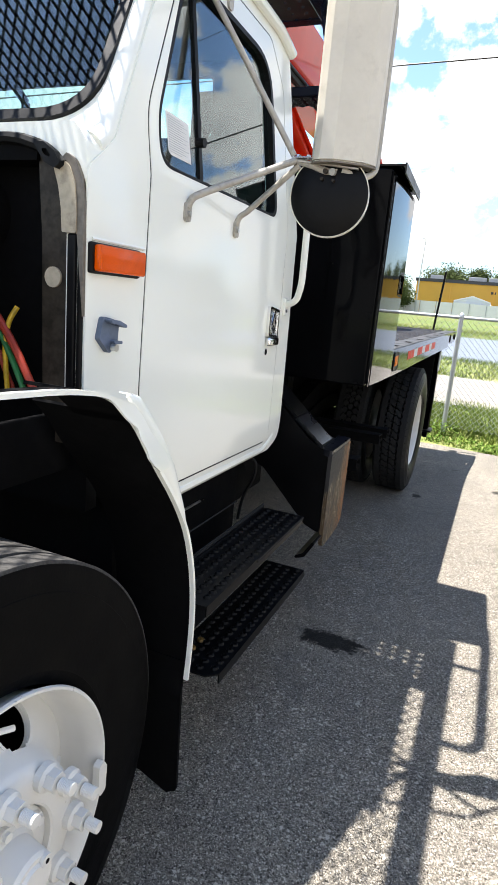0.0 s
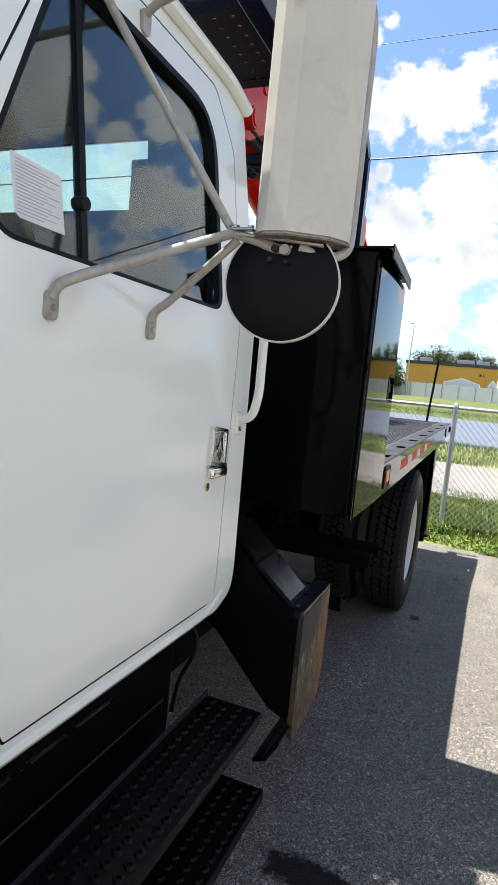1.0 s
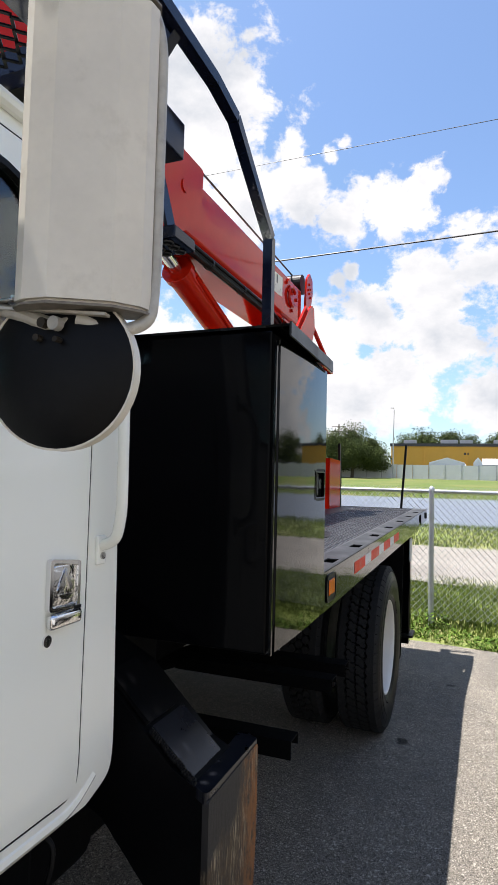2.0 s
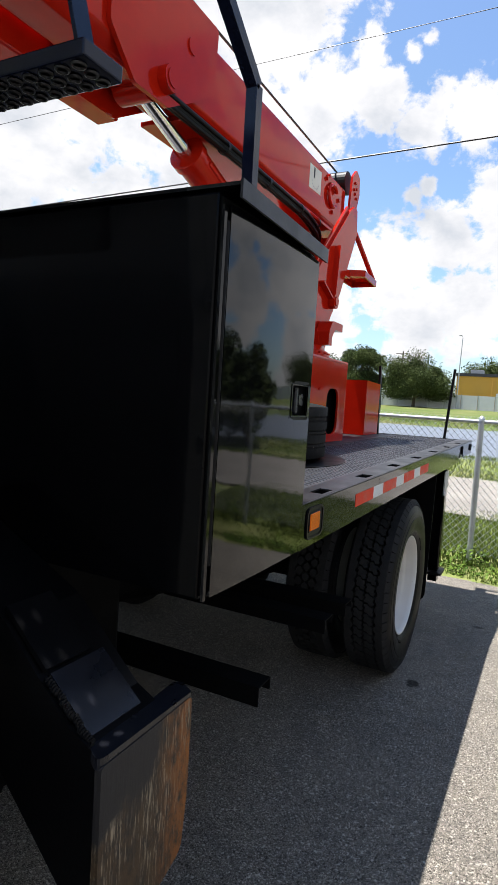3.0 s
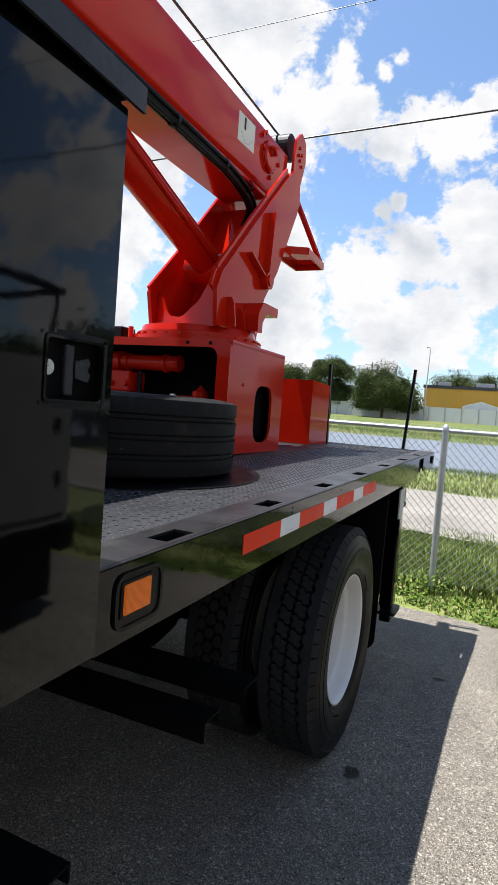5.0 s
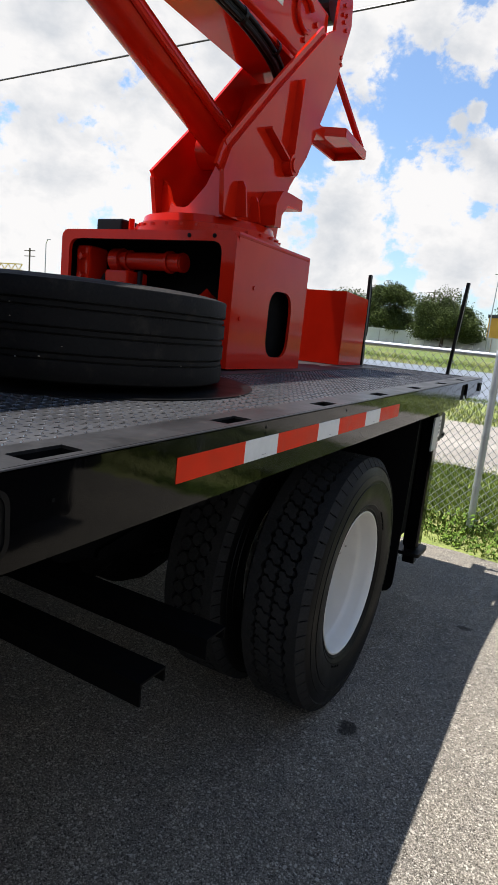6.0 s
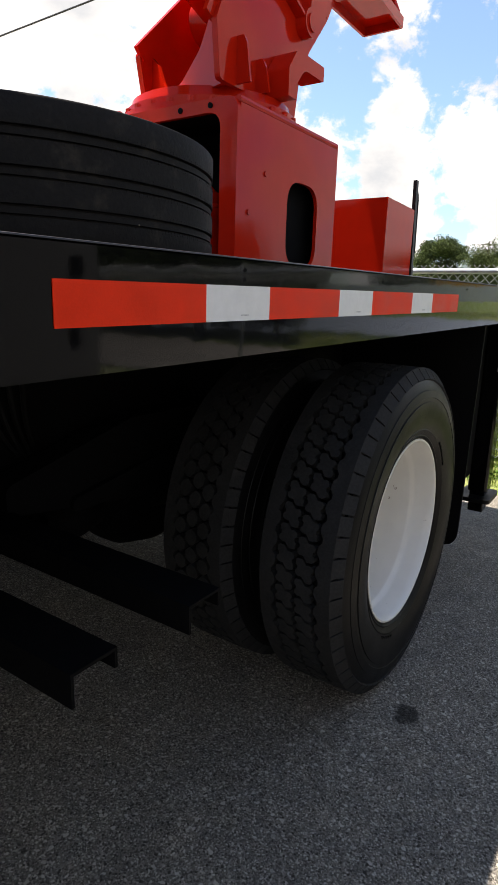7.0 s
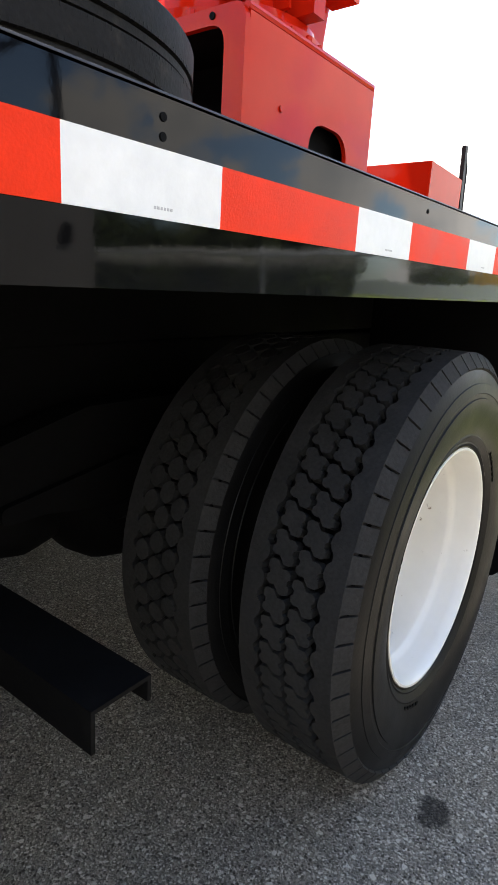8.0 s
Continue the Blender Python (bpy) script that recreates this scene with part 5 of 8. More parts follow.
def lug_tyre(c, R, w, rim, hexes, segs=110):
    """A drive tyre: a carcass turned on its axis, a shoulder rib on each side and rows of tread blocks."""
    h = w / 2
    base = R - 0.024
    body = bmesh.new()
    prof = [(-h * 0.62, rim), (-h * 0.78, rim + 0.006), (-h * 0.84, rim + 0.016), (-h * 0.83, rim + 0.020), (-h * 0.90, rim + 0.036), (-h * 0.89, rim + 0.040), (-h * 0.965, rim + (R - rim) * 0.30), (-h * 1.0, rim + (R - rim) * 0.50), (-h * 0.997, rim + (R - rim) * 0.55), (-h * 0.977, rim + (R - rim) * 0.555), (-h * 0.975, rim + (R - rim) * 0.60), (-h * 0.985, rim + (R - rim) * 0.605), (-h * 0.955, rim + (R - rim) * 0.70), (-h * 0.94, rim + (R - rim) * 0.705), (-h * 0.90, rim + (R - rim) * 0.80), (-h * 0.80, R - 0.024), (-h * 0.72, base)]
    lathe(body, prof + [(-a, r) for a, r in reversed(prof)], c, "x", segs)
    # faces between the blocks get blacker rubber: groove shade put into the colour
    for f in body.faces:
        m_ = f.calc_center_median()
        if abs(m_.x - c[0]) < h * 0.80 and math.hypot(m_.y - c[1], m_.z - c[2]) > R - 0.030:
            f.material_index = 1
    tread = bmesh.new()

    def block(poly, a0, top):
        lo, hi = [], []
        for u, v in poly:
            a = a0 + u / R
            for rr, lst in ((base - 0.002, lo), (top, hi)):
                lst.append(tread.verts.new((c[0] + v, c[1] + rr * math.cos(a), c[2] + rr * math.sin(a))))
        n_ = len(lo)
        for k in range(n_):
            tread.faces.new((lo[k], lo[(k + 1) % n_], hi[(k + 1) % n_], hi[k]))
        tread.faces.new(hi)

    n_blocks = 58
    arc = 2 * math.pi * R / n_blocks
    for side in (-1, 1):
        for i in range(n_blocks):
            a0 = 2 * math.pi * i / n_blocks
            g = arc * 0.5
            x_in, x_out = side * h * 0.435, side * h * 0.745
            e = side * 0.0085
            # broad shoulder rib with a stepped inner edge
            block([(-g, x_in), (-g * 0.55, x_in + e), (-g * 0.15, x_in + e), (g * 0.15, x_in), (g * 0.7, x_in - e * 0.3), (g, x_in), (g, x_out), (-g, x_out)], a0, R - 0.001)
            # lugs over the edge of the rib, with a narrow slanting slot between each and the next
            lo_ = side * h * 0.90
            q = [(-g * 0.90, x_out), (g * 0.90, x_out), (g * 0.80, lo_), (-g * 1.00, lo_)]
            top_, low_ = [], []
            for (u, v), rr in zip(q, (R - 0.001, R - 0.001, R - 0.034, R - 0.034)):
                a = a0 + u / R
                for dv, lst in ((0.0, top_), (-side * 0.012, low_)):
                    rr_ = rr if dv == 0.0 else rr - 0.012
                    lst.append(tread.verts.new((c[0] + v + dv, c[1] + rr_ * math.cos(a), c[2] + rr_ * math.sin(a))))
            tread.faces.new(top_)
            for k in range(4):
                tread.faces.new((low_[k], low_[(k + 1) % 4], top_[(k + 1) % 4], top_[k]))
    rows = ((-0.148, 0.0), (0.0, 0.5), (0.148, 0.0)) if hexes else ((-0.102, 0.0), (0.102, 0.42))
    for v0, ph in rows:
        for i in range(n_blocks):
            a0 = 2 * math.pi * (i + ph) / n_blocks
            if hexes:
                g, bw = arc * 0.5 - 0.002, h * 0.150
                poly = [(-g * 1.22, 0.0), (-g * 0.95, -bw * 0.55), (-g * 0.45, -bw), (g * 0.45, -bw), (g * 0.95, -bw * 0.55), (g * 1.22, 0.0), (g * 0.95, bw * 0.55), (g * 0.45, bw), (-g * 0.45, bw), (-g * 0.95, bw * 0.55)]
                poly = [(u * 0.80, v * 0.93) for u, v in poly]
            else:
                g, bw = arc * 0.5 - 0.0042, h * 0.178
                d = g * 0.30
                poly = [(-g - d + 0.004, -bw), (-g - d, -bw * 0.75), (-g - d, -bw * 0.25), (-g + d, bw * 0.20), (-g + d, bw * 0.70), (-g + d + 0.006, bw), (-g * 0.05, bw), (g * 0.10, bw * 0.80), (g * 0.45, bw * 0.80), (g * 0.60, bw), (g + d - 0.004, bw), (g + d, bw * 0.75), (g + d, bw * 0.20), (g - d, -bw * 0.25), (g - d, -bw * 0.70), (g - d - 0.006, -bw), (g * 0.05, -bw), (-g * 0.10, -bw * 0.80), (-g * 0.45, -bw * 0.80), (-g * 0.60, -bw)]
            block([(u, v + v0 * w) for u, v in poly], a0, R)
    return body, tread


RW = (5.475, 0.521)            # rear axle: y, z
RR = 0.528
for k, (x_mid, hexes) in enumerate(((-0.160, False), (-0.510, True))):
    wheel = new("rear_wheel")
    wheel.parent = truck
    tagged(wheel, "outer rear wheel with a white dished rim" if k == 0 else "inner rear wheel of the pair")
    body, tread = lug_tyre((x_mid, *RW), RR, 0.285, 0.296, hexes)
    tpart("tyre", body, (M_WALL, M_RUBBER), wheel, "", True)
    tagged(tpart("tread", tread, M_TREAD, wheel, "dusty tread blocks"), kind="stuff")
    rim = lathed([(0.100, 0.294), (0.112, 0.302), (0.117, 0.3005), (0.117, 0.295), (0.110, 0.289), (0.085, 0.2855), (0.052, 0.283), (0.043, 0.279), (0.036, 0.271), (0.028, 0.2685), (-0.015, 0.2665), (-0.045, 0.263), (-0.072, 0.256), (-0.095, 0.248), (-0.112, 0.229), (-0.123, 0.205), (-0.129, 0.175), (-0.132, 0.12), (-0.132, 0.0001)], (x_mid, *RW), "x", 96)
    tpart("rim", rim, M_RIM, wheel, "white painted steel rim", True)
    tpart("rim_edge", lathed([(0.104, 0.3000), (0.1155, 0.3025), (0.1155, 0.3045), (0.104, 0.306)], (x_mid, *RW), "x", 96), M_BARE, wheel, "rusty dirty rim edge", True)
    if k == 0:
        for a0, n_, rr in ((2.75, 6, 0.350), (4.2, 5, 0.350), (0.5, 6, 0.350)):
            for j in range(n_):
                a = a0 + j * 0.062
                mk = bmesh.new()
                ca, sa = math.cos(a), math.sin(a)
                hs, hw = 0.010, 0.0065
                ring = [(rr + p * hs, q * hw) for p, q in ((-1, -1), (1, -1), (1, 1), (-1, 1))]
                lo, hi = [[mk.verts.new((x_mid + xx, RW[0] + r_ * ca - t_ * sa, RW[1] + r_ * sa + t_ * ca)) for r_, t_ in ring] for xx in (0.110, 0.1315)]
                mk.faces.new(hi)
                for i in range(4):
                    mk.faces.new((lo[i], lo[(i + 1) % 4], hi[(i + 1) % 4], hi[i]))
                bmesh.ops.recalc_face_normals(mk, faces=mk.faces[:])
                tpart("raised_mark", mk, M_RUBBER, wheel)
    hub = lathed([(-0.13, 0.11), (-0.05, 0.10), (-0.03, 0.08), (-0.028, 0.0001)], (x_mid, *RW), "x", 32)
    tpart("hub", hub, M_RIM, wheel, "", True)
    nb = bmesh.new()
    for i in range(10):
        a = i * math.pi / 5
        rim_bolt(nb, (x_mid - 0.13, RW[0] + 0.143 * math.cos(a), RW[1] + 0.143 * math.sin(a)))
    tpart("wheel_nuts", nb, M_RIM, wheel)
    # the same pair on the far side
    for src in list(wheel.children):
        o = src.copy()
        o.parent = None
        scene.collection.objects.link(o)
        o.parent = wheel
        o.scale.x = -1
        o.name = "far_" + src.name.split(".")[0]

FW = (0.925, 0.505)           # front axle
FR = 0.515
front = new("front_wheel")
front.parent = truck
tagged(front, "front wheel with a white hand-hole rim and worn ribbed tyre")
body, tread = rib_tyre((-0.265, *FW), FR, 0.285, 0.298)
tyre = tpart("tyre", body, M_RUBBER, front, "worn black ribbed tyre", True)
tpart("tread", tread, M_TREAD_DUSTY, front, "dusty grooved tread band", True)
disc_prof = [(-0.125, 0.292), (-0.112, 0.299), (-0.107, 0.297), (-0.107, 0.292), (-0.122, 0.283), (-0.15, 0.276), (-0.185, 0.271), (-0.196, 0.262), (-0.192, 0.254), (-0.1885, 0.249), (-0.185, 0.244), (-0.1815, 0.239), (-0.178, 0.234), (-0.1745, 0.2295), (-0.171, 0.225), (-0.1675, 0.2205), (-0.164, 0.216), (-0.1605, 0.2115), (-0.157, 0.207), (-0.1535, 0.2025), (-0.149, 0.198), (-0.144, 0.194), (-0.138, 0.190), (-0.131, 0.187), (-0.124, 0.184), (-0.112, 0.180), (-0.100, 0.176), (-0.091, 0.170), (-0.086, 0.162), (-0.084, 0.150), (-0.084, 0.112), (-0.087, 0.108), (-0.104, 0.106), (-0.106, 0.060)]
rim_mesh = lathed(disc_prof, (0, *FW), "x", 240)
HOLES = [(FW[0] + 0.215 * math.cos(math.radians(64 + 72 * i)), FW[1] + 0.215 * math.sin(math.radians(64 + 72 * i))) for i in range(5)]
gone = [f for f in rim_mesh.faces if any((f.calc_center_median() - Vector((-0.163, y, z))).length < 0.0445 for y, z in HOLES)]
bmesh.ops.delete(rim_mesh, geom=gone, context='FACES')
tpart("rim", rim_mesh, M_RIM, front, "white painted steel rim", True)
tpart("rim_cavity", lathed([(-0.20, 0.262), (-0.27, 0.25), (-0.275, 0.02)], (0, *FW), "x", 40), M_DARK, front, "dark drum behind the hand holes")
for y, z in HOLES:
    a = math.atan2(z - FW[1], y - FW[0])
    h_ = lathed([(-0.006, 0.0535), (0.003, 0.0505), (0.003, 0.0450), (-0.004, 0.0430), (-0.009, 0.0430), (-0.009, 0.045)], (0, 0, 0), "x", 28)
    for v in h_.verts:
        v.co = Matrix.Rotation(a, 4, 'X') @ Matrix.Rotation(0.66, 4, 'Z') @ v.co + Vector((-0.163, y, z))
    tpart("hand_hole", h_, M_RIM, front, "round hand hole with a rolled edge", True)
tpart("valve", tubed([(-0.165, FW[0] + 0.01, FW[1] + 0.225), (-0.135, FW[0] + 0.072, FW[1] + 0.215)], 0.0055, 8), M_PAPER, front, "pale valve stem", True)
tpart("balance_weight", plated(rounded([(1.195, 0.425), (1.213, 0.432), (1.216, 0.488), (1.205, 0.508), (1.190, 0.500), (1.188, 0.44)], 0.008), -0.112, -0.096, "x"), M_RIM, front, "white clip-on balance weight")
hubp = [(-0.106, 0.100), (-0.098, 0.098), (-0.094, 0.092), (-0.094, 0.066), (-0.088, 0.058), (-0.060, 0.053), (-0.042, 0.051), (-0.036, 0.045), (-0.038, 0.034), (-0.032, 0.030), (-0.030, 0.0001)]
tpart("hub", lathed(hubp, (0, FW[0] + 0.008, FW[1]), "x", 48), M_RIM, front, "", True)
for i in range(10):
    a = math.radians(27 + 36 * i)
    c = (FW[0] + 0.02 + 0.143 * math.cos(a), FW[1] + 0.003 + 0.143 * math.sin(a))
    nb = lathed([(-0.085, 0.0255), (-0.072, 0.025), (-0.068, 0.018)], (0, *c), "x", 18)
    hexnut(nb, (-0.070, *c), 0.0192, 0.020)
    threads = [(-0.046 + 0.0016 * j, 0.0116 if j % 2 else 0.0108) for j in range(17)]
    lathe(nb, threads + [(-0.0195, 0.011), (-0.019, 0.0001)], (0, *c), "x", 16)
    tpart("wheel_nut", nb, M_RIM, front, "white painted wheel nut on a threaded stud")
for i in range(6):
    a = math.radians(35 + 60 * i)
    c = (FW[0] + 0.008 + 0.081 * math.cos(a), FW[1] + 0.081 * math.sin(a))
    nb = disc(bmesh.new(), (-0.095, *c), 0.013, 0.010, "x", 16)
    hexnut(nb, (-0.086, *c), 0.009, 0.008)
    tpart("hub_bolt", nb, M_RIM, front)
tpart("hub_plug", disc(bmesh.new(), (-0.044, FW[0] + 0.036, FW[1] + 0.026), 0.012, 0.014, "x", 14), M_RIM, front)
tpart("plug_hole", disc(bmesh.new(), (-0.030, FW[0] + 0.036, FW[1] + 0.026), 0.0045, 0.0006, "x", 10), M_DARK, front)

# ---- front wheel arch and steps ----
ARCH = [(0.30, 1.30), (0.75, 1.315), (1.05, 1.30), (1.16, 1.282), (1.235, 1.225), (1.31, 1.13), (1.40, 1.03), (1.47, 0.93), (1.515, 0.80), (1.53, 0.68), (1.525, 0.56), (1.51, 0.46)]


def arch_sheet(x0, x1, t0, t1, pts):
    """A sheet bent along the arch line, from x0 to x1, between the offsets t0 and t1 outwards from the wheel."""
    bm = bmesh.new()
    rows = []
    for i, (y, z) in enumerate(pts):
        a, b = pts[max(i - 1, 0)], pts[min(i + 1, len(pts) - 1)]
        d = Vector((b[0] - a[0], b[1] - a[1])).normalized()
        nrm = Vector((-d.y, d.x))
        rows.append([bm.verts.new((x, y + nrm.x * t, z + nrm.y * t)) for x, t in ((x0, t0), (x1, t0), (x1, t1), (x0, t1))])
    for a, b in zip(rows, rows[1:]):
        for k in range(4):
            bm.faces.new((a[k], a[(k + 1) % 4], b[(k + 1) % 4], b[k]))
    bm.faces.new(rows[0][::-1])
    bm.faces.new(rows[-1])
    return bm


def dense(pts, per=4):
    v = curve_points([(0, *p) for p in pts], 0.06, per)
    return [(p.y, p.z) for p in v]


AP = dense(ARCH)
tpart("arch_liner", arch_sheet(-0.085, -0.215, 0.0, 0.006, [p for p in AP if 1.10 < p[0] <= 1.24]), M_DARK, None, "", True)
tpart("arch_liner", arch_sheet(-0.085, -0.30, 0.0, 0.006, [p for p in AP if p[0] > 1.20]), M_DARK, None, "black wheel arch liner", True)
tpart("arch_liner", arch_sheet(-0.085, -0.115, 0.0, 0.006, [p for p in AP if p[0] <= 1.17]), M_DARK, None, "", True)
tpart("inner_wing", boxed(-0.375, -0.36, -0.1, 1.50, 1.045, 1.185, bevel=0.004), M_DARK)
tpart("inner_wing", boxed(-0.66, -0.63, -0.1, 1.52, 0.35, 1.29, bevel=0.01), M_DARK, None, "black inner wing panel")
tpart("wing_back", boxed(-0.63, -0.30, 1.50, 1.53, 0.45, 1.22), M_DARK)
tpart("arch_lip", arch_sheet(-0.072, -0.084, -0.001, 0.007, [p for p in AP if p[1] > 0.505]), M_WHITE, None, "white painted fender edge", True)
# what is left of the fender skin behind the arch, rolled in towards the cab and torn at its top
SKIN_IN = [(1.206, 1.276), (1.238, 1.238), (1.266, 1.196), (1.312, 1.134), (1.368, 1.074), (1.434, 0.987), (1.461, 0.938)]
SKIN_OUT = [(1.210, 1.284), (1.252, 1.274), (1.292, 1.238), (1.340, 1.186), (1.396, 1.113), (1.446, 1.009), (1.467, 0.938)]
skin = bmesh.new()
stations = []
for (p0, p1), (q0, q1) in zip(zip(SKIN_IN, SKIN_IN[1:]), zip(SKIN_OUT, SKIN_OUT[1:])):
    for k in range(4):
        stations.append((Vector(p0).lerp(Vector(p1), k / 4), Vector(q0).lerp(Vector(q1), k / 4)))
rings = []
for p, q in stations:
    w_ = (q - p).length
    out_ = (q - p).normalized()
    spots = [(p, -0.077), (p.lerp(q, 0.3), -0.074 + 0.06 * w_), (p.lerp(q, 0.65), -0.074 + 0.05 * w_), (p.lerp(q, 0.92), -0.077), (q, -0.084), (q + out_ * 0.001, -0.096)]
    rings.append([skin.verts.new((x, c.x, c.y)) for c, x in spots])
for a, b in zip(rings, rings[1:]):
    for k in range(len(a) - 1):
        skin.faces.new((a[k], b[k], b[k + 1], a[k + 1]))
bmesh.ops.recalc_face_normals(skin, faces=skin.faces[:])
bmesh.ops.solidify(skin, geom=skin.faces[:], thickness=0.003)
tpart("fender_skin", skin, M_WHITE, None, "scratched white fender skin", True)
TORN = rounded([(1.13, 1.293), (1.20, 1.268), (1.24, 1.240), (1.275, 1.202), (1.306, 1.164), (1.322, 1.132), (1.305, 1.117), (1.288, 1.130), (1.262, 1.142), (1.240, 1.160), (1.233, 1.180), (1.218, 1.200), (1.210, 1.222), (1.190, 1.240), (1.165, 1.270)], 0.012, 3)
torn = plated(TORN, -0.066, -0.061, "x")
for cut_y in np.arange(1.15, 1.32, 0.015):
    bmesh.ops.bisect_plane(torn, geom=torn.verts[:] + torn.edges[:] + torn.faces[:], plane_co=(0, cut_y, 0), plane_no=(0, 1, 0.7))
for v in torn.verts:
    v.co.x += 0.006 + 0.008 * math.sin(v.co.y * 70 + v.co.z * 24) + 0.12 * (1.19 - v.co.z)
tpart("torn_fender_skin", torn, M_WHITE, None, "torn cream fender skin", True)
tpart("mud_flap", plated(rounded([(-0.092, 0.56), (-0.45, 0.56), (-0.45, 0.22), (-0.20, 0.185), (-0.115, 0.150), (-0.085, 0.168)], [0, 0, 0.02, 0.02, 0.01, 0.01]), 1.52, 1.53, "y"), M_DARK, None, "worn black rubber mud flap")
tpart("chassis_rail", boxed(-1.02, -0.94, -0.2, 7.7, 0.74, 1.0, bevel=0.01), M_DARK)
tpart("chassis_rail", boxed(-1.66, -1.58, -0.2, 7.7, 0.74, 1.0, bevel=0.01), M_DARK)
tpart("front_axle", tubed([(-0.4, FW[0], 0.42), (-2.2, FW[0], 0.42)], 0.06, 12), M_DARK)
tpart("rear_axle", tubed([(-0.6, RW[0], RW[1]), (-2.0, RW[0], RW[1])], 0.09, 16), M_DARK)
tpart("differential", lathed([(-0.40, 0.0001), (-0.40, 0.06), (-0.36, 0.085), (-0.31, 0.10), (-0.25, 0.165), (-0.18, 0.21), (-0.05, 0.235), (0.10, 0.215), (0.19, 0.13), (0.21, 0.0001)], (CX + 0.08, RW[0], RW[1] - 0.08), "y", 28), M_DARK, None, "black rear axle housing", True)
# unseen box added to cut the light coming in from the far side
tpart("underbody_locker", boxed(-2.52, -2.12, 3.05, 4.86, 0.30, 1.10, bevel=0.02), M_DARK, None, "unseen black box blocking light under the truck")
tpart("drive_shaft", tubed([(CX + 0.08, RW[0] - 0.38, RW[1] - 0.08), (CX, 3.1, 0.72)], 0.055, 14), M_DARK, None, "", True)
for bx in (CX - 0.42, CX + 0.42):
    tpart("brake_chamber", lathed([(-0.11, 0.03), (-0.10, 0.075), (-0.01, 0.082), (0.0, 0.09), (0.01, 0.082), (0.12, 0.078), (0.14, 0.03)], (bx, RW[0] - 0.24, RW[1] + 0.06), "y", 20), M_DARK, None, "", True)
for hx, hz in ((CX + 0.02, 0.96), (CX + 0.10, 0.98), (CX + 0.20, 0.94)):
    tpart("air_line", tubed([(hx, RW[0] - 0.45, hz), (hx + 0.02, RW[0] - 0.38, 0.8), (hx + 0.06 + 0.3 * (hz - 0.95), RW[0] - 0.30, 0.62)], 0.008, 6, 0.05), M_SEAL)
tpart("differential", lathed([(-0.2, 0.02), (-0.17, 0.16), (0, 0.21), (0.17, 0.16), (0.2, 0.02)], (CX, *RW), "x", 24), M_DARK)
tpart("far_front_tyre", rib_tyre((2 * CX + 0.265, *FW), FR, 0.285, 0.298)[0], M_RUBBER, front, "", True)


def tread_step(name, x0, x1, y0, y1, z, label, clip=0.0):
    """A pressed grip step: a folded tray with rows of raised round buttons and holes."""
    b = bmesh.new()
    out = rounded([(x0, y0), (x1 - clip, y0), (x1, y0 + clip), (x1, y1), (x0, y1)] if clip else [(x0, y0), (x1, y0), (x1, y1), (x0, y1)], 0.006)
    plate(b, out, z - 0.004, z, "z")
    plate(b, [(x1 - 0.004, z - 0.032), (x1, z - 0.032), (x1, z - 0.003), (x1 - 0.004, z - 0.003)], y0 + clip, y1, "y")
    plate(b, [(x0, z - 0.032), (x0 + 0.004, z - 0.032), (x0 + 0.004, z - 0.003), (x0, z - 0.003)], y0, y1, "y")
    box(b, x0, x1, y1 - 0.004, y1, z - 0.032, z - 0.004)
    s = tpart(name, b, M_SATIN, None, label)
    studs = bmesh.new()
    nx = max(3, int((x1 - x0) / 0.034))
    for i in range(nx):
        for j in range(int((y1 - y0) / 0.034)):
            px = x0 + (i + 0.6) * (x1 - x0) / (nx + 0.2)
            py = y0 + 0.03 + j * 0.034 + (0.017 if i % 2 else 0)
            if py > y1 - 0.02:
                continue
            rings = []
            for rr, hh in ((0.0125, 0.0), (0.0095, 0.006), (0.0055, 0.006), (0.0045, 0.001)):
                rings.append([studs.verts.new((px + rr * math.cos(q * math.pi / 4), py + rr * math.sin(q * math.pi / 4), z + hh)) for q in range(8)])
            for a_, b_ in zip(rings, rings[1:]):
                for q in range(8):
                    studs.faces.new((a_[q], a_[(q + 1) % 8], b_[(q + 1) % 8], b_[q]))
            studs.faces.new(rings[-1])
    for v in studs.verts:
        v.co -= Vector((CX, 3.5, 0))
    tagged(part("grip_buttons", studs, M_SATIN, s, "rows of pressed grip buttons"), kind="stuff")
    return s


tread_step("upper_step", -0.255, -0.09, 1.64, 2.475, 0.655, "black pressed steel upper cab step")
low_step = tread_step("lower_step", -0.225, -0.058, 1.66, 2.475, 0.432, "black pressed steel lower cab step", 0.03)
for yx, yy in ((-0.185, 1.761), (-0.181, 1.812)):
    tpart("paint_splash", lathed([(0.0, 0.0135), (0.0065, 0.0105), (0.0070, 0.005), (0.0020, 0.004), (0.0020, 0.0001)], (yx, yy, 0.4325), "z", 12), M_SPLASH, low_step, "yellow paint on a grip button", True)
# pale edges: the highlight along the folds is put into their colour
tpart("panel_rib", tubed([(-0.292, 1.70, 0.734), (-0.292, 2.268, 0.734)], 0.0025, 6), M_TREAD, None, "pressed panel edge behind the steps, coloured as a highlight")
tpart("step_upstand", boxed(-0.262, -0.257, 1.64, 2.475, 0.640, 0.674, bevel=0.0015), M_TREAD, None, "folded back edge of the step, coloured as a highlight")
tpart("step_edge", boxed(-0.092, -0.087, 2.0, 2.476, 0.643, 0.653), M_TREAD, None, "dusty worn step edge")
tpart("step_riser", boxed(-0.262, -0.254, 1.64, 2.46, 0.40, 0.66), M_SATIN)
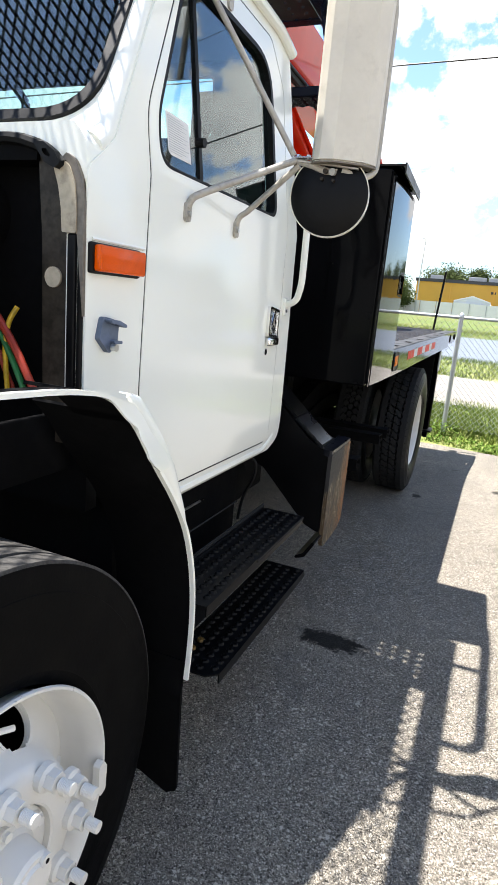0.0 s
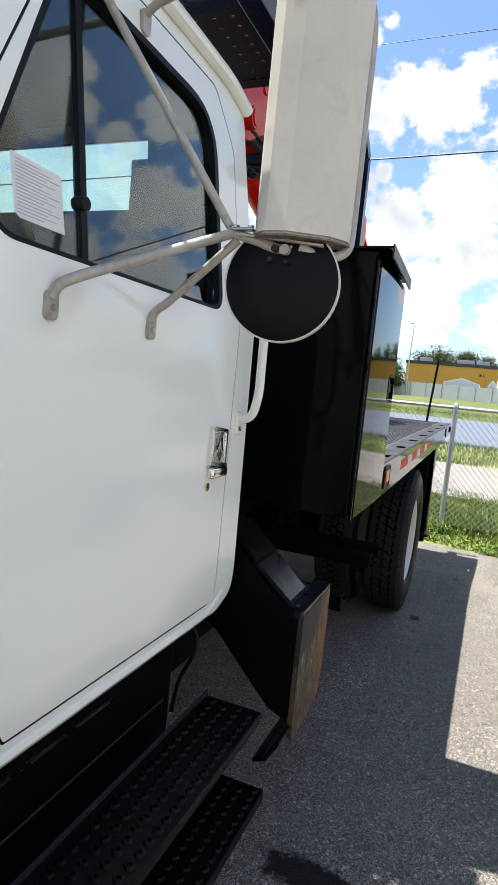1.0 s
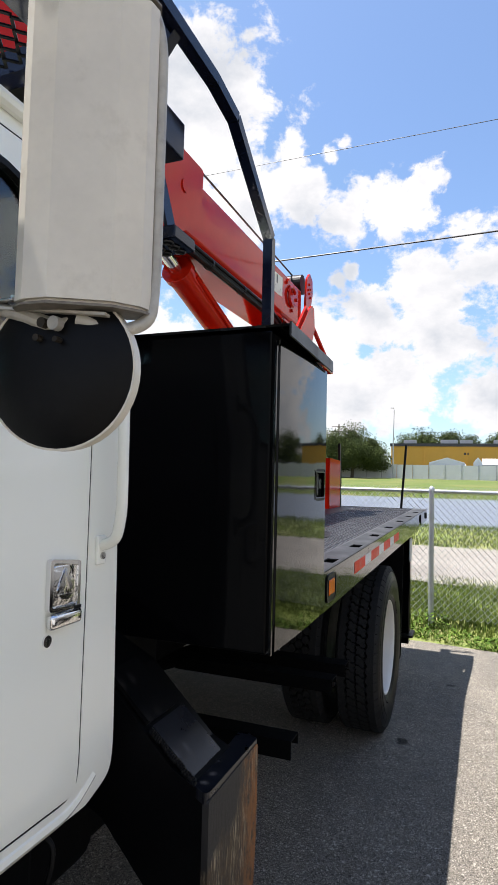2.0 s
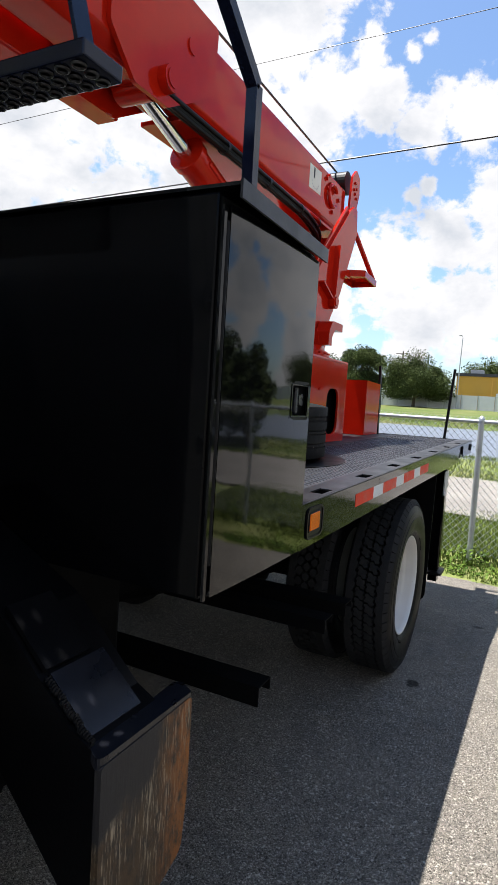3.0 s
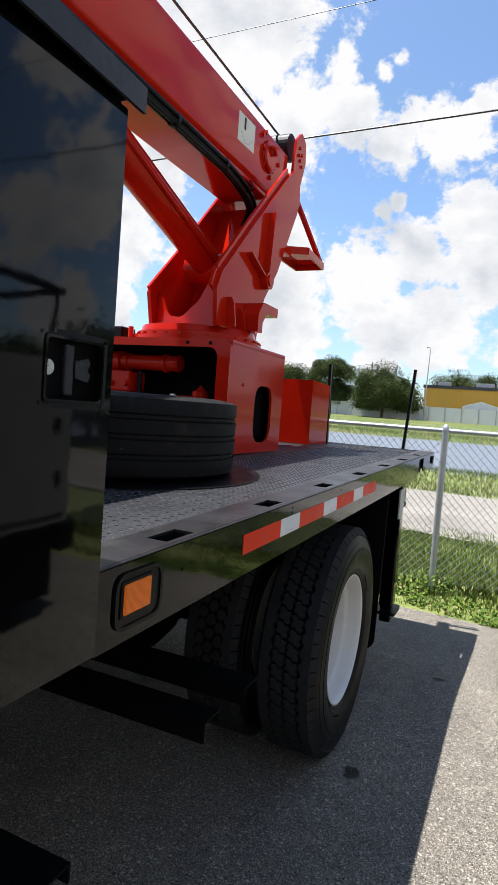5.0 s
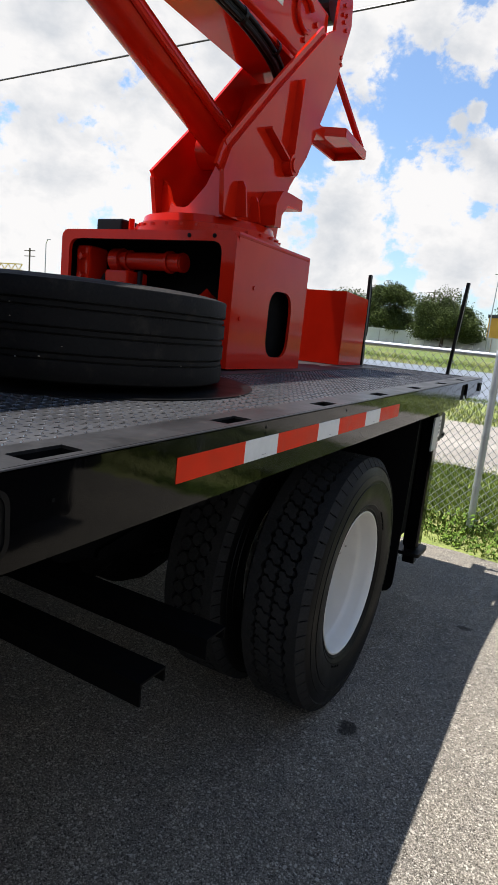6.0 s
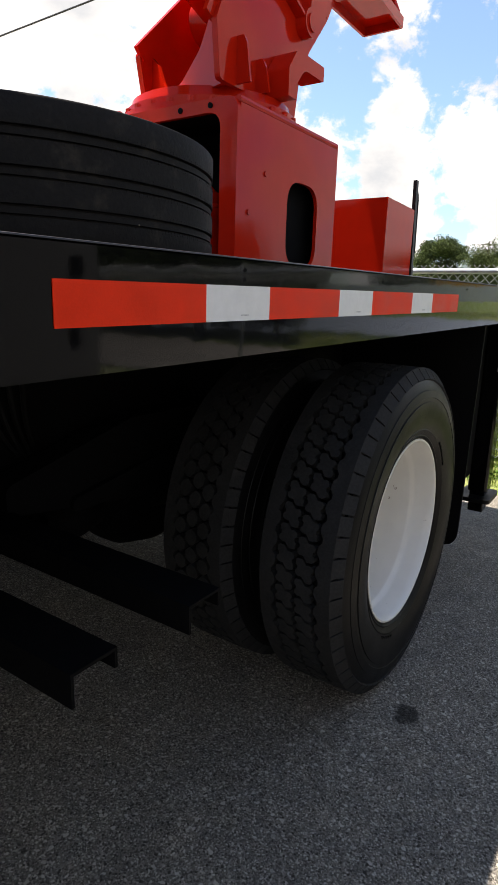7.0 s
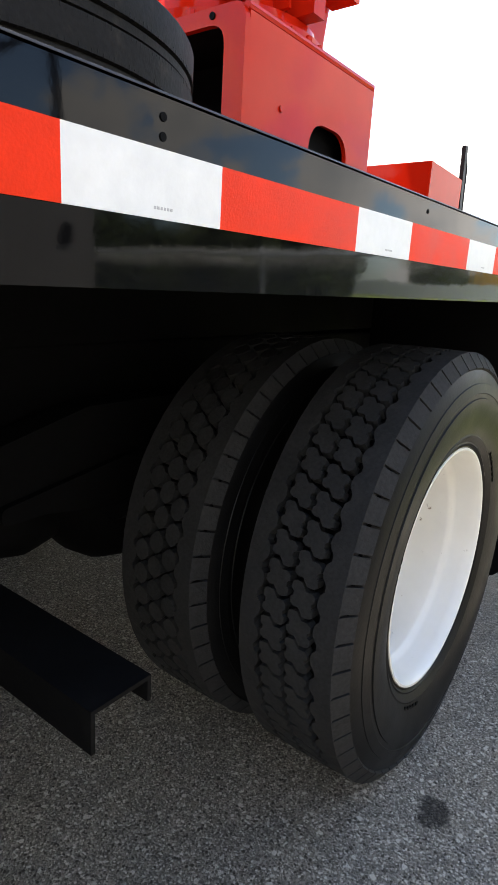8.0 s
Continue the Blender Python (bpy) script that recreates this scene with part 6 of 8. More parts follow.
tpart("tool_tray", boxed(-0.62, -0.40, 1.60, 2.52, 0.42, 0.86, bevel=0.02), M_DARK, None, "black box behind the cab steps")
tpart("tray_trim", boxed(-0.402, -0.395, 1.62, 2.2, 0.735, 0.742), M_STEEL)
tpart("brake_hose", tubed([(-0.36, 2.44, 0.87), (-0.30, 2.46, 0.85), (-0.30, 2.45, 0.78), (-0.34, 2.44, 0.70), (-0.35, 2.43, 0.60)], 0.006, 8, 0.04), M_SEAL, None, "", True)
tpart("air_tank", lathed([(-0.3, 0.02), (-0.29, 0.10), (-0.26, 0.13), (0.26, 0.13), (0.29, 0.10), (0.3, 0.02)], (-0.62, 2.6, 0.62), "y", 24), M_DARK, None, "", True)

# grab handle at the back edge of the cab
gr = tpart("grab_handle", tubed([(SIDE - 0.002, 2.552, 1.46), (SIDE + 0.046, 2.548, 1.475), (SIDE + 0.064, 2.540, 1.54), (SIDE + 0.064, 2.535, 1.80), (SIDE + 0.035, 2.545, 1.87), (SIDE - 0.004, 2.56, 1.885)], 0.0130, 12, 0.05), M_WHITE, None, "white bent tube grab handle", True)
for z in (1.455, 1.89):
    tpart("handle_foot", boxed(SIDE - 0.002, SIDE + 0.008, 2.533, 2.568, z - 0.036, z + 0.030, bevel=0.004), M_WHITE, gr)
    tpart("foot_screw", disc(bmesh.new(), (SIDE + 0.006, 2.551, z - 0.016), 0.008, 0.006, "x", 10), M_STEEL, gr)

# ---- door mirror ----
mir = thing("door_mirror", "ivory west coast truck mirror with a round spot mirror below", "mirror", (0.03, 2.055, 1.86))


def mpart(name, bm, material, parent=None, label="", smooth=False):
    for v in bm.verts:
        v.co -= Vector((0.03, 2.055, 1.86))
    return part(name, bm, material, parent or mir, label, smooth)


A_, B_ = Vector((-0.045, 2.010)), Vector((0.110, 2.100))
ax_ = (B_ - A_).normalized()
nx_ = Vector((ax_.y, -ax_.x))
wid = (B_ - A_).length


def head(u, d):
    p = A_ + ax_ * u + nx_ * d
    return (p.x, p.y)


outline = [head(0, -0.018), head(0.0, 0.006), head(0.012, 0.022), head(wid * 0.26, 0.040), head(wid * 0.72, 0.040), head(wid - 0.012, 0.022), head(wid, 0.006), head(wid, -0.018)]
shell = plated(outline, 1.848, 2.292, "z")
bmesh.ops.bevel(shell, geom=[e for e in shell.edges if abs(e.verts[0].co.z - e.verts[1].co.z) < 1e-4], offset=0.006, segments=2, affect='EDGES')
mpart("mirror_shell", shell, M_CREAM, None, "faceted ivory mirror housing")
for z in (1.8455, 2.2915):
    mpart("end_rim", plated([head(u_, d_) for u_, d_ in ((-0.002, -0.02), (-0.002, 0.007), (0.011, 0.024), (wid * 0.26, 0.042), (wid * 0.72, 0.042), (wid - 0.011, 0.024), (wid + 0.002, 0.007), (wid + 0.002, -0.02))], z, z + 0.0035, "z"), M_WORN, None, "worn metal rim")
mpart("mirror_pane", plated([head(0.006, -0.019), head(0.006, -0.021), head(wid - 0.006, -0.021), head(wid - 0.006, -0.019)], 1.858, 2.292, "z"), M_MIRROR)
r0 = Vector((0.0, 2.052, 1.768))
rd = bmesh.new()
lathe(rd, [(-0.012, 0.0001), (-0.012, 0.108), (0.004, 0.1092), (0.010, 0.102), (0.018, 0.06), (0.021, 0.0001)], (0, 0, 0), "y", 48)
for v in rd.verts:
    v.co = Matrix.Rotation(math.atan2(0.039, 0.219), 4, 'Z') @ Vector((v.co.x, -v.co.y, v.co.z)) + r0
mpart("spot_mirror", rd, M_SATIN, None, "round black spot mirror back", True)
rr_ = bmesh.new()
lathe(rr_, [(-0.014, 0.107), (-0.014, 0.1115), (0.006, 0.1115), (0.006, 0.1085), (-0.006, 0.107)], (0, 0, 0), "y", 48, True)
for v in rr_.verts:
    v.co = Matrix.Rotation(math.atan2(0.039, 0.219), 4, 'Z') @ Vector((v.co.x, -v.co.y, v.co.z)) + r0
mpart("spot_rim", rr_, M_CREAM, None, "pale steel rim", True)
for dx, dz, r in ((0.010, 0.058, 0.0095), (-0.010, 0.060, 0.007), (-0.018, 0.040, 0.005), (0.014, 0.036, 0.004)):
    mpart("spot_bolt", disc(bmesh.new(), (r0.x + dx, r0.y - 0.02, r0.z + dz), r, -0.012, "y", 12), M_ARM if r > 0.008 else M_BARE)
J = Vector((-0.100, 2.026, 1.856))
U = Vector((-0.029, 1.929, 2.296))
mpart("arm", tubed([(SIDE + 0.004, 1.738, 1.680), (SIDE + 0.012, 1.744, 1.704), (SIDE + 0.04, 1.77, 1.724), tuple(J)], 0.0094, 12, 0.035), M_ARM, None, "ivory tube mirror arm", True)
mpart("arm_strap", tubed([tuple(J), (-0.045, 2.030, 1.842), (-0.012, 2.038, 1.829), (0.008, 2.042, 1.827), (0.022, 2.046, 1.838), (0.045, 2.052, 1.834), (0.075, 2.064, 1.822)], [0.0085, 0.0100, 0.0115, 0.0105, 0.0045, 0.0050, 0.0085], 10), M_ARM, None, "crumpled flattened tube end", True)
mpart("arm", tubed([(SIDE + 0.004, 2.040, 1.680), (SIDE + 0.012, 2.040, 1.704), (SIDE + 0.035, 2.040, 1.717), tuple(J + Vector((0.01, 0.004, -0.012)))], 0.0086, 12, 0.03), M_ARM, None, "", True)
mpart("arm", tubed([(-0.352, 1.905, 2.27), (-0.335, 1.915, 2.235), tuple(J + Vector((-0.006, -0.002, 0.012)))], 0.0086, 12, 0.03), M_ARM, None, "", True)
mpart("arm", tubed([(-0.358, 2.055, 2.300), (-0.33, 2.05, 2.315), tuple(U), (0.02, 1.975, 2.302), (0.07, 2.03, 2.300)], 0.0086, 12, 0.03), M_ARM, None, "", True)
mpart("arm", tubed([tuple(U), (-0.08, 1.885, 2.325), (-0.30, 1.833, 2.332), (-0.352, 1.82, 2.295)], 0.0086, 12, 0.05), M_ARM, None, "", True)
mpart("side_loop", tubed([(0.03, 2.045, 1.835), (0.085, 2.07, 1.820), (0.112, 2.098, 1.838), (0.111, 2.108, 1.90), (0.111, 2.108, 2.24), (0.104, 2.095, 2.290), (0.05, 2.02, 2.308)], 0.0090, 12, 0.03), M_ARM, None, "", True)
mpart("clamp", lathed([(-0.013, 0.008), (-0.008, 0.0135), (0.008, 0.0135), (0.013, 0.008), (0.013, 0.0001)], tuple(U), "z", 12), M_BARE, None, "rusty clamp", True)
cl = bmesh.new()
box(cl, J.x - 0.008, J.x + 0.045, J.y - 0.012, J.y + 0.012, J.z + 0.004, J.z + 0.009, 0.002)
disc(cl, (J.x + 0.008, J.y - 0.004, J.z + 0.008), 0.007, 0.006, "z", 6)
disc(cl, (J.x + 0.035, J.y + 0.004, J.z + 0.008), 0.007, 0.007, "z", 6)
mpart("bracket_strip", bar(bmesh.new(), (J.x + 0.01, J.y + 0.0, J.z - 0.004), (0.075, 2.055, 1.838), 0.030, 0.004), M_ARM, None, "thin flat steel bracket")
mpart("clamp", cl, M_STEEL, None, "steel clamp with bolts")
for y, z in ((1.738, 1.680), (2.040, 1.680)):
    ft = mpart("arm_foot", plated(rounded([(y - 0.014, z - 0.036), (y + 0.014, z - 0.036), (y + 0.014, z + 0.012), (y - 0.014, z + 0.012)], 0.012), SIDE, SIDE + 0.009, "x"), M_ARM)
    mpart("foot_bolt", disc(bmesh.new(), (SIDE + 0.008, y, z - 0.016), 0.0065, 0.006, "x", 6), M_STEEL, ft)
for y, z in ((1.90, 2.28), (2.055, 2.292)):
    mpart("arm_foot", plated(rounded([(y - 0.014, z - 0.03), (y + 0.014, z - 0.03), (y + 0.014, z + 0.018), (y - 0.014, z + 0.018)], 0.01), -0.362, -0.350, "x"), M_ARM)

# ---- flatbed ----
SLOPE = 0.012


def deck(y):
    return 1.292 + SLOPE * (y - 4.3)


def sloped(bm):
    for v in bm.verts:
        v.co.z += SLOPE * (v.co.y - 4.3)
    return bm


BED0, BED1, BEDL = 3.525, 7.80, 2 * CX
bed = new("flatbed")
bed.parent = truck
tagged(bed, "black steel flatbed with a checker plate deck")
POCKETS = (3.825, 4.365, 4.915, 5.47, 6.03, 6.60, 7.17)
PW, PX0, PX1 = 0.055, -0.022, -0.072
NOTCH = (6.99, 7.23)
# side rail: a face plate with a notch near its end, and a top flange broken by the stake pockets
rail_out = [(BED0, 1.147), (NOTCH[0], 1.147), (NOTCH[0] + 0.03, 1.274), (NOTCH[1], 1.274), (NOTCH[1], 1.175), (BED1, 1.175), (BED1, 1.292), (BED0, 1.292)]
tpart("side_rail", sloped(plated(rounded(rail_out, [0, 0, 0.03, 0.03, 0, 0.0, 0, 0]), 0.0, -0.008, "x")), M_BLACK, bed, "glossy black side rail")
tpart("lower_flange", sloped(boxed(-0.07, -0.008, BED0, NOTCH[0] - 0.01, 1.147, 1.155)), M_BLACK, bed)
flange = bmesh.new()
box(flange, -0.008, -0.0, BED0, BED1, 1.288, 1.2945, 0.002)
box(flange, PX0, -0.008, BED0, BED1, 1.288, 1.2945)
box(flange, -0.115, PX1, BED0, BED1, 1.288, 1.2945)
ys = [BED0] + [v for p in POCKETS for v in (p - PW, p + PW)] + [BED1]
for a, b in zip(ys[::2], ys[1::2]):
    box(flange, PX1, PX0, a, b, 1.288, 1.2945)
tpart("top_flange", sloped(flange), M_SHELFTOP, bed, "worn black top flange")
for p in POCKETS:
    pk = bmesh.new()
    for x0, x1, y0, y1 in ((PX0, PX0 + 0.004, p - PW, p + PW), (PX1 - 0.004, PX1, p - PW, p + PW), (PX1, PX0, p - PW - 0.004, p - PW), (PX1, PX0, p + PW, p + PW + 0.004)):
        box(pk, x0, x1, y0, y1, 1.17, 1.289)
    tpart("stake_pocket", sloped(pk), M_DARK, bed)
tpart("far_rail", sloped(boxed(BEDL, BEDL + 0.01, BED0, BED1, 1.147, 1.294)), M_BLACK, bed)
tpart("rear_rail", sloped(boxed(BEDL + 0.01, -0.008, BED1 - 0.008, BED1, 1.175, 1.292)), M_BLACK, bed)
tpart("deck_sheet", sloped(boxed(BEDL + 0.01, -0.115, BED0, BED1 - 0.008, 1.280, 1.288)), M_DECK, bed, "worn black checker plate")
for y in np.arange(3.7, 7.7, 0.42):
    tpart("cross_member", sloped(boxed(BEDL + 0.02, -0.02, y, y + 0.05, 1.175, 1.279)), M_DARK, bed)
tpart("long_sill", sloped(boxed(-1.04, -0.92, BED0, BED1, 0.99, 1.174)), M_DARK, bed)
tpart("long_sill", sloped(boxed(-1.68, -1.56, BED0, BED1, 0.99, 1.174)), M_DARK, bed)
# smooth sheet round the crane
tpart("smooth_sheet", sloped(boxed(-1.95, -0.70, 5.25, 7.55, 1.288, 1.292)), M_DECK_PLAIN, bed, "plain dark deck sheet under the crane")
tpart("round_mark", sloped(disc(bmesh.new(), (-0.87, 4.72, 1.2885), 0.59, 0.0035, "z", 64)), M_SATIN, bed, "round dark disc on the deck beneath the spare tyre")
# raised lugs of the checker plate
lv, lf = [], []
step = 0.036
i = 0
for gy in np.arange(BED0 + 0.03, BED1 - 0.03, step):
    for gx in np.arange(-2.5, -0.125, step):
        for s, (ox, oy) in ((1, (0, 0)), (-1, (step / 2, step / 2))):
            x, y = gx + ox, gy + oy
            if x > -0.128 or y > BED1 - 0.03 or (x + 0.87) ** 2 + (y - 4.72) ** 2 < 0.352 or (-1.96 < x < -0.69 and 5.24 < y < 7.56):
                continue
            z = deck(y) - 0.004
            u = Vector((0.7071, 0.7071 * s, 0))
            w = Vector((-u.y, u.x, 0))
            k = len(lv)
            for a, b, h in ((-1, 0, 0), (0, -0.32, 0), (1, 0, 0), (0, 0.32, 0), (-0.45, 0, 1), (0.45, 0, 1)):
                q = Vector((x, y, z + h * 0.0025)) + u * a * 0.0135 + w * b * 0.0135
                lv.append((q.x - CX, q.y - 3.5, q.z))
            lf += [(k, k + 1, k + 5, k + 4), (k + 1, k + 2, k + 5), (k + 2, k + 3, k + 4, k + 5), (k + 3, k, k + 4)]
tagged(quads("checker_relief", lv, lf, M_LUG, bed, "raised checker plate lugs"), kind="stuff")
# reflective tape: eleven and seven parts by turns
y = 4.10
for i, col in enumerate((1, 0, 1, 0, 1, 0, 1)):
    ln = 0.2575 if col else 0.1655
    tp = tpart("reflective_tape", sloped(boxed(0.0, 0.0015, y, y + ln, 1.2015, 1.2530)), M_TAPE_RED if col else M_TAPE_WHITE, bed, "red reflective tape" if col else "white reflective tape")
    if not col:
        for j in range(6):
            tpart("tape_print", sloped(boxed(0.0015, 0.0018, y + 0.085 + j * 0.0036, y + 0.0872 + j * 0.0036, 1.2085, 1.2108)), M_PRINT, tp)
    y += ln
# amber side lamp in a rounded black bezel
lamp = tpart("side_lamp", sloped(plated(rounded([(3.574, 1.170), (3.722, 1.168), (3.722, 1.272), (3.574, 1.274)], 0.032, 7), 0.0, 0.005, "x", [rounded([(3.582, 1.177), (3.714, 1.175), (3.714, 1.265), (3.582, 1.267)], 0.027, 7)])), M_SATIN, bed, "amber side lamp in a black bezel")
tpart("bezel_pan", sloped(plated(rounded([(3.582, 1.177), (3.714, 1.175), (3.714, 1.265), (3.582, 1.267)], 0.027, 7), 0.0, 0.0022, "x")), M_SATIN, lamp)
tpart("lens_rim", sloped(boxed(0.002, 0.0055, 3.590, 3.684, 1.193, 1.259, bevel=0.002)), M_SEAL, lamp)
tpart("lens", sloped(boxed(0.002, 0.009, 3.596, 3.678, 1.198, 1.254, bevel=0.003)), M_AMBER2, lamp, "amber lens")
for y, z in ((3.80, 1.235), (4.452, 1.276), (4.452, 1.262), (5.0, 1.274), (5.72, 1.270)):
    tpart("rail_bolt", sloped(disc(bmesh.new(), (0.0, y, z), 0.0034, 0.0010, "x", 10)), M_DARK, bed)
tpart("rail_seam", sloped(boxed(0.0, 0.0012, BED0 - 0.002, BED0 + 0.002, 1.147, 1.29)), M_DARK, bed)
tpart("end_lamp", sloped(boxed(0.0, 0.006, 7.66, 7.72, 1.205, 1.265, bevel=0.01)), M_SATIN, bed)
# rear stakes standing in the deck
for (x, y, lx) in ((-0.87, 7.66, -0.02), (-0.275, 7.90, 0.055)):
    st = thing("stake", "thin black steel rack stake standing at the end of the deck", "stake", (x, y, deck(y) - 0.12), "deck stakes")
    part("bar", bar(bmesh.new(), (0.0, -0.02, 0.0), (lx, -0.02, 0.79), 0.035, 0.022, (1, 0, 0)), M_SATIN, st)
    part("loop", tubed([(lx * 0.4, 0.0, 0.32), (lx * 0.45, 0.028, 0.36), (lx * 0.88, 0.030, 0.70), (lx * 0.93, 0.0, 0.74)], 0.008, 8, 0.02), M_SATIN, st, "", True)
tpart("stake_socket", sloped(boxed(-0.30, -0.22, BED1, BED1 + 0.14, 1.20, 1.285, bevel=0.006)), M_SATIN, bed)
# rear leg, mud flap and under-deck gear
leg = tpart("stabiliser_leg", boxed(-0.115, -0.025, 6.575, 6.675, 0.36, 1.17, bevel=0.012), M_BLACK, None, "glossy black rear stabiliser leg")
tpart("inner_tube", boxed(-0.105, -0.035, 6.585, 6.665, 0.26, 0.40, bevel=0.006), M_BLACK, leg)
tpart("leg_foot", plated(rounded([(-0.15, 6.52), (0.002, 6.52), (0.002, 6.735), (-0.15, 6.735)], 0.03), 0.325, 0.345, "z"), M_SATIN, leg)
tpart("leg_plate", plated(rounded([(6.47, 0.955), (6.585, 0.955), (6.585, 1.14), (6.47, 1.14)], 0.01), -0.024, -0.016, "x"), M_GALV, leg, "grey steel plate")
tpart("leg_label", boxed(-0.024, -0.022, 6.61, 6.665, 1.02, 1.14), M_PAPER, leg, "white label with dark print")
for k in range(4):
    tpart("label_print", boxed(-0.022, -0.0215, 6.62, 6.655, 1.04 + 0.022 * k, 1.052 + 0.022 * k), M_INK, leg)
tpart("rear_mud_flap", plated(rounded([(-0.66, 0.20), (-0.055, 0.20), (-0.04, 1.168), (-0.66, 1.168)], [0.05, 0.07, 0, 0]), 6.22, 6.235, "y"), M_DARK, None, "black rubber mud flap")
tpart("flap_backing", boxed(-0.64, -0.10, 6.30, 6.55, 0.45, 1.165, bevel=0.01), M_DARK)
# added plate that darkens the open gap below the deck
tpart("rear_apron", sloped(boxed(BEDL + 0.05, -0.45, 6.85, 6.88, 0.80, 1.165)), M_DARK, None, "black cross plate added to close the gap under the tail")
tpart("tail_bracket", plated(rounded([(6.95, 0.93), (7.12, 0.93), (7.12, 0.96), (7.02, 0.97), (7.06, 1.14), (6.98, 1.14)], 0.008), -0.14, -0.10, "x"), M_SATIN)
tpart("tail_hook", tubed([(-0.10, 7.02, 0.955), (-0.10, 7.18, 0.95), (-0.10, 7.2, 0.975), (-0.10, 7.1, 0.985)], 0.009, 8, 0.02), M_SATIN)
tpart("tail_lamp", disc(bmesh.new(), (-0.14, 7.0, 1.05), 0.078, 0.06, "x", 24), M_SATIN)


def channel(y, z, x_out, w, h, label):
    """A folded channel arm under the bed, open side down."""
    t, a, c, d = 0.006, y - w / 2, y + w / 2, z - h * 0.62
    b = plated([(a, z), (c, z), (c, d), (c - t, d), (c - t, z - t), (a + t, z - t), (a + t, z - h), (a, z - h)], -0.95, x_out, "x")
    return tpart("channel_arm", b, M_DARK, None, label)


channel(3.605, 0.650, -0.120, 0.095, 0.068, "black folded channel arm under the bed")
channel(4.24, 0.680, -0.118, 0.095, 0.060, "black folded channel arm under the bed")
channel(4.515, 0.672, -0.116, 0.095, 0.060, "black folded channel arm under the bed")
# added plate that hides bright ground behind the springs
tpart("spring_pack", plated(rounded([(4.55, 0.74), (5.0, 0.86), (5.95, 0.86), (6.40, 0.74), (6.40, 0.68), (5.8, 0.60), (5.1, 0.58), (4.55, 0.66)], 0.03), -0.89, -0.80, "x"), M_DARK, None, "black plate added to close the gap by the springs")
tpart("suspension_spring", plated(rounded([(4.75, 0.66), (5.1, 0.72), (5.43, 0.74), (5.8, 0.72), (6.1, 0.66), (6.1, 0.63), (5.43, 0.64), (4.75, 0.62)], 0.02), -0.86, -0.78, "x"), M_DARK)
tpart("brake_chamber", lathed([(-0.1, 0.02), (-0.095, 0.07), (-0.03, 0.085), (0.0, 0.09), (0.03, 0.085), (0.095, 0.07), (0.1, 0.02)], (-0.99, 4.9, 0.53), "y", 24), M_DARK, None, "", True)
# unseen dark boxes added to keep light out from under the bed
tpart("fuel_tank", boxed(-2.45, -1.74, 2.7, 4.75, 0.38, 1.0, bevel=0.06), M_DARK, None, "dark tank on the far side")
tpart("air_tank", boxed(-1.56, -1.06, 3.0, 4.7, 0.62, 0.98, bevel=0.05), M_DARK)
tpart("far_box", boxed(-2.45, -1.74, 6.05, 7.4, 0.30, 1.1, bevel=0.03), M_DARK)
tpart("underbody_locker", boxed(-2.52, -2.12, 1.60, 3.02, 0.24, 0.92, bevel=0.02), M_DARK, None, "unseen black box blocking light under the truck")
# added block that covers the bright gap below the cross box
tpart("battery_box", boxed(-1.06, -0.66, 2.62, 3.50, 0.42, 1.10, bevel=0.02), M_DARK, None, "black box added to close the gap behind the cab")
tpart("far_locker", boxed(-2.45, -1.74, 2.2, 4.8, 0.22, 0.40, bevel=0.03), M_DARK)
tpart("drive_shaft", tubed([(CX, 2.4, 0.75), (CX, 5.3, 0.58)], 0.05, 14), M_DARK)
for k in range(4):
    tpart("air_line", tubed([(-0.92, 4.55 + 0.05 * k, 1.05), (-0.93, 4.62 + 0.03 * k, 0.85), (-0.96, 4.82, 0.62)], 0.008, 6, 0.08), M_SEAL)

# ---- cross box behind the cab ----
tb = thing("tool_box", "tall glossy black steel cross box between cab and flatbed", "tool box", (CX, 3.25, 1.138))


def bpart(name, bm, material, parent=None, label="", smooth=False):
    for v in bm.verts:
        v.co -= Vector((CX, 3.25, 1.138))
    return part(name, bm, material, parent or tb, label, smooth)


BX0, BX1, BY0, BY1, BZ0, BZ1 = 2 * CX + 0.004, -0.004, 2.958, 3.530, 1.138, 2.045
bpart("body", boxed(BX0, BX1 - 0.010, BY0, BY1, BZ0, BZ1, bevel=0.006), M_BLACK_BODY)
bpart("door_gap", boxed(BX1 - 0.012, BX1 - 0.006, BY0 + 0.006, BY1 - 0.004, BZ0 + 0.01, BZ1 - 0.01), M_DARK)
cut = rounded([(3.372, 1.553), (3.508, 1.553), (3.508, 1.655), (3.372, 1.655)], 0.012)
def bowed(bm):
    """The door sheet bulges a few millimetres."""
    for k in range(1, 12):
        bmesh.ops.bisect_plane(bm, geom=bm.verts[:] + bm.edges[:] + bm.faces[:], plane_co=(0, BY0 + 0.047 * k, 0), plane_no=(0, 1, 0))
    for v in bm.verts:
        v.co.x += 0.0042 * (1 - ((v.co.y - (BY0 + BY1) / 2) / ((BY1 - BY0) / 2)) ** 2)
    return bm


bd = bpart("door", bowed(plated(rounded([(BY0 + 0.026, BZ0 + 0.004), (BY1 - 0.002, BZ0 + 0.004), (BY1 - 0.002, BZ1 - 0.022), (BY0 + 0.026, BZ1 - 0.022)], 0.004), -0.008, 0.002, "x", [cut])), M_BOX, None, "mirror-glossy black door", True)
bpart("corner_angle", boxed(-0.006, 0.0005, BY0, BY0 + 0.012, BZ0, BZ1 - 0.03), M_BLACK)
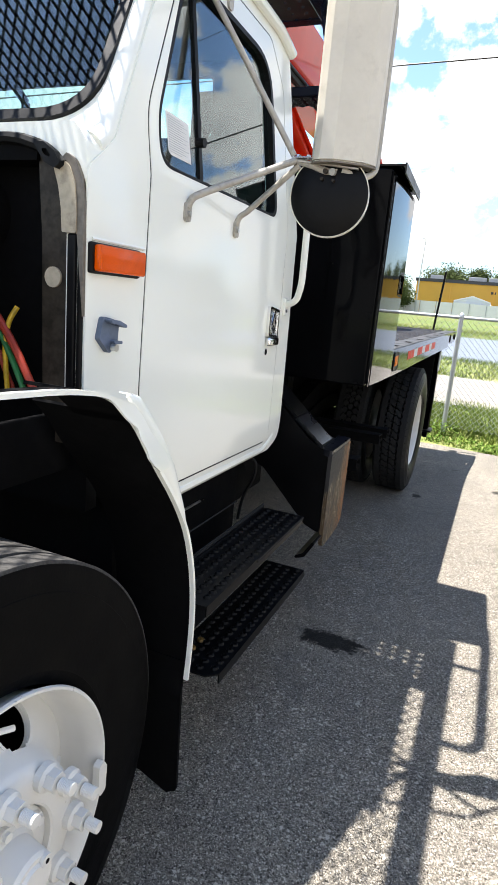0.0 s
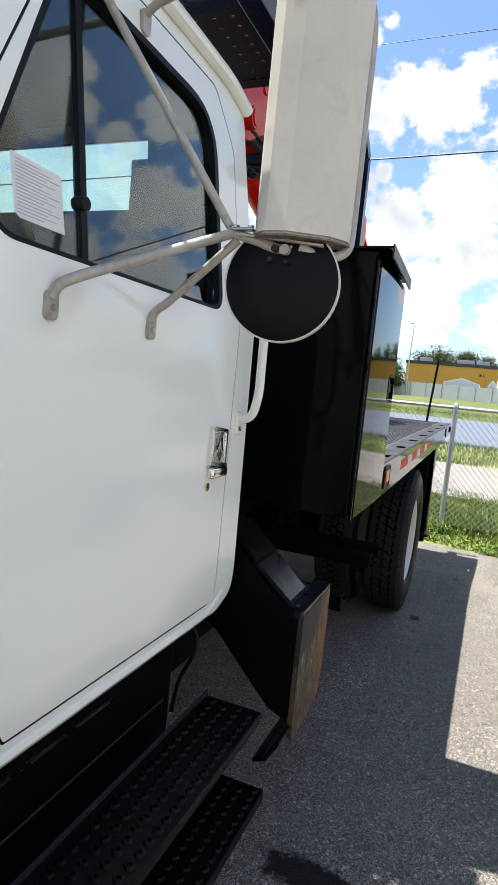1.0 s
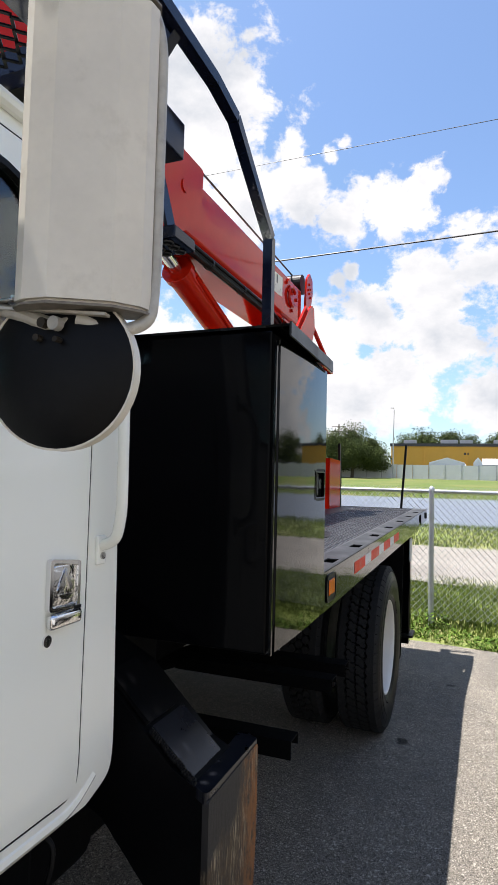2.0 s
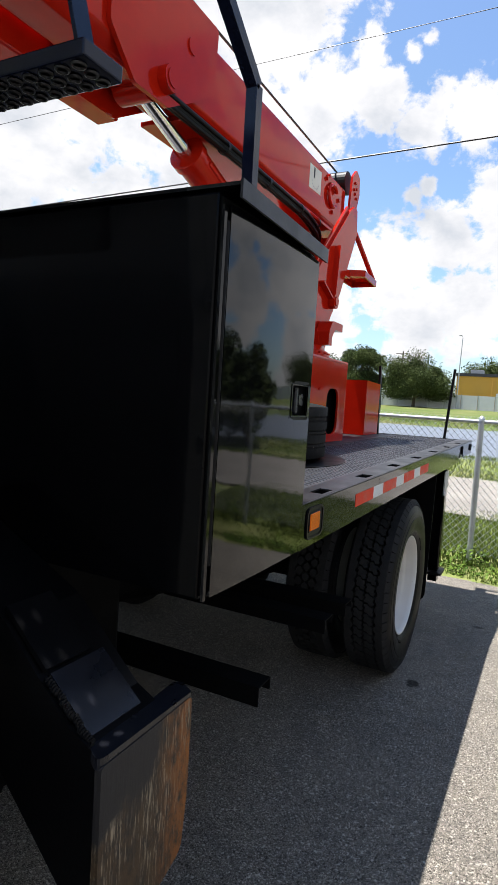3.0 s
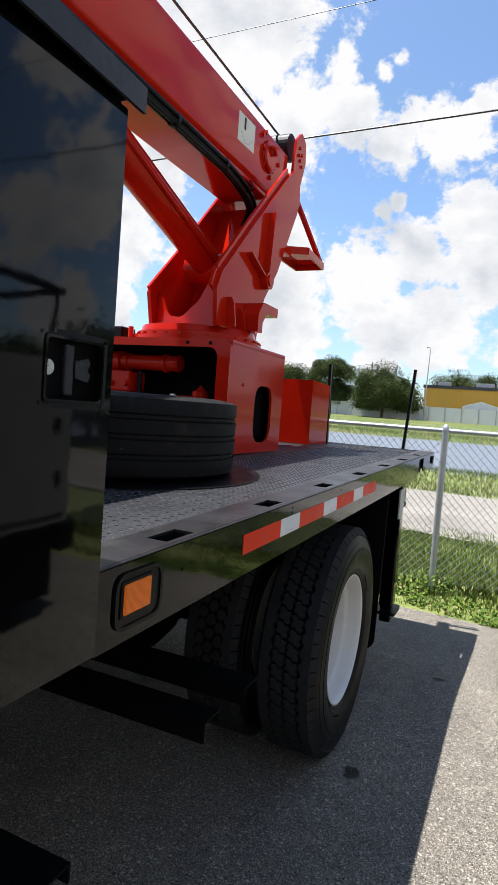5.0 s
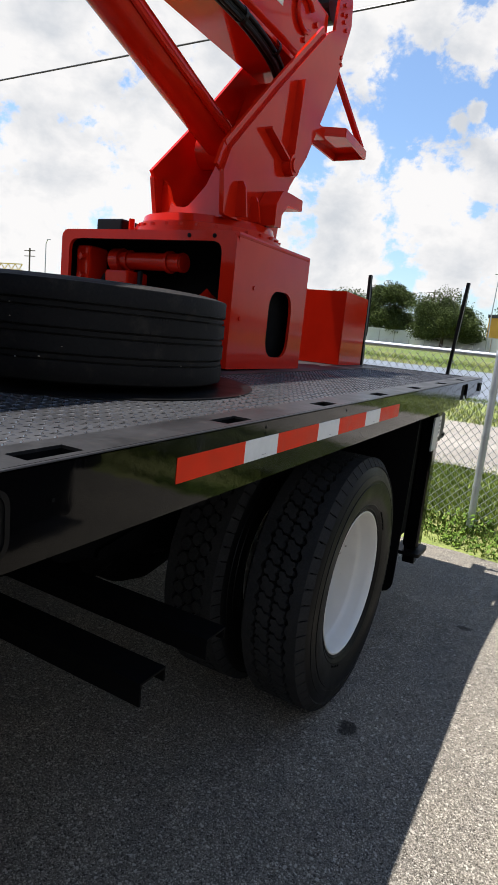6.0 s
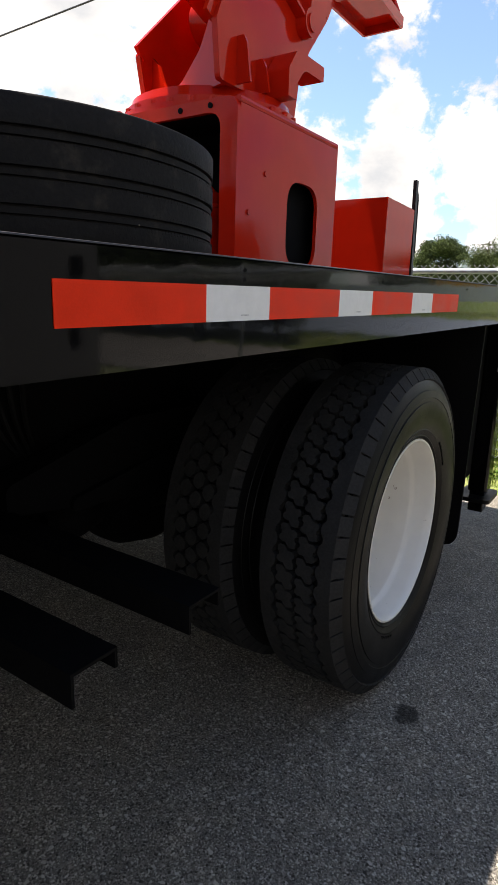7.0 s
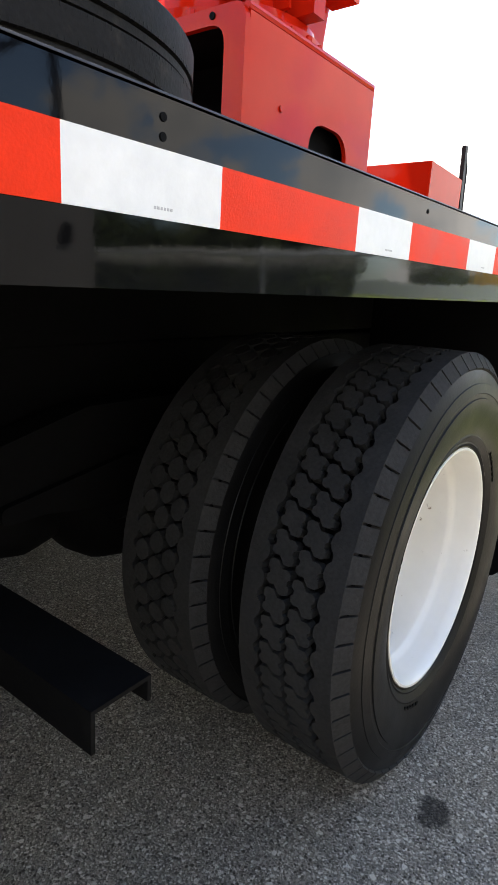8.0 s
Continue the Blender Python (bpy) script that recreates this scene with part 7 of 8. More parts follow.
hinge = tubed([(-0.001, BY0 + 0.019, BZ0 + 0.08), (-0.001, BY0 + 0.019, BZ1 - 0.06)], 0.005, 8)
bpart("hinge", hinge, M_SATIN, bd)
lt = bpart("latch_frame", plated(rounded([(3.362, 1.549), (3.510, 1.549), (3.510, 1.661), (3.362, 1.661)], 0.012), 0.001, 0.005, "x", [rounded([(3.378, 1.561), (3.496, 1.561), (3.496, 1.649), (3.378, 1.649)], 0.007)]), M_SATIN, bd, "black paddle latch")
bpart("frame_bead", plated(rounded([(3.374, 1.558), (3.500, 1.558), (3.500, 1.652), (3.374, 1.652)], 0.009), 0.004, 0.0075, "x", [rounded([(3.379, 1.562), (3.495, 1.562), (3.495, 1.648), (3.379, 1.648)], 0.007)]), M_BLACK, bd)
bpart("latch_pan", boxed(-0.03, -0.014, 3.372, 3.508, 1.553, 1.655), M_BLACK, bd)
bpart("latch_handle", boxed(-0.014, -0.001, 3.424, 3.444, 1.567, 1.645, bevel=0.004), M_FELT, bd, "small dark T handle")
bpart("latch_thumb", plated(rounded([(3.444, 1.595), (3.474, 1.590), (3.478, 1.602), (3.470, 1.608), (3.478, 1.618), (3.472, 1.626), (3.444, 1.620)], 0.004), -0.012, 0.000, "x"), M_FELT, bd)
bpart("lock_barrel", disc(bmesh.new(), (-0.014, 3.396, 1.607), 0.011, 0.008, "x", 16), M_STEEL, bd, "small steel lock barrel")
for y_, z_ in ((3.369, 1.556), (3.503, 1.556), (3.369, 1.654), (3.503, 1.654)):
    bpart("frame_rivet", disc(bmesh.new(), (0.005, y_, z_), 0.003, 0.0015, "x", 8), M_BLACK, bd)
# lid: a sheet that overhangs the doors, more at its front, with a turned-down lip along them
LID = [(BX0 - 0.040, BY0 - 0.002), (0.040, BY0 - 0.002), (0.016, BY1 + 0.022), (BX0 - 0.016, BY1 + 0.022)]
bpart("lid", plated(LID, 2.052, 2.060, "z"), M_BLACK, None, "black lid with a turned-down lip")
for p, q in ((LID[1], LID[2]), (LID[0], LID[3])):
    bpart("lid_lip", bar(bmesh.new(), (*p, 2.045), (*q, 2.045), 0.006, 0.040), M_SHELFTOP)

# ---- front stabiliser ----
sb = thing("front_stabiliser", "black folded stabiliser arm with a rusty foot plate", "outrigger", (-0.3, 2.84, 0.9))


def spart(name, bm, material, parent=None, label="", smooth=False):
    for v in bm.verts:
        v.co -= Vector((-0.3, 2.84, 0.9))
    return part(name, bm, material, parent or sb, label, smooth)


ARM = [(-0.075, 0.862), (-0.165, 0.905), (-0.22, 0.955), (-0.36, 1.085), (-0.80, 1.30), (-0.95, 1.15), (-0.62, 0.85), (-0.368, 0.748), (-0.20, 0.575), (-0.15, 0.525), (-0.085, 0.50)]
spart("arm_box", plated(rounded(ARM, [0.01, 0, 0, 0.02, 0.02, 0.02, 0.05, 0.05, 0.04, 0.03, 0.01]), 2.725, 2.955, "y"), M_SATIN, None, "black welded box arm")
spart("cover_plate", bar(bmesh.new(), (-0.122, 2.825, 0.886), (-0.24, 2.825, 0.988), 0.165, 0.012), M_FELT, None, "worn grey cover plate")
spart("cover_strip", bar(bmesh.new(), (-0.245, 2.80, 0.998), (-0.37, 2.80, 1.11), 0.13, 0.012), M_SATIN, None, "black cover strip")
wd = bmesh.new()
rw = random.Random(4)
for i in range(26):
    t = i / 25
    p = Vector((-0.235 + 0.125 * t, 2.738 + rw.uniform(-0.004, 0.004), 0.982 - 0.105 * t))
    lathe(wd, [(-0.006, 0.002), (-0.003, 0.009), (0.003, 0.009), (0.006, 0.002)], tuple(p), "x", 8)
tagged(spart("weld_bead", wd, M_SATIN, None, "lumpy weld seam"), kind="stuff")
FOOT = rounded([(2.708, 0.862), (3.035, 0.868), (3.035, 0.62), (3.02, 0.48), (2.94, 0.45), (2.71, 0.44)], [0.012, 0.015, 0.05, 0.04, 0.04, 0.03])
ft_ = spart("foot_plate", plated(FOOT, -0.075, -0.058, "x"), M_RUST, None, "rust-streaked bare steel foot plate")
spart("foot_top", plated(rounded([(-0.060, 2.695), (-0.060, 3.034), (-0.105, 3.062), (-0.125, 3.05), (-0.118, 2.93), (-0.132, 2.90), (-0.125, 2.77), (-0.115, 2.735)], [0.02, 0.01, 0.01, 0.01, 0.01, 0.01, 0.02, 0.01]), 0.853, 0.879, "z"), M_FELT, None, "black foot top")
spart("foot_lip", plated(rounded([(-0.060, 0.50), (-0.075, 0.50), (-0.11, 0.445), (-0.145, 0.425), (-0.14, 0.415), (-0.10, 0.43)], 0.006), 2.60, 2.95, "y"), M_SATIN)

# ---- things on the deck ----
sp = thing("spare_tyre", "worn grey ribbed truck tyre lying flat on the deck", "tyre", (-0.89, 4.70, deck(4.70)))
SR, SH = 0.502, 0.148
side_ = [(-0.60 * SH, 0.290), (-0.88 * SH, 0.294), (-0.95 * SH, 0.306), (-0.975 * SH, 0.322), (-SH, 0.368), (-SH, 0.407), (-0.975 * SH, 0.446), (-0.965 * SH, 0.449), (-0.94 * SH, 0.476), (-0.905 * SH, 0.489)]
part("casing", lathed(side_ + [(-0.85 * SH, 0.479), (0.85 * SH, 0.479)] + [(-a, r) for a, r in reversed(side_)], (0, 0, 0.152), "z", 120), M_RUBBER_OLD, sp, "", True)
GROOVES = (-0.066, 0.001, 0.069)
band = [(-0.90 * SH, SR - 0.018), (-0.905 * SH, SR - 0.008), (-0.89 * SH, SR - 0.002), (-0.87 * SH, SR)]
for g in GROOVES:
    band += [(g + d, SR - k) for d, k in ((-0.0115, 0.0), (-0.0105, 0.010), (-0.0070, 0.010), (-0.0060, 0.0035), (0.0060, 0.0035), (0.0070, 0.010), (0.0105, 0.010), (0.0115, 0.0))]
band += [(-a, r) for a, r in reversed(band[:4])]
part("tread", lathed(band, (0, 0, 0.152), "z", 160), M_RUBBER_OLD, sp, "worn tread with paired thin grooves", True)
# fine cuts along the edges of the ribs
cuts = bmesh.new()
for g in GROOVES:
    for sgn in (-1, 1):
        for k in range(300):
            a = 2 * math.pi * (k + 0.3 * sgn) / 300
            ca, sa = math.cos(a), math.sin(a)
            z0, z1 = sorted((0.152 + g + sgn * 0.0108, 0.152 + g + sgn * (0.0165 if k % 3 else 0.0185)))
            vs = [cuts.verts.new((ca * r_ - sa * t_, sa * r_ + ca * t_, z_)) for r_ in (SR - 0.004, SR + 0.0004) for t_, z_ in ((-0.0007, z0), (0.0007, z0), (0.0007, z1), (-0.0007, z1))]
            for q in ((4, 5, 6, 7), (0, 1, 5, 4), (1, 2, 6, 5), (2, 3, 7, 6), (3, 0, 4, 7)):
                cuts.faces.new([vs[i] for i in q])
tagged(part("tread_siping", cuts, M_SEAL, sp, "fine cuts along the rib edges"), kind="stuff")
for z_ in (0.035, 0.257):
    part("bead", lathed([(-0.012, 0.288), (-0.012, 0.318), (0.012, 0.318), (0.012, 0.288)], (0, 0, z_), "z", 72, True), M_RUBBER, sp, "black inner bead of the tyre", True)
rg = random.Random(7)
for k in range(14):
    a, z_ = rg.uniform(-2.6, 0.4), rg.choice((0.082, 0.146, 0.212, 0.115, 0.18)) + rg.uniform(-0.006, 0.006)
    stone = bmesh.new()
    bmesh.ops.create_icosphere(stone, subdivisions=1, radius=rg.uniform(0.0015, 0.0032))
    for v in stone.verts:
        v.co = Vector((v.co.x * 1.3 + math.cos(a) * (SR - 0.0005), v.co.y * 1.2 + math.sin(a) * (SR - 0.0005), v.co.z + z_))
    part("grit", stone, M_PRIMER, sp)
rb = thing("steel_box", "open-topped red painted steel box on the deck behind the crane", "box", (-1.2, 7.1, deck(7.1)))
RB = [(-0.87, 7.14), (-0.865, 7.58), (-1.7, 7.58), (-1.7, 7.14)]
for (a, b), (h0, h1) in zip(zip(RB, RB[1:] + RB[:1]), ((0.505, 0.49), (0.49, 0.49), (0.49, 0.505), (0.505, 0.505))):
    wb = bmesh.new()
    d = (Vector(b) - Vector(a)).normalized()
    nn = Vector((-d.y, d.x)) * 0.006
    vs = [wb.verts.new((p[0] + s * nn.x + 1.2, p[1] + s * nn.y - 7.1, z)) for s in (-0.5, 0.5) for p, z in ((a, 0.004), (b, 0.004), (b, h1), (a, h0))]
    for q in ((0, 1, 2, 3), (7, 6, 5, 4), (0, 4, 5, 1), (1, 5, 6, 2), (2, 6, 7, 3), (3, 7, 4, 0)):
        wb.faces.new([vs[i] for i in q])
    part("wall", wb, M_RED, rb)
part("cover", boxed(-0.49, 0.32, 0.05, 0.47, 0.465, 0.480), M_RED, rb)

# ---- crane ----
PZ = deck(5.95) + 0.004
crane = thing("truck_crane", "glossy red hydraulic boom crane bolted to the flatbed", "crane", (-1.25, 5.95, PZ))


def cpart(name, bm, material=None, parent=None, label="", smooth=False):
    for v in bm.verts:
        v.co -= Vector((-1.25, 5.95, PZ))
    return part(name, bm, material or M_RED, parent or crane, label, smooth)


PX, PXL, PY0, PY1, PT = -0.800, -1.885, 5.54, 6.330, 1.928
front_out = rounded([(PXL, PZ), (PXL, PT), (PX, PT), (PX, PZ)], [0, 0.05, 0.05, 0])
front_in = rounded([(PXL + 0.055, PZ + 0.06), (PXL + 0.055, PT - 0.045), (PX - 0.075, PT - 0.045), (PX - 0.075, PZ + 0.06)], [0.02, 0.06, 0.06, 0.02])
cpart("base_front", plated(front_out, PY0, PY0 + 0.02, "y", [front_in]), None, None, "red base frame with a large opening")
top = plated(rounded([(PXL, PY0 + 0.02), (PX, PY0 + 0.02), (PX, PY1), (PXL, PY1)], 0.0), PT - 0.02, PT, "z")
cpart("base_top", top)
slot = rounded([(5.900, 1.375), (6.160, 1.375), (6.160, 1.712), (5.900, 1.712)], 0.10, 8)
for x0, x1 in ((PX, PX - 0.016), (PXL, PXL + 0.016)):
    cpart("base_side", plated([(PY0 + 0.02, PZ), (PY1, PZ), (PY1, PT - 0.02), (PY0 + 0.02, PT - 0.02)], x0, x1, "x", [slot]), None, None, "red base side with a round-ended slot")
cpart("base_back", boxed(PXL + 0.016, PX - 0.016, PY1 - 0.016, PY1, PZ, PT - 0.02))
edge_ = tubed([(PX - 0.006, PY0 + 0.012, PT - 0.012), (PX - 0.006, PY1 - 0.01, PT - 0.012)], 0.012, 8)
cpart("base_edge", edge_, None, None, "", True)
# black sheets and floor stand in for the shade inside the base
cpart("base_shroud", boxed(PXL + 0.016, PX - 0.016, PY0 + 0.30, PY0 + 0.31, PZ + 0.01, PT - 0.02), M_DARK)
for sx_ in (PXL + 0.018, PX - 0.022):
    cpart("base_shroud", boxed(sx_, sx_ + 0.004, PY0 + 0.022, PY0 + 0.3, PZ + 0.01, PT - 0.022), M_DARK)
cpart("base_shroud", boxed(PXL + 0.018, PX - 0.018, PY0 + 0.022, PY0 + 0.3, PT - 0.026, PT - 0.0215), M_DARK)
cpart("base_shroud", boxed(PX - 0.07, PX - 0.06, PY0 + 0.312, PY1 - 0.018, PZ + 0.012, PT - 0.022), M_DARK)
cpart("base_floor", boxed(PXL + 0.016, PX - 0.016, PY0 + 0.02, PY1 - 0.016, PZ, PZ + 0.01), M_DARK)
for x, z in ((-0.86, 1.905), (-1.0, 1.905)):
    cpart("bolt", disc(bmesh.new(), (x - 0.06, PY0, z), 0.010, -0.005, "y", 10), M_DARK)
for y, z in ((5.73, 1.70), (5.62, 1.55)):
    cpart("bolt", disc(bmesh.new(), (PX, y, z), 0.010, 0.006, "x", 10))
# slewing motor, valve and pipes inside the opening
cpart("slew_motor", disc(bmesh.new(), (-1.60, PY0 + 0.17, 1.80), 0.046, 0.40, "x", 20), None, None, "red slewing motor", True)
cpart("motor_flange", disc(bmesh.new(), (-1.66, PY0 + 0.17, 1.80), 0.062, 0.06, "x", 20), None, None, "", True)
cpart("valve_block", boxed(-1.63, -1.47, PY0 + 0.06, PY0 + 0.22, 1.62, 1.74, bevel=0.012))
cpart("valve_block", boxed(-1.84, -1.74, PY0 + 0.06, PY0 + 0.2, 1.66, 1.86, bevel=0.015))
cpart("hose", tubed([(-1.7, PY0 + 0.15, 1.72), (-1.72, PY0 + 0.1, 1.6), (-1.6, PY0 + 0.1, 1.5), (-1.3, PY0 + 0.12, 1.45)], 0.016, 8, 0.06), M_SEAL, None, "", True)
cpart("swivel", lathed([(0, 0.07), (0.03, 0.075), (0.05, 0.05), (0.09, 0.05), (0.10, 0.03), (0.13, 0.0001)], (-1.06, PY0 + 0.18, 1.555), "z", 20), None, None, "", True)
cpart("swivel_body", disc(bmesh.new(), (-1.06, PY0 + 0.18, PZ), 0.055, 1.56 - PZ, "z", 18), None, None, "", True)
for i in range(8):
    a = i * math.pi / 4
    cpart("swivel_bolt", disc(bmesh.new(), (-1.06 + 0.06 * math.cos(a), PY0 + 0.18 + 0.06 * math.sin(a), 1.582), 0.010, 0.012, "z", 6))
cpart("swivel_port", disc(bmesh.new(), (-1.20, PY0 + 0.16, 1.60), 0.020, 0.10, "x", 12))
gauge = cpart("gauge", disc(bmesh.new(), (-1.19, PY0 + 0.10, 1.60), 0.026, -0.014, "y", 20), M_STEEL, None, "small round pressure gauge")
cpart("gauge_face", disc(bmesh.new(), (-1.19, PY0 + 0.0862, 1.60), 0.021, -0.001, "y", 20), M_PAPER, gauge)
for x_, r_, l_ in ((-1.62, 0.060, 0.016), (-1.56, 0.054, 0.012), (-1.30, 0.056, 0.018), (-1.22, 0.050, 0.010)):
    cpart("motor_collar", disc(bmesh.new(), (x_, PY0 + 0.17, 1.80), r_, l_, "x", 20), None, None, "", True)
for x_, z_ in ((-1.60, 1.665), (-1.50, 1.665), (-1.79, 1.70), (-1.79, 1.80)):
    cpart("port_fitting", hexnut(bmesh.new(), (x_, PY0 + 0.06, z_), 0.019, -0.022, "y"))
for x_, z0_, z1_ in ((-1.66, 1.62, 1.42), (-1.44, 1.74, 1.40)):
    cpart("hose", tubed([(x_, PY0 + 0.12, z0_), (x_ + 0.03, PY0 + 0.08, (z0_ + z1_) / 2), (x_ + 0.10, PY0 + 0.14, z1_)], 0.014, 8, 0.06), M_SEAL, None, "", True)
cpart("control_box", boxed(-1.80, -1.62, 5.70, 5.84, PT, PT + 0.085, bevel=0.01), M_SATIN, None, "small black box on the crane base")
cpart("lever", tubed([(-1.57, 5.72, PT), (-1.57, 5.72, PT + 0.085)], 0.016, 8))
# turntable
cpart("turntable", lathed([(0.0, 0.385), (0.025, 0.385), (0.028, 0.37), (0.05, 0.37), (0.055, 0.35), (0.09, 0.34), (0.092, 0.0001)], (-1.22, 5.93, PT), "z", 64), None, None, "", True)
for i in range(28):
    a = i * 2 * math.pi / 28
    cpart("ring_bolt", disc(bmesh.new(), (-1.22 + 0.372 * math.cos(a), 5.93 + 0.372 * math.sin(a), PT + 0.024), 0.014, 0.016, "z", 6))
# column: two leaning side plates with stiffened edges
RP = [(5.60, 2.01), (5.575, 2.20), (5.62, 2.30), (6.02, 2.70), (6.50, 3.155), (6.60, 3.215), (6.665, 3.20), (6.70, 3.02), (6.395, 2.50), (6.17, 2.24), (6.13, 2.01)]
LP = [(5.80, 2.01), (5.75, 2.23), (6.075, 2.545), (6.66, 3.16), (6.74, 3.20), (6.84, 3.05), (6.50, 2.55), (6.32, 2.24), (6.28, 2.01)]
cpart("column_plate", plated(rounded(RP, 0.02), -0.925, -0.95, "x"), None, None, "red leaning column plate")
cpart("column_plate", plated(rounded(LP, 0.02), -1.47, -1.495, "x"), None, None, "red leaning column plate")
for pl, x0, x1 in ((RP, -0.915, -0.99), (LP, -1.44, -1.505)):
    fl = bmesh.new()
    idx = (1, 2, 3, 4) if pl is RP else (1, 2, 3)
    for a, b in zip(idx, idx[1:]):
        bar(fl, ((x0 + x1) / 2, *pl[a]), ((x0 + x1) / 2, *pl[b]), abs(x1 - x0), 0.018, (1, 0, 0))
    cpart("column_edge", fl)
fold = bmesh.new()
for a, b in zip(RP[7:10], RP[8:11]):
    bar(fold, (-0.945, *a), (-0.945, *b), 0.060, 0.014, (1, 0, 0))
cpart("column_edge", fold)
# back web and the cut-out front web
BW = [(6.13, 2.03), (6.38, 2.52), (6.62, 2.98)]
web = bmesh.new()
for a, b in zip(BW, BW[1:]):
    bar(web, (-1.21, a[0], a[1]), (-1.21, b[0], b[1]), 0.52, 0.02, (0, -1, 0.3))
cpart("back_web", web)
fw_ = rounded([(-0.95, 2.01), (-1.47, 2.01), (-1.47, 2.24), (-1.42, 2.20), (-1.36, 2.09), (-1.24, 2.075), (-1.10, 2.16), (-0.95, 2.36)], [0, 0, 0, 0.03, 0.08, 0.08, 0.1, 0])
fwb = plated(fw_, 5.64, 5.66, "y")
for v in fwb.verts:
    v.co.y += 0.36 * max(0, (-0.95 - v.co.x)) / 1.0
cpart("front_web", fwb)
# gussets and ribs on the outer face
for y0, y1, z0, z1 in ((5.70, 5.72, 2.02, 2.18), (5.83, 5.85, 2.02, 2.14)):
    cpart("gusset", plated(rounded([(-0.925, z0), (-0.862, z0), (-0.880, z1 - 0.03), (-0.895, z1), (-0.925, z1)], [0, 0, 0.02, 0.012, 0], 4), y0, y0 + 0.012, "y"))
for a, b in (((6.165, 2.40), (6.20, 2.80)), ((5.90, 2.475), (6.15, 2.375))):
    run = (Vector(b) - Vector(a)).normalized() * 0.006
    cpart("rib", plated([(a[0] - run.y, a[1] + run.x), (b[0] - run.y, b[1] + run.x), (b[0] + run.y, b[1] - run.x), (a[0] + run.y, a[1] - run.x)], -0.925, -0.880, "x"))
cpart("pin_boss", disc(bmesh.new(), (-0.925, 6.17, 2.375), 0.055, 0.05, "x", 24), None, None, "", True)
cpart("pin", disc(bmesh.new(), (-0.875, 6.17, 2.375), 0.036, 0.008, "x", 20), None, None, "", True)
# side brackets
TRAY = [(-1.06, 6.56), (-0.822, 6.66), (-0.845, 7.08), (-1.06, 7.08)]
bk = plated(TRAY, 2.700, 2.712, "z")
for (p, q) in zip(TRAY, TRAY[1:] + TRAY[:1]):
    bar(bk, (p[0], p[1], 2.684), (q[0], q[1], 2.684), 0.014, 0.05)
rest = cpart("hook_rest", bk, None, None, "red tray bracket behind the column")
cpart("rest_arm", boxed(-1.0, -0.93, 6.40, 6.62, 2.64, 2.70, bevel=0.006), None, rest)
cpart("rest_brace", bar(bmesh.new(), (-0.955, 6.70, 3.06), (-0.855, 7.02, 2.71), 0.035, 0.018), None, rest)
pg = bmesh.new()
plate(pg, rounded([(5.90, 2.02), (5.90, 2.12), (5.96, 2.20), (6.185, 2.20), (6.185, 2.143), (6.02, 2.143), (5.965, 2.08), (5.965, 2.02)], [0, 0.03, 0.05, 0.008, 0.008, 0.05, 0.03, 0], 5), -0.92, -0.815, "x")
cpart("step_bracket", pg, None, None, "red step bracket")
# boom
BZB, BZT = 3.045, 3.465
boom = cpart("boom", plated(rounded([(-1.12, BZB + 0.05), (-1.12, BZT), (-1.42, BZT), (-1.42, BZB + 0.05), (-1.36, BZB), (-1.18, BZB)], [0.02, 0.03, 0.03, 0.02, 0.02, 0.02]), 2.35, 6.88, "y"), None, None, "long red box boom", True)
cpart("boom_flange", boxed(-1.44, -1.10, 4.45, 6.75, BZB - 0.03, BZB - 0.005, bevel=0.004), None, boom)
head_plate = rounded([(3.80, 3.54), (3.80, 3.12), (3.97, 2.955), (4.22, 2.955), (4.50, 3.115), (4.62, 3.20), (4.64, 3.54)], [0.03, 0.05, 0.05, 0.06, 0.1, 0.05, 0.03])
for x0, x1 in ((-1.118, -1.095), (-1.445, -1.422)):
    cpart("cylinder_cheek", plated(head_plate, x0, x1, "x"), None, boom, "red side cheek plate")
for y, z, r, h in ((4.185, 3.065, 0.062, 0.05), (4.40, 3.33, 0.040, 0.008), (4.05, 3.40, 0.048, 0.008)):
    cpart("pin_cap", disc(bmesh.new(), (-1.095, y, z), r, h, "x", 24), None, boom, "", True)
    if h > 0.02:
        cpart("pin_face", disc(bmesh.new(), (-1.045, y, z), r * 0.72, 0.006, "x", 24), None, boom, "", True)
tail = rounded([(6.90, 3.12), (7.02, 3.10), (7.08, 3.30), (7.16, 3.50), (7.14, 3.64), (7.04, 3.68), (6.95, 3.60), (6.92, 3.40)], 0.03)
for x0, x1 in ((-1.10, -1.08), (-1.45, -1.43)):
    cpart("tail_plate", plated(tail, x0, x1, "x"), None, boom, "red bolted tail plate")
for y, z in ((7.02, 3.56), (7.06, 3.52), (7.03, 3.47), (7.07, 3.44), (7.00, 3.50), (7.04, 3.27), (7.02, 3.21), (7.05, 3.23), (6.99, 3.25)):
    cpart("tail_bolt", disc(bmesh.new(), (-1.08, y, z), 0.012, 0.012, "x", 6), None, boom)
cpart("sheave", disc(bmesh.new(), (-1.40, 7.0, 3.56), 0.10, 0.26, "x", 24), M_SATIN, boom)
ringc = [(-1.105, 6.55 + 0.10 * math.cos(a), 3.30 + 0.085 * math.sin(a)) for a in np.linspace(0.6, 5.4, 18)]
cpart("hose_clip", tubed(ringc, 0.014, 8), None, boom, "red curved pipe", True)
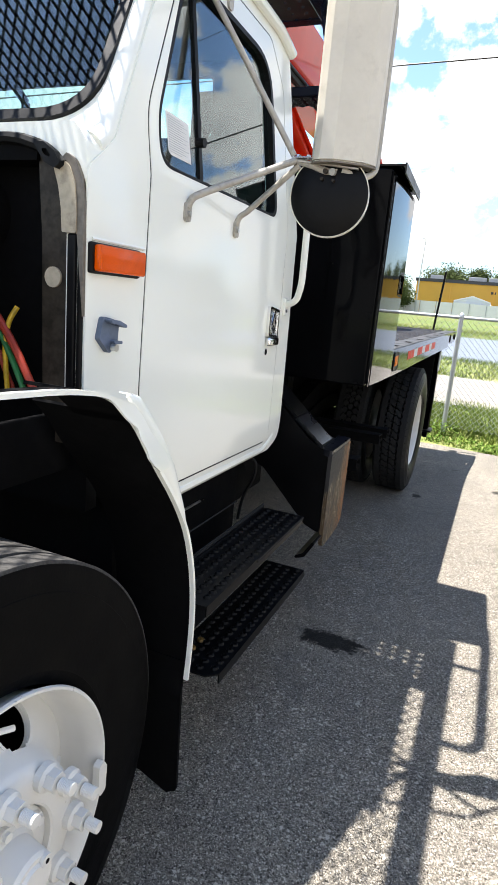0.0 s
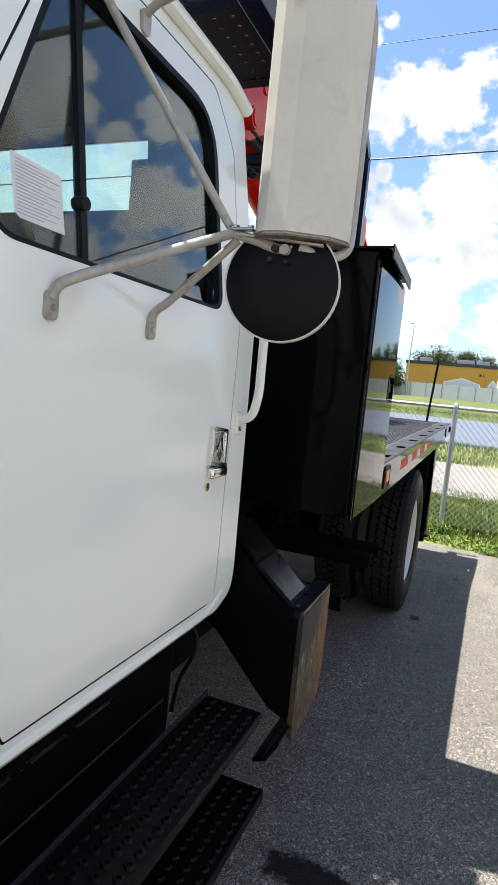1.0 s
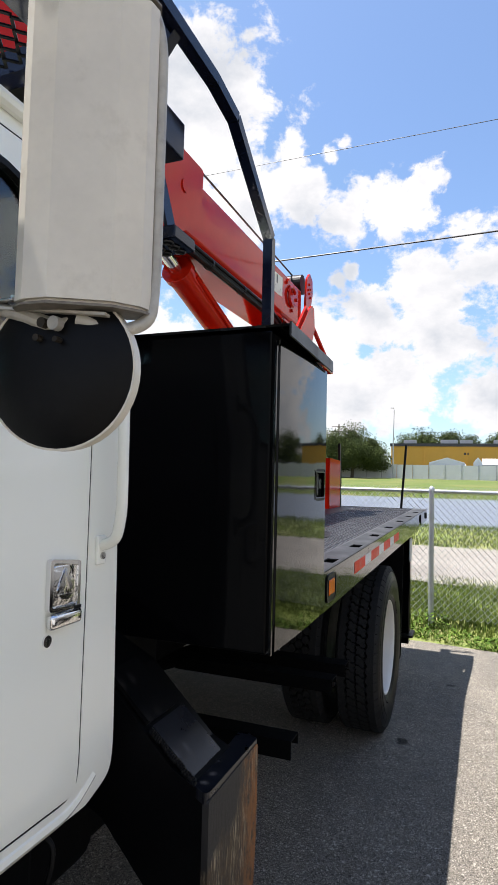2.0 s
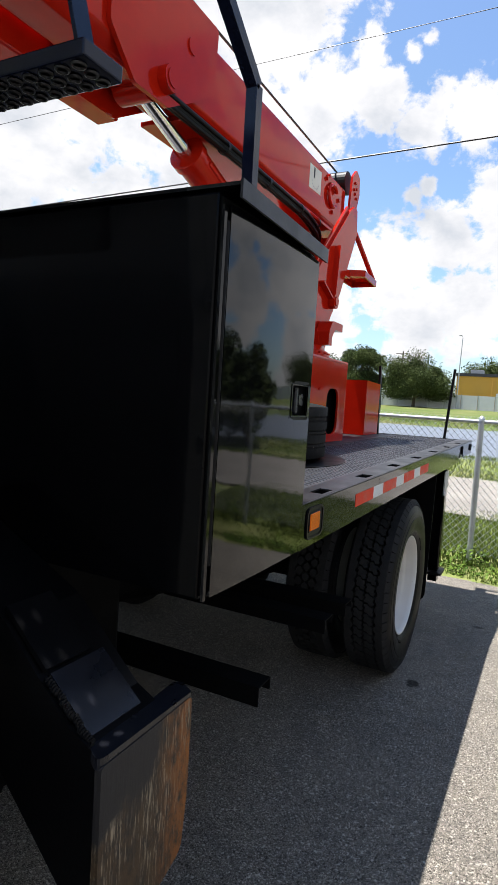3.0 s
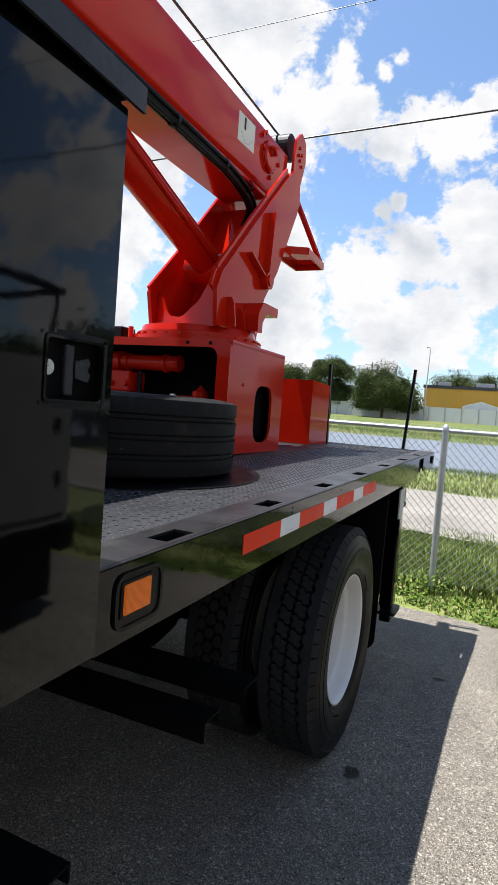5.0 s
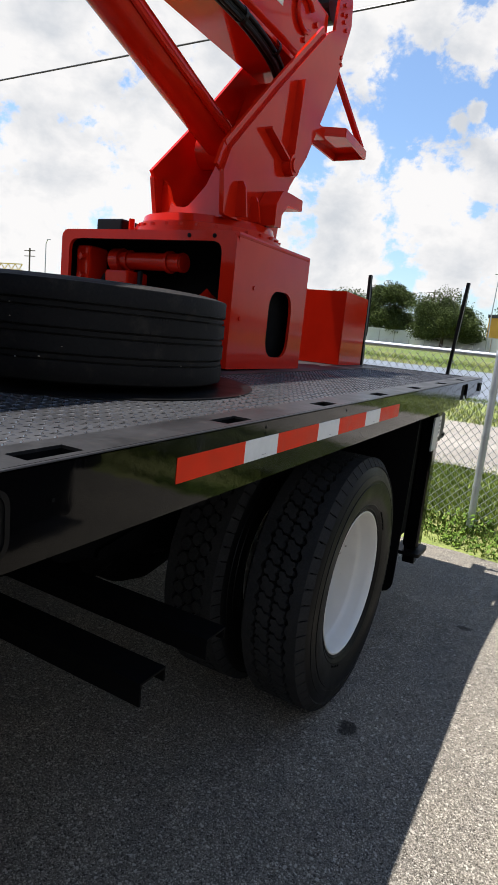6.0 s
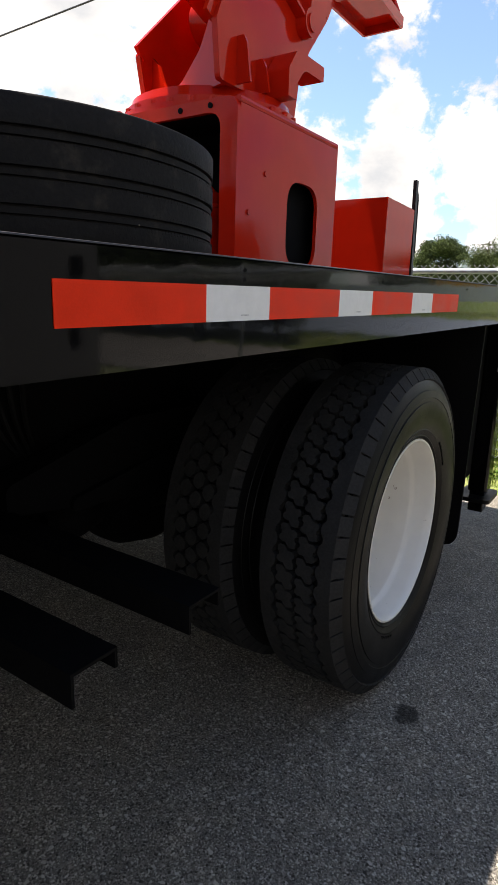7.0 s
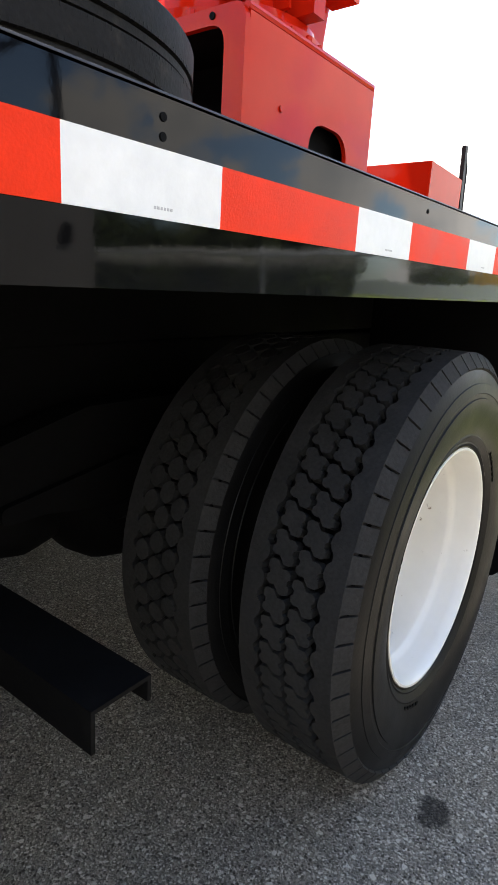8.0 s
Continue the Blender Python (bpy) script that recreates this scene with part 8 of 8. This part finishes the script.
for y, z in ((6.42, 3.40), (6.46, 3.43), (6.44, 3.33), (6.72, 3.32), (6.58, 3.18), (6.50, 3.38)):
    cpart("boom_bolt", disc(bmesh.new(), (-1.12, y, z), 0.017, 0.016, "x", 8), None, boom)
dc = plated([(6.06, 3.215), (6.30, 3.225), (6.30, 3.40), (6.06, 3.39)], -1.12, -1.1185, "x")
dec = cpart("decal", dc, M_DECAL, boom, "cream load chart decal")
cpart("decal_mark", plated([(6.14, 3.31), (6.165, 3.31), (6.165, 3.385), (6.14, 3.385)], -1.1184, -1.1178, "x"), M_SEAL, boom)
for k in range(7):
    a = math.pi + 0.35 + k * 0.4
    cpart("decal_mark", plated([(6.18 + 0.075 * math.cos(a) - 0.006, 3.30 + 0.06 * math.sin(a) - 0.004), (6.18 + 0.075 * math.cos(a) + 0.006, 3.30 + 0.06 * math.sin(a) - 0.004), (6.18 + 0.075 * math.cos(a) + 0.006, 3.30 + 0.06 * math.sin(a) + 0.004), (6.18 + 0.075 * math.cos(a) - 0.006, 3.30 + 0.06 * math.sin(a) + 0.004)], -1.1184, -1.1178, "x"), M_INK, boom)
for dx, dz, r in ((0.0, 0.012, 0.017), (0.022, 0.026, 0.013), (-0.026, 0.004, 0.015), (0.010, -0.012, 0.012)):
    cpart("boom_line", tubed([(-1.12 + dx, 4.2, 3.0 + dz), (-1.12 + dx, 5.2, 2.995 + dz), (-1.12 + dx, 6.0, 2.985 + dz), (-1.14 + dx, 6.30, 2.955 + dz), (-1.19 + dx, 6.50, 2.93 + dz), (-1.27 + dx, 6.56, 2.84 + dz)], r, 10, 0.12), M_SEAL, boom, "black hydraulic hose under the boom", True)
for y in (4.8, 5.35, 5.9, 6.25):
    cpart("hose_strap", lathed([(-0.012, 0.036), (-0.012, 0.039), (0.012, 0.039), (0.012, 0.036)], (-1.117, y, 3.000), "y", 14), M_SEAL, boom)
# forward fly section carried below and inside the boom
cpart("fly_section", boxed(-1.60, -1.46, 2.4, 4.3, 2.98, 3.22, bevel=0.012), None, boom, "red fly section beside the boom")
cpart("hoist_rope", tubed([(-1.25, 2.35, 3.50), (-1.25, 2.5, 3.735), (-1.25, 7.02, 3.662)], 0.008, 6), M_WIRE, boom, "steel hoist rope above the boom")
# lift cylinder
P0, P1 = Vector((-1.27, 4.22, 3.075)), Vector((-1.27, 6.10, 2.455))
dirn = (P1 - P0).normalized()
cy = cpart("lift_cylinder", tubed([tuple(P0 + dirn * 0.44), tuple(P0 + dirn * 0.45), tuple(P0 + dirn * 0.50), tuple(P0 + dirn * 0.51), tuple(P1)], [0.088, 0.105, 0.105, 0.094, 0.094], 28), None, None, "red hydraulic cylinder barrel", True)
cpart("piston_rod", tubed([tuple(P0), tuple(P0 + dirn * 0.46)], 0.042, 20), M_CHROME, cy, "chrome piston rod", True)
cpart("rod_eye", disc(bmesh.new(), (-1.36, P0.y - 0.03, P0.z - 0.01), 0.075, 0.18, "x", 24), None, cy, "", True)
cpart("feed_pipe", tubed([tuple(P0 + dirn * 0.55 + Vector((0.09, 0, 0.0))), tuple(P0 + dirn * 1.2 + Vector((0.10, 0, -0.02))), tuple(P1 + Vector((0.10, 0, -0.02)))], 0.016, 8, 0.05), None, cy, "", True)
cpart("cylinder_foot", disc(bmesh.new(), (-1.40, P1.y - 0.02, P1.z - 0.02), 0.09, 0.26, "x", 24), None, cy, "", True)

# ---- guard platform over the cab ----
gp = thing("cab_guard", "blue-black steel guard platform with expanded mesh over the cab", "cab guard", (CX, 2.0, 2.58))
GX, GXL, GY0, GY1, GZ = -0.286, 2 * CX + 0.286, 0.75, 2.905, 2.57


def gpart(name, bm, material, parent=None, label="", smooth=False):
    for v in bm.verts:
        v.co -= Vector((CX, 2.0, 2.58))
    return part(name, bm, material, parent or gp, label, smooth)


for x0, x1 in ((GX - 0.065, GX), (GXL, GXL + 0.065)):
    gpart("side_beam", boxed(x0, x1, GY0, GY1, GZ - 0.01, GZ + 0.10, bevel=0.004), M_NAVY, None, "blue-black box beam")
for y in (GY0, 2.44, GY1 - 0.05):
    gpart("cross_beam", boxed(GXL + 0.065, GX - 0.065, y, y + 0.05, GZ + 0.002, GZ + 0.06), M_NAVY)
# expanded metal: long diamonds of flat strands
ex = bmesh.new()
px_, py_ = 0.044, 0.031
nxm, nym = int((GX - GXL - 0.13) / px_), int((2.42 - GY0) / py_)
for j in range(nym):
    for i in range(nxm):
        x = GXL + 0.065 + (i + (0.5 if j % 2 else 0)) * px_
        yv = GY0 + 0.04 + j * py_
        for sx in (-0.5, 0.5):
            bar(ex, (x, yv, GZ + 0.006), (x + sx * px_, yv + py_, GZ + 0.012), 0.0075, 0.004)
tagged(gpart("mesh", ex, M_SATIN, None, "black expanded metal mesh"), kind="stuff")
# punched plate behind the mesh
pp = bmesh.new()
hx, hy = 0.058, 0.046
y = 2.49
while y < GY1 - 0.06:
    x = GXL + 0.065
    while x < GX - 0.07:
        h_ = 0.0065
        box(pp, x, x + hx, y, y + hy - 2 * h_, GZ + 0.004, GZ + 0.010)
        box(pp, x, x + hx - 2 * h_, y + hy - 2 * h_, y + hy, GZ + 0.004, GZ + 0.010)
        x += hx
    y += hy
tagged(gpart("punched_plate", pp, M_SATIN, None, "black punched grip plate"), kind="stuff")
# handrail carried from the cross box lid
for x, sgn in ((-0.205, 1), (2 * CX + 0.205, -1)):
    hr = bmesh.new()
    path = [(x, 3.44, 2.078), (x, 3.435, 2.52), (x, 3.08, 2.775), (x, 2.92, 2.80), (x, 2.22, 2.80), (x - 0.03 * sgn, 2.17, 2.77), (x - 0.08 * sgn, 2.17, 2.64)]
    for a, b in zip(path, path[1:]):
        bar(hr, a, b, 0.036, 0.036, (1, 0, 0))
    rail = gpart("handrail", hr, M_NAVY, None, "bent square tube handrail")
    for y in (2.70,):
        gpart("rail_post", bar(bmesh.new(), (x, y, 2.81), (x - 0.16 * sgn, y, 2.60), 0.034, 0.034, (0, 1, 0)), M_NAVY, rail)
# hanging step behind the cab
stp = boxed(-0.86, -0.225, 2.755, 2.875, 2.262, 2.298, bevel=0.004)
hs = gpart("hanging_step", stp, M_NAVY, None, "blue-black hanging step")
gpart("step_strap", bar(bmesh.new(), (-0.26, 2.80, 2.29), (-0.325, 2.78, 2.58), 0.05, 0.010, (1, 0, 0)), M_NAVY, hs)
gpart("step_gusset", plated([(-0.86, 2.263), (-0.62, 2.263), (-0.70, 2.20), (-0.86, 2.05)], 2.76, 2.77, "y"), M_NAVY, hs)
gl = bmesh.new()
for i in range(12):
    for j in range(3):
        lathe(gl, [(-0.001, 0.017), (-0.005, 0.0155), (-0.006, 0.012), (-0.001, 0.010)], (-0.26 - i * 0.046, 2.78 + j * 0.036, 2.262), "z", 12)
tagged(gpart("step_buttons", gl, M_SHELFTOP, hs, "pressed grip buttons"), kind="stuff")

# ---- service truck parked alongside, mirrored in the glossy paint ----
sv = thing("service_truck", "white service truck with grey side lockers and black rack", "truck", (3.1, 3.0, 0.0))


def vpart(name, bm, material, parent=None, label="", smooth=False):
    for v in bm.verts:
        v.co -= Vector((3.1, 3.0, 0.0))
    return part(name, bm, material, parent or sv, label, smooth)


VX0, VX1 = 2.13, 4.07
arch_cut = [(4.28, 0.70), (4.30, 0.84), (4.42, 0.99), (4.60, 1.06), (4.80, 1.06), (4.98, 0.99), (5.10, 0.84), (5.12, 0.70)]
lockers = [(3.30, 0.70)] + arch_cut + [(6.08, 0.70), (6.08, 1.80), (3.30, 1.80)]
for x0, x1 in ((VX0, VX0 + 0.46), (VX1 - 0.46, VX1)):
    vpart("locker_side", plated(rounded(lockers, 0.015), x0, x1, "x"), M_SERVICE, None, "pale grey side locker")
vpart("load_floor", boxed(VX0 + 0.46, VX1 - 0.46, 3.30, 6.06, 0.80, 0.86), M_SATIN)
vpart("tailgate", boxed(VX0 + 0.47, VX1 - 0.47, 6.02, 6.07, 0.88, 1.42, bevel=0.01), M_SERVICE)
for y0, y1, z0 in ((3.36, 4.22, 0.77), (4.27, 5.13, 1.14), (5.18, 6.02, 0.77)):
    dr = vpart("locker_door", plated(rounded([(y0, z0), (y1, z0), (y1, 1.74), (y0, 1.74)], 0.03), VX0 - 0.014, VX0, "x"), M_SERVICE, None, "pale grey locker door")
    for lz in (1.02, 1.38):
        if lz > z0 + 0.1:
            vpart("latch", boxed(VX0 - 0.030, VX0 - 0.013, y1 - 0.15, y1 - 0.08, lz - 0.045, lz + 0.045, bevel=0.01), M_SATIN, dr, "black paddle latch")
vpart("rear_bumper", boxed(VX0 + 0.05, VX1 - 0.05, 6.07, 6.26, 0.46, 0.66, bevel=0.02), M_SATIN, None, "black step bumper")
vpart("chassis", boxed(VX0 + 0.30, VX1 - 0.30, 0.2, 6.05, 0.48, 0.72, bevel=0.02), M_DARK)
# black blocks added as the shade below the lockers
vpart("underbody_tank", boxed(VX0 + 0.10, VX1 - 0.10, 3.30, 4.22, 0.16, 0.70, bevel=0.03), M_DARK, None, "black block filling the dark below the service truck")
vpart("underbody_tank", boxed(VX0 + 0.10, VX1 - 0.10, 5.18, 6.05, 0.14, 0.70, bevel=0.03), M_DARK, None, "black block filling the dark below the service truck")
vpart("rocker", boxed(VX0 + 0.06, VX0 + 0.20, 1.45, 3.20, 0.42, 0.62, bevel=0.02), M_SATIN, None, "black running board")
CABV = rounded([(3.20, 0.58), (3.20, 1.98), (2.98, 2.06), (2.05, 2.06), (1.80, 2.00), (1.20, 1.44), (0.05, 1.34), (-0.30, 1.22), (-0.36, 0.58), (0.50, 0.56), (0.58, 0.78), (0.78, 0.92), (1.06, 0.92), (1.26, 0.78), (1.34, 0.56)], [0.03, 0.1, 0.08, 0.08, 0.08, 0.06, 0.1, 0.08, 0.06, 0.02, 0.08, 0.1, 0.1, 0.08, 0.02], 4)
vpart("cab", plated(CABV, VX0 + 0.04, VX1 - 0.04, "x"), M_SERVICE_CAB, None, "white pickup cab and hood")
for y0, y1, a in ((2.30, 3.06, 0.0), (1.42, 2.22, 0.42)):
    vpart("side_window", plated(rounded([(y0, 1.46), (y1, 1.46), (y1, 1.95), (y0 + a, 1.95)], 0.05), VX0 + 0.030, VX0 + 0.038, "x"), M_BLACK, None, "dark tinted side window")
vpart("front_bumper", boxed(VX0 + 0.05, VX1 - 0.05, -0.52, -0.34, 0.45, 0.70, bevel=0.03), M_CHROME, None, "chrome front bumper")
for y in (0.92, 4.70):
    for x, s in ((VX0 + 0.06, 1), (VX1 - 0.06, -1)):
        tw_ = vpart("tyre", lathed([(0.0, 0.22), (0.0, 0.35), (0.03 * s, 0.385), (0.22 * s, 0.385), (0.25 * s, 0.35), (0.25 * s, 0.22)], (x, y, 0.385), "x", 40), M_RUBBER, None, "", True)
        vpart("rim", lathed([(0.012 * s, 0.222), (0.03 * s, 0.20), (0.06 * s, 0.12), (0.03 * s, 0.08), (0.03 * s, 0.0001)], (x, y, 0.385), "x", 32), M_STEEL, tw_, "steel wheel rim", True)
for x in (VX0 + 0.12, VX1 - 0.12):
    for y in (3.45, 4.70, 5.95):
        vpart("rack_post", tubed([(x, y, 1.80), (x, y, 2.26)], 0.025, 8), M_SATIN)
    vpart("rack_rail", tubed([(x, 2.2, 2.28), (x, 6.05, 2.28)], 0.03, 8), M_SATIN)
for y in (2.35, 3.45, 4.70, 5.95):
    vpart("rack_bar", tubed([(VX0 + 0.12, y, 2.26), (VX1 - 0.12, y, 2.26)], 0.025, 8), M_SATIN)
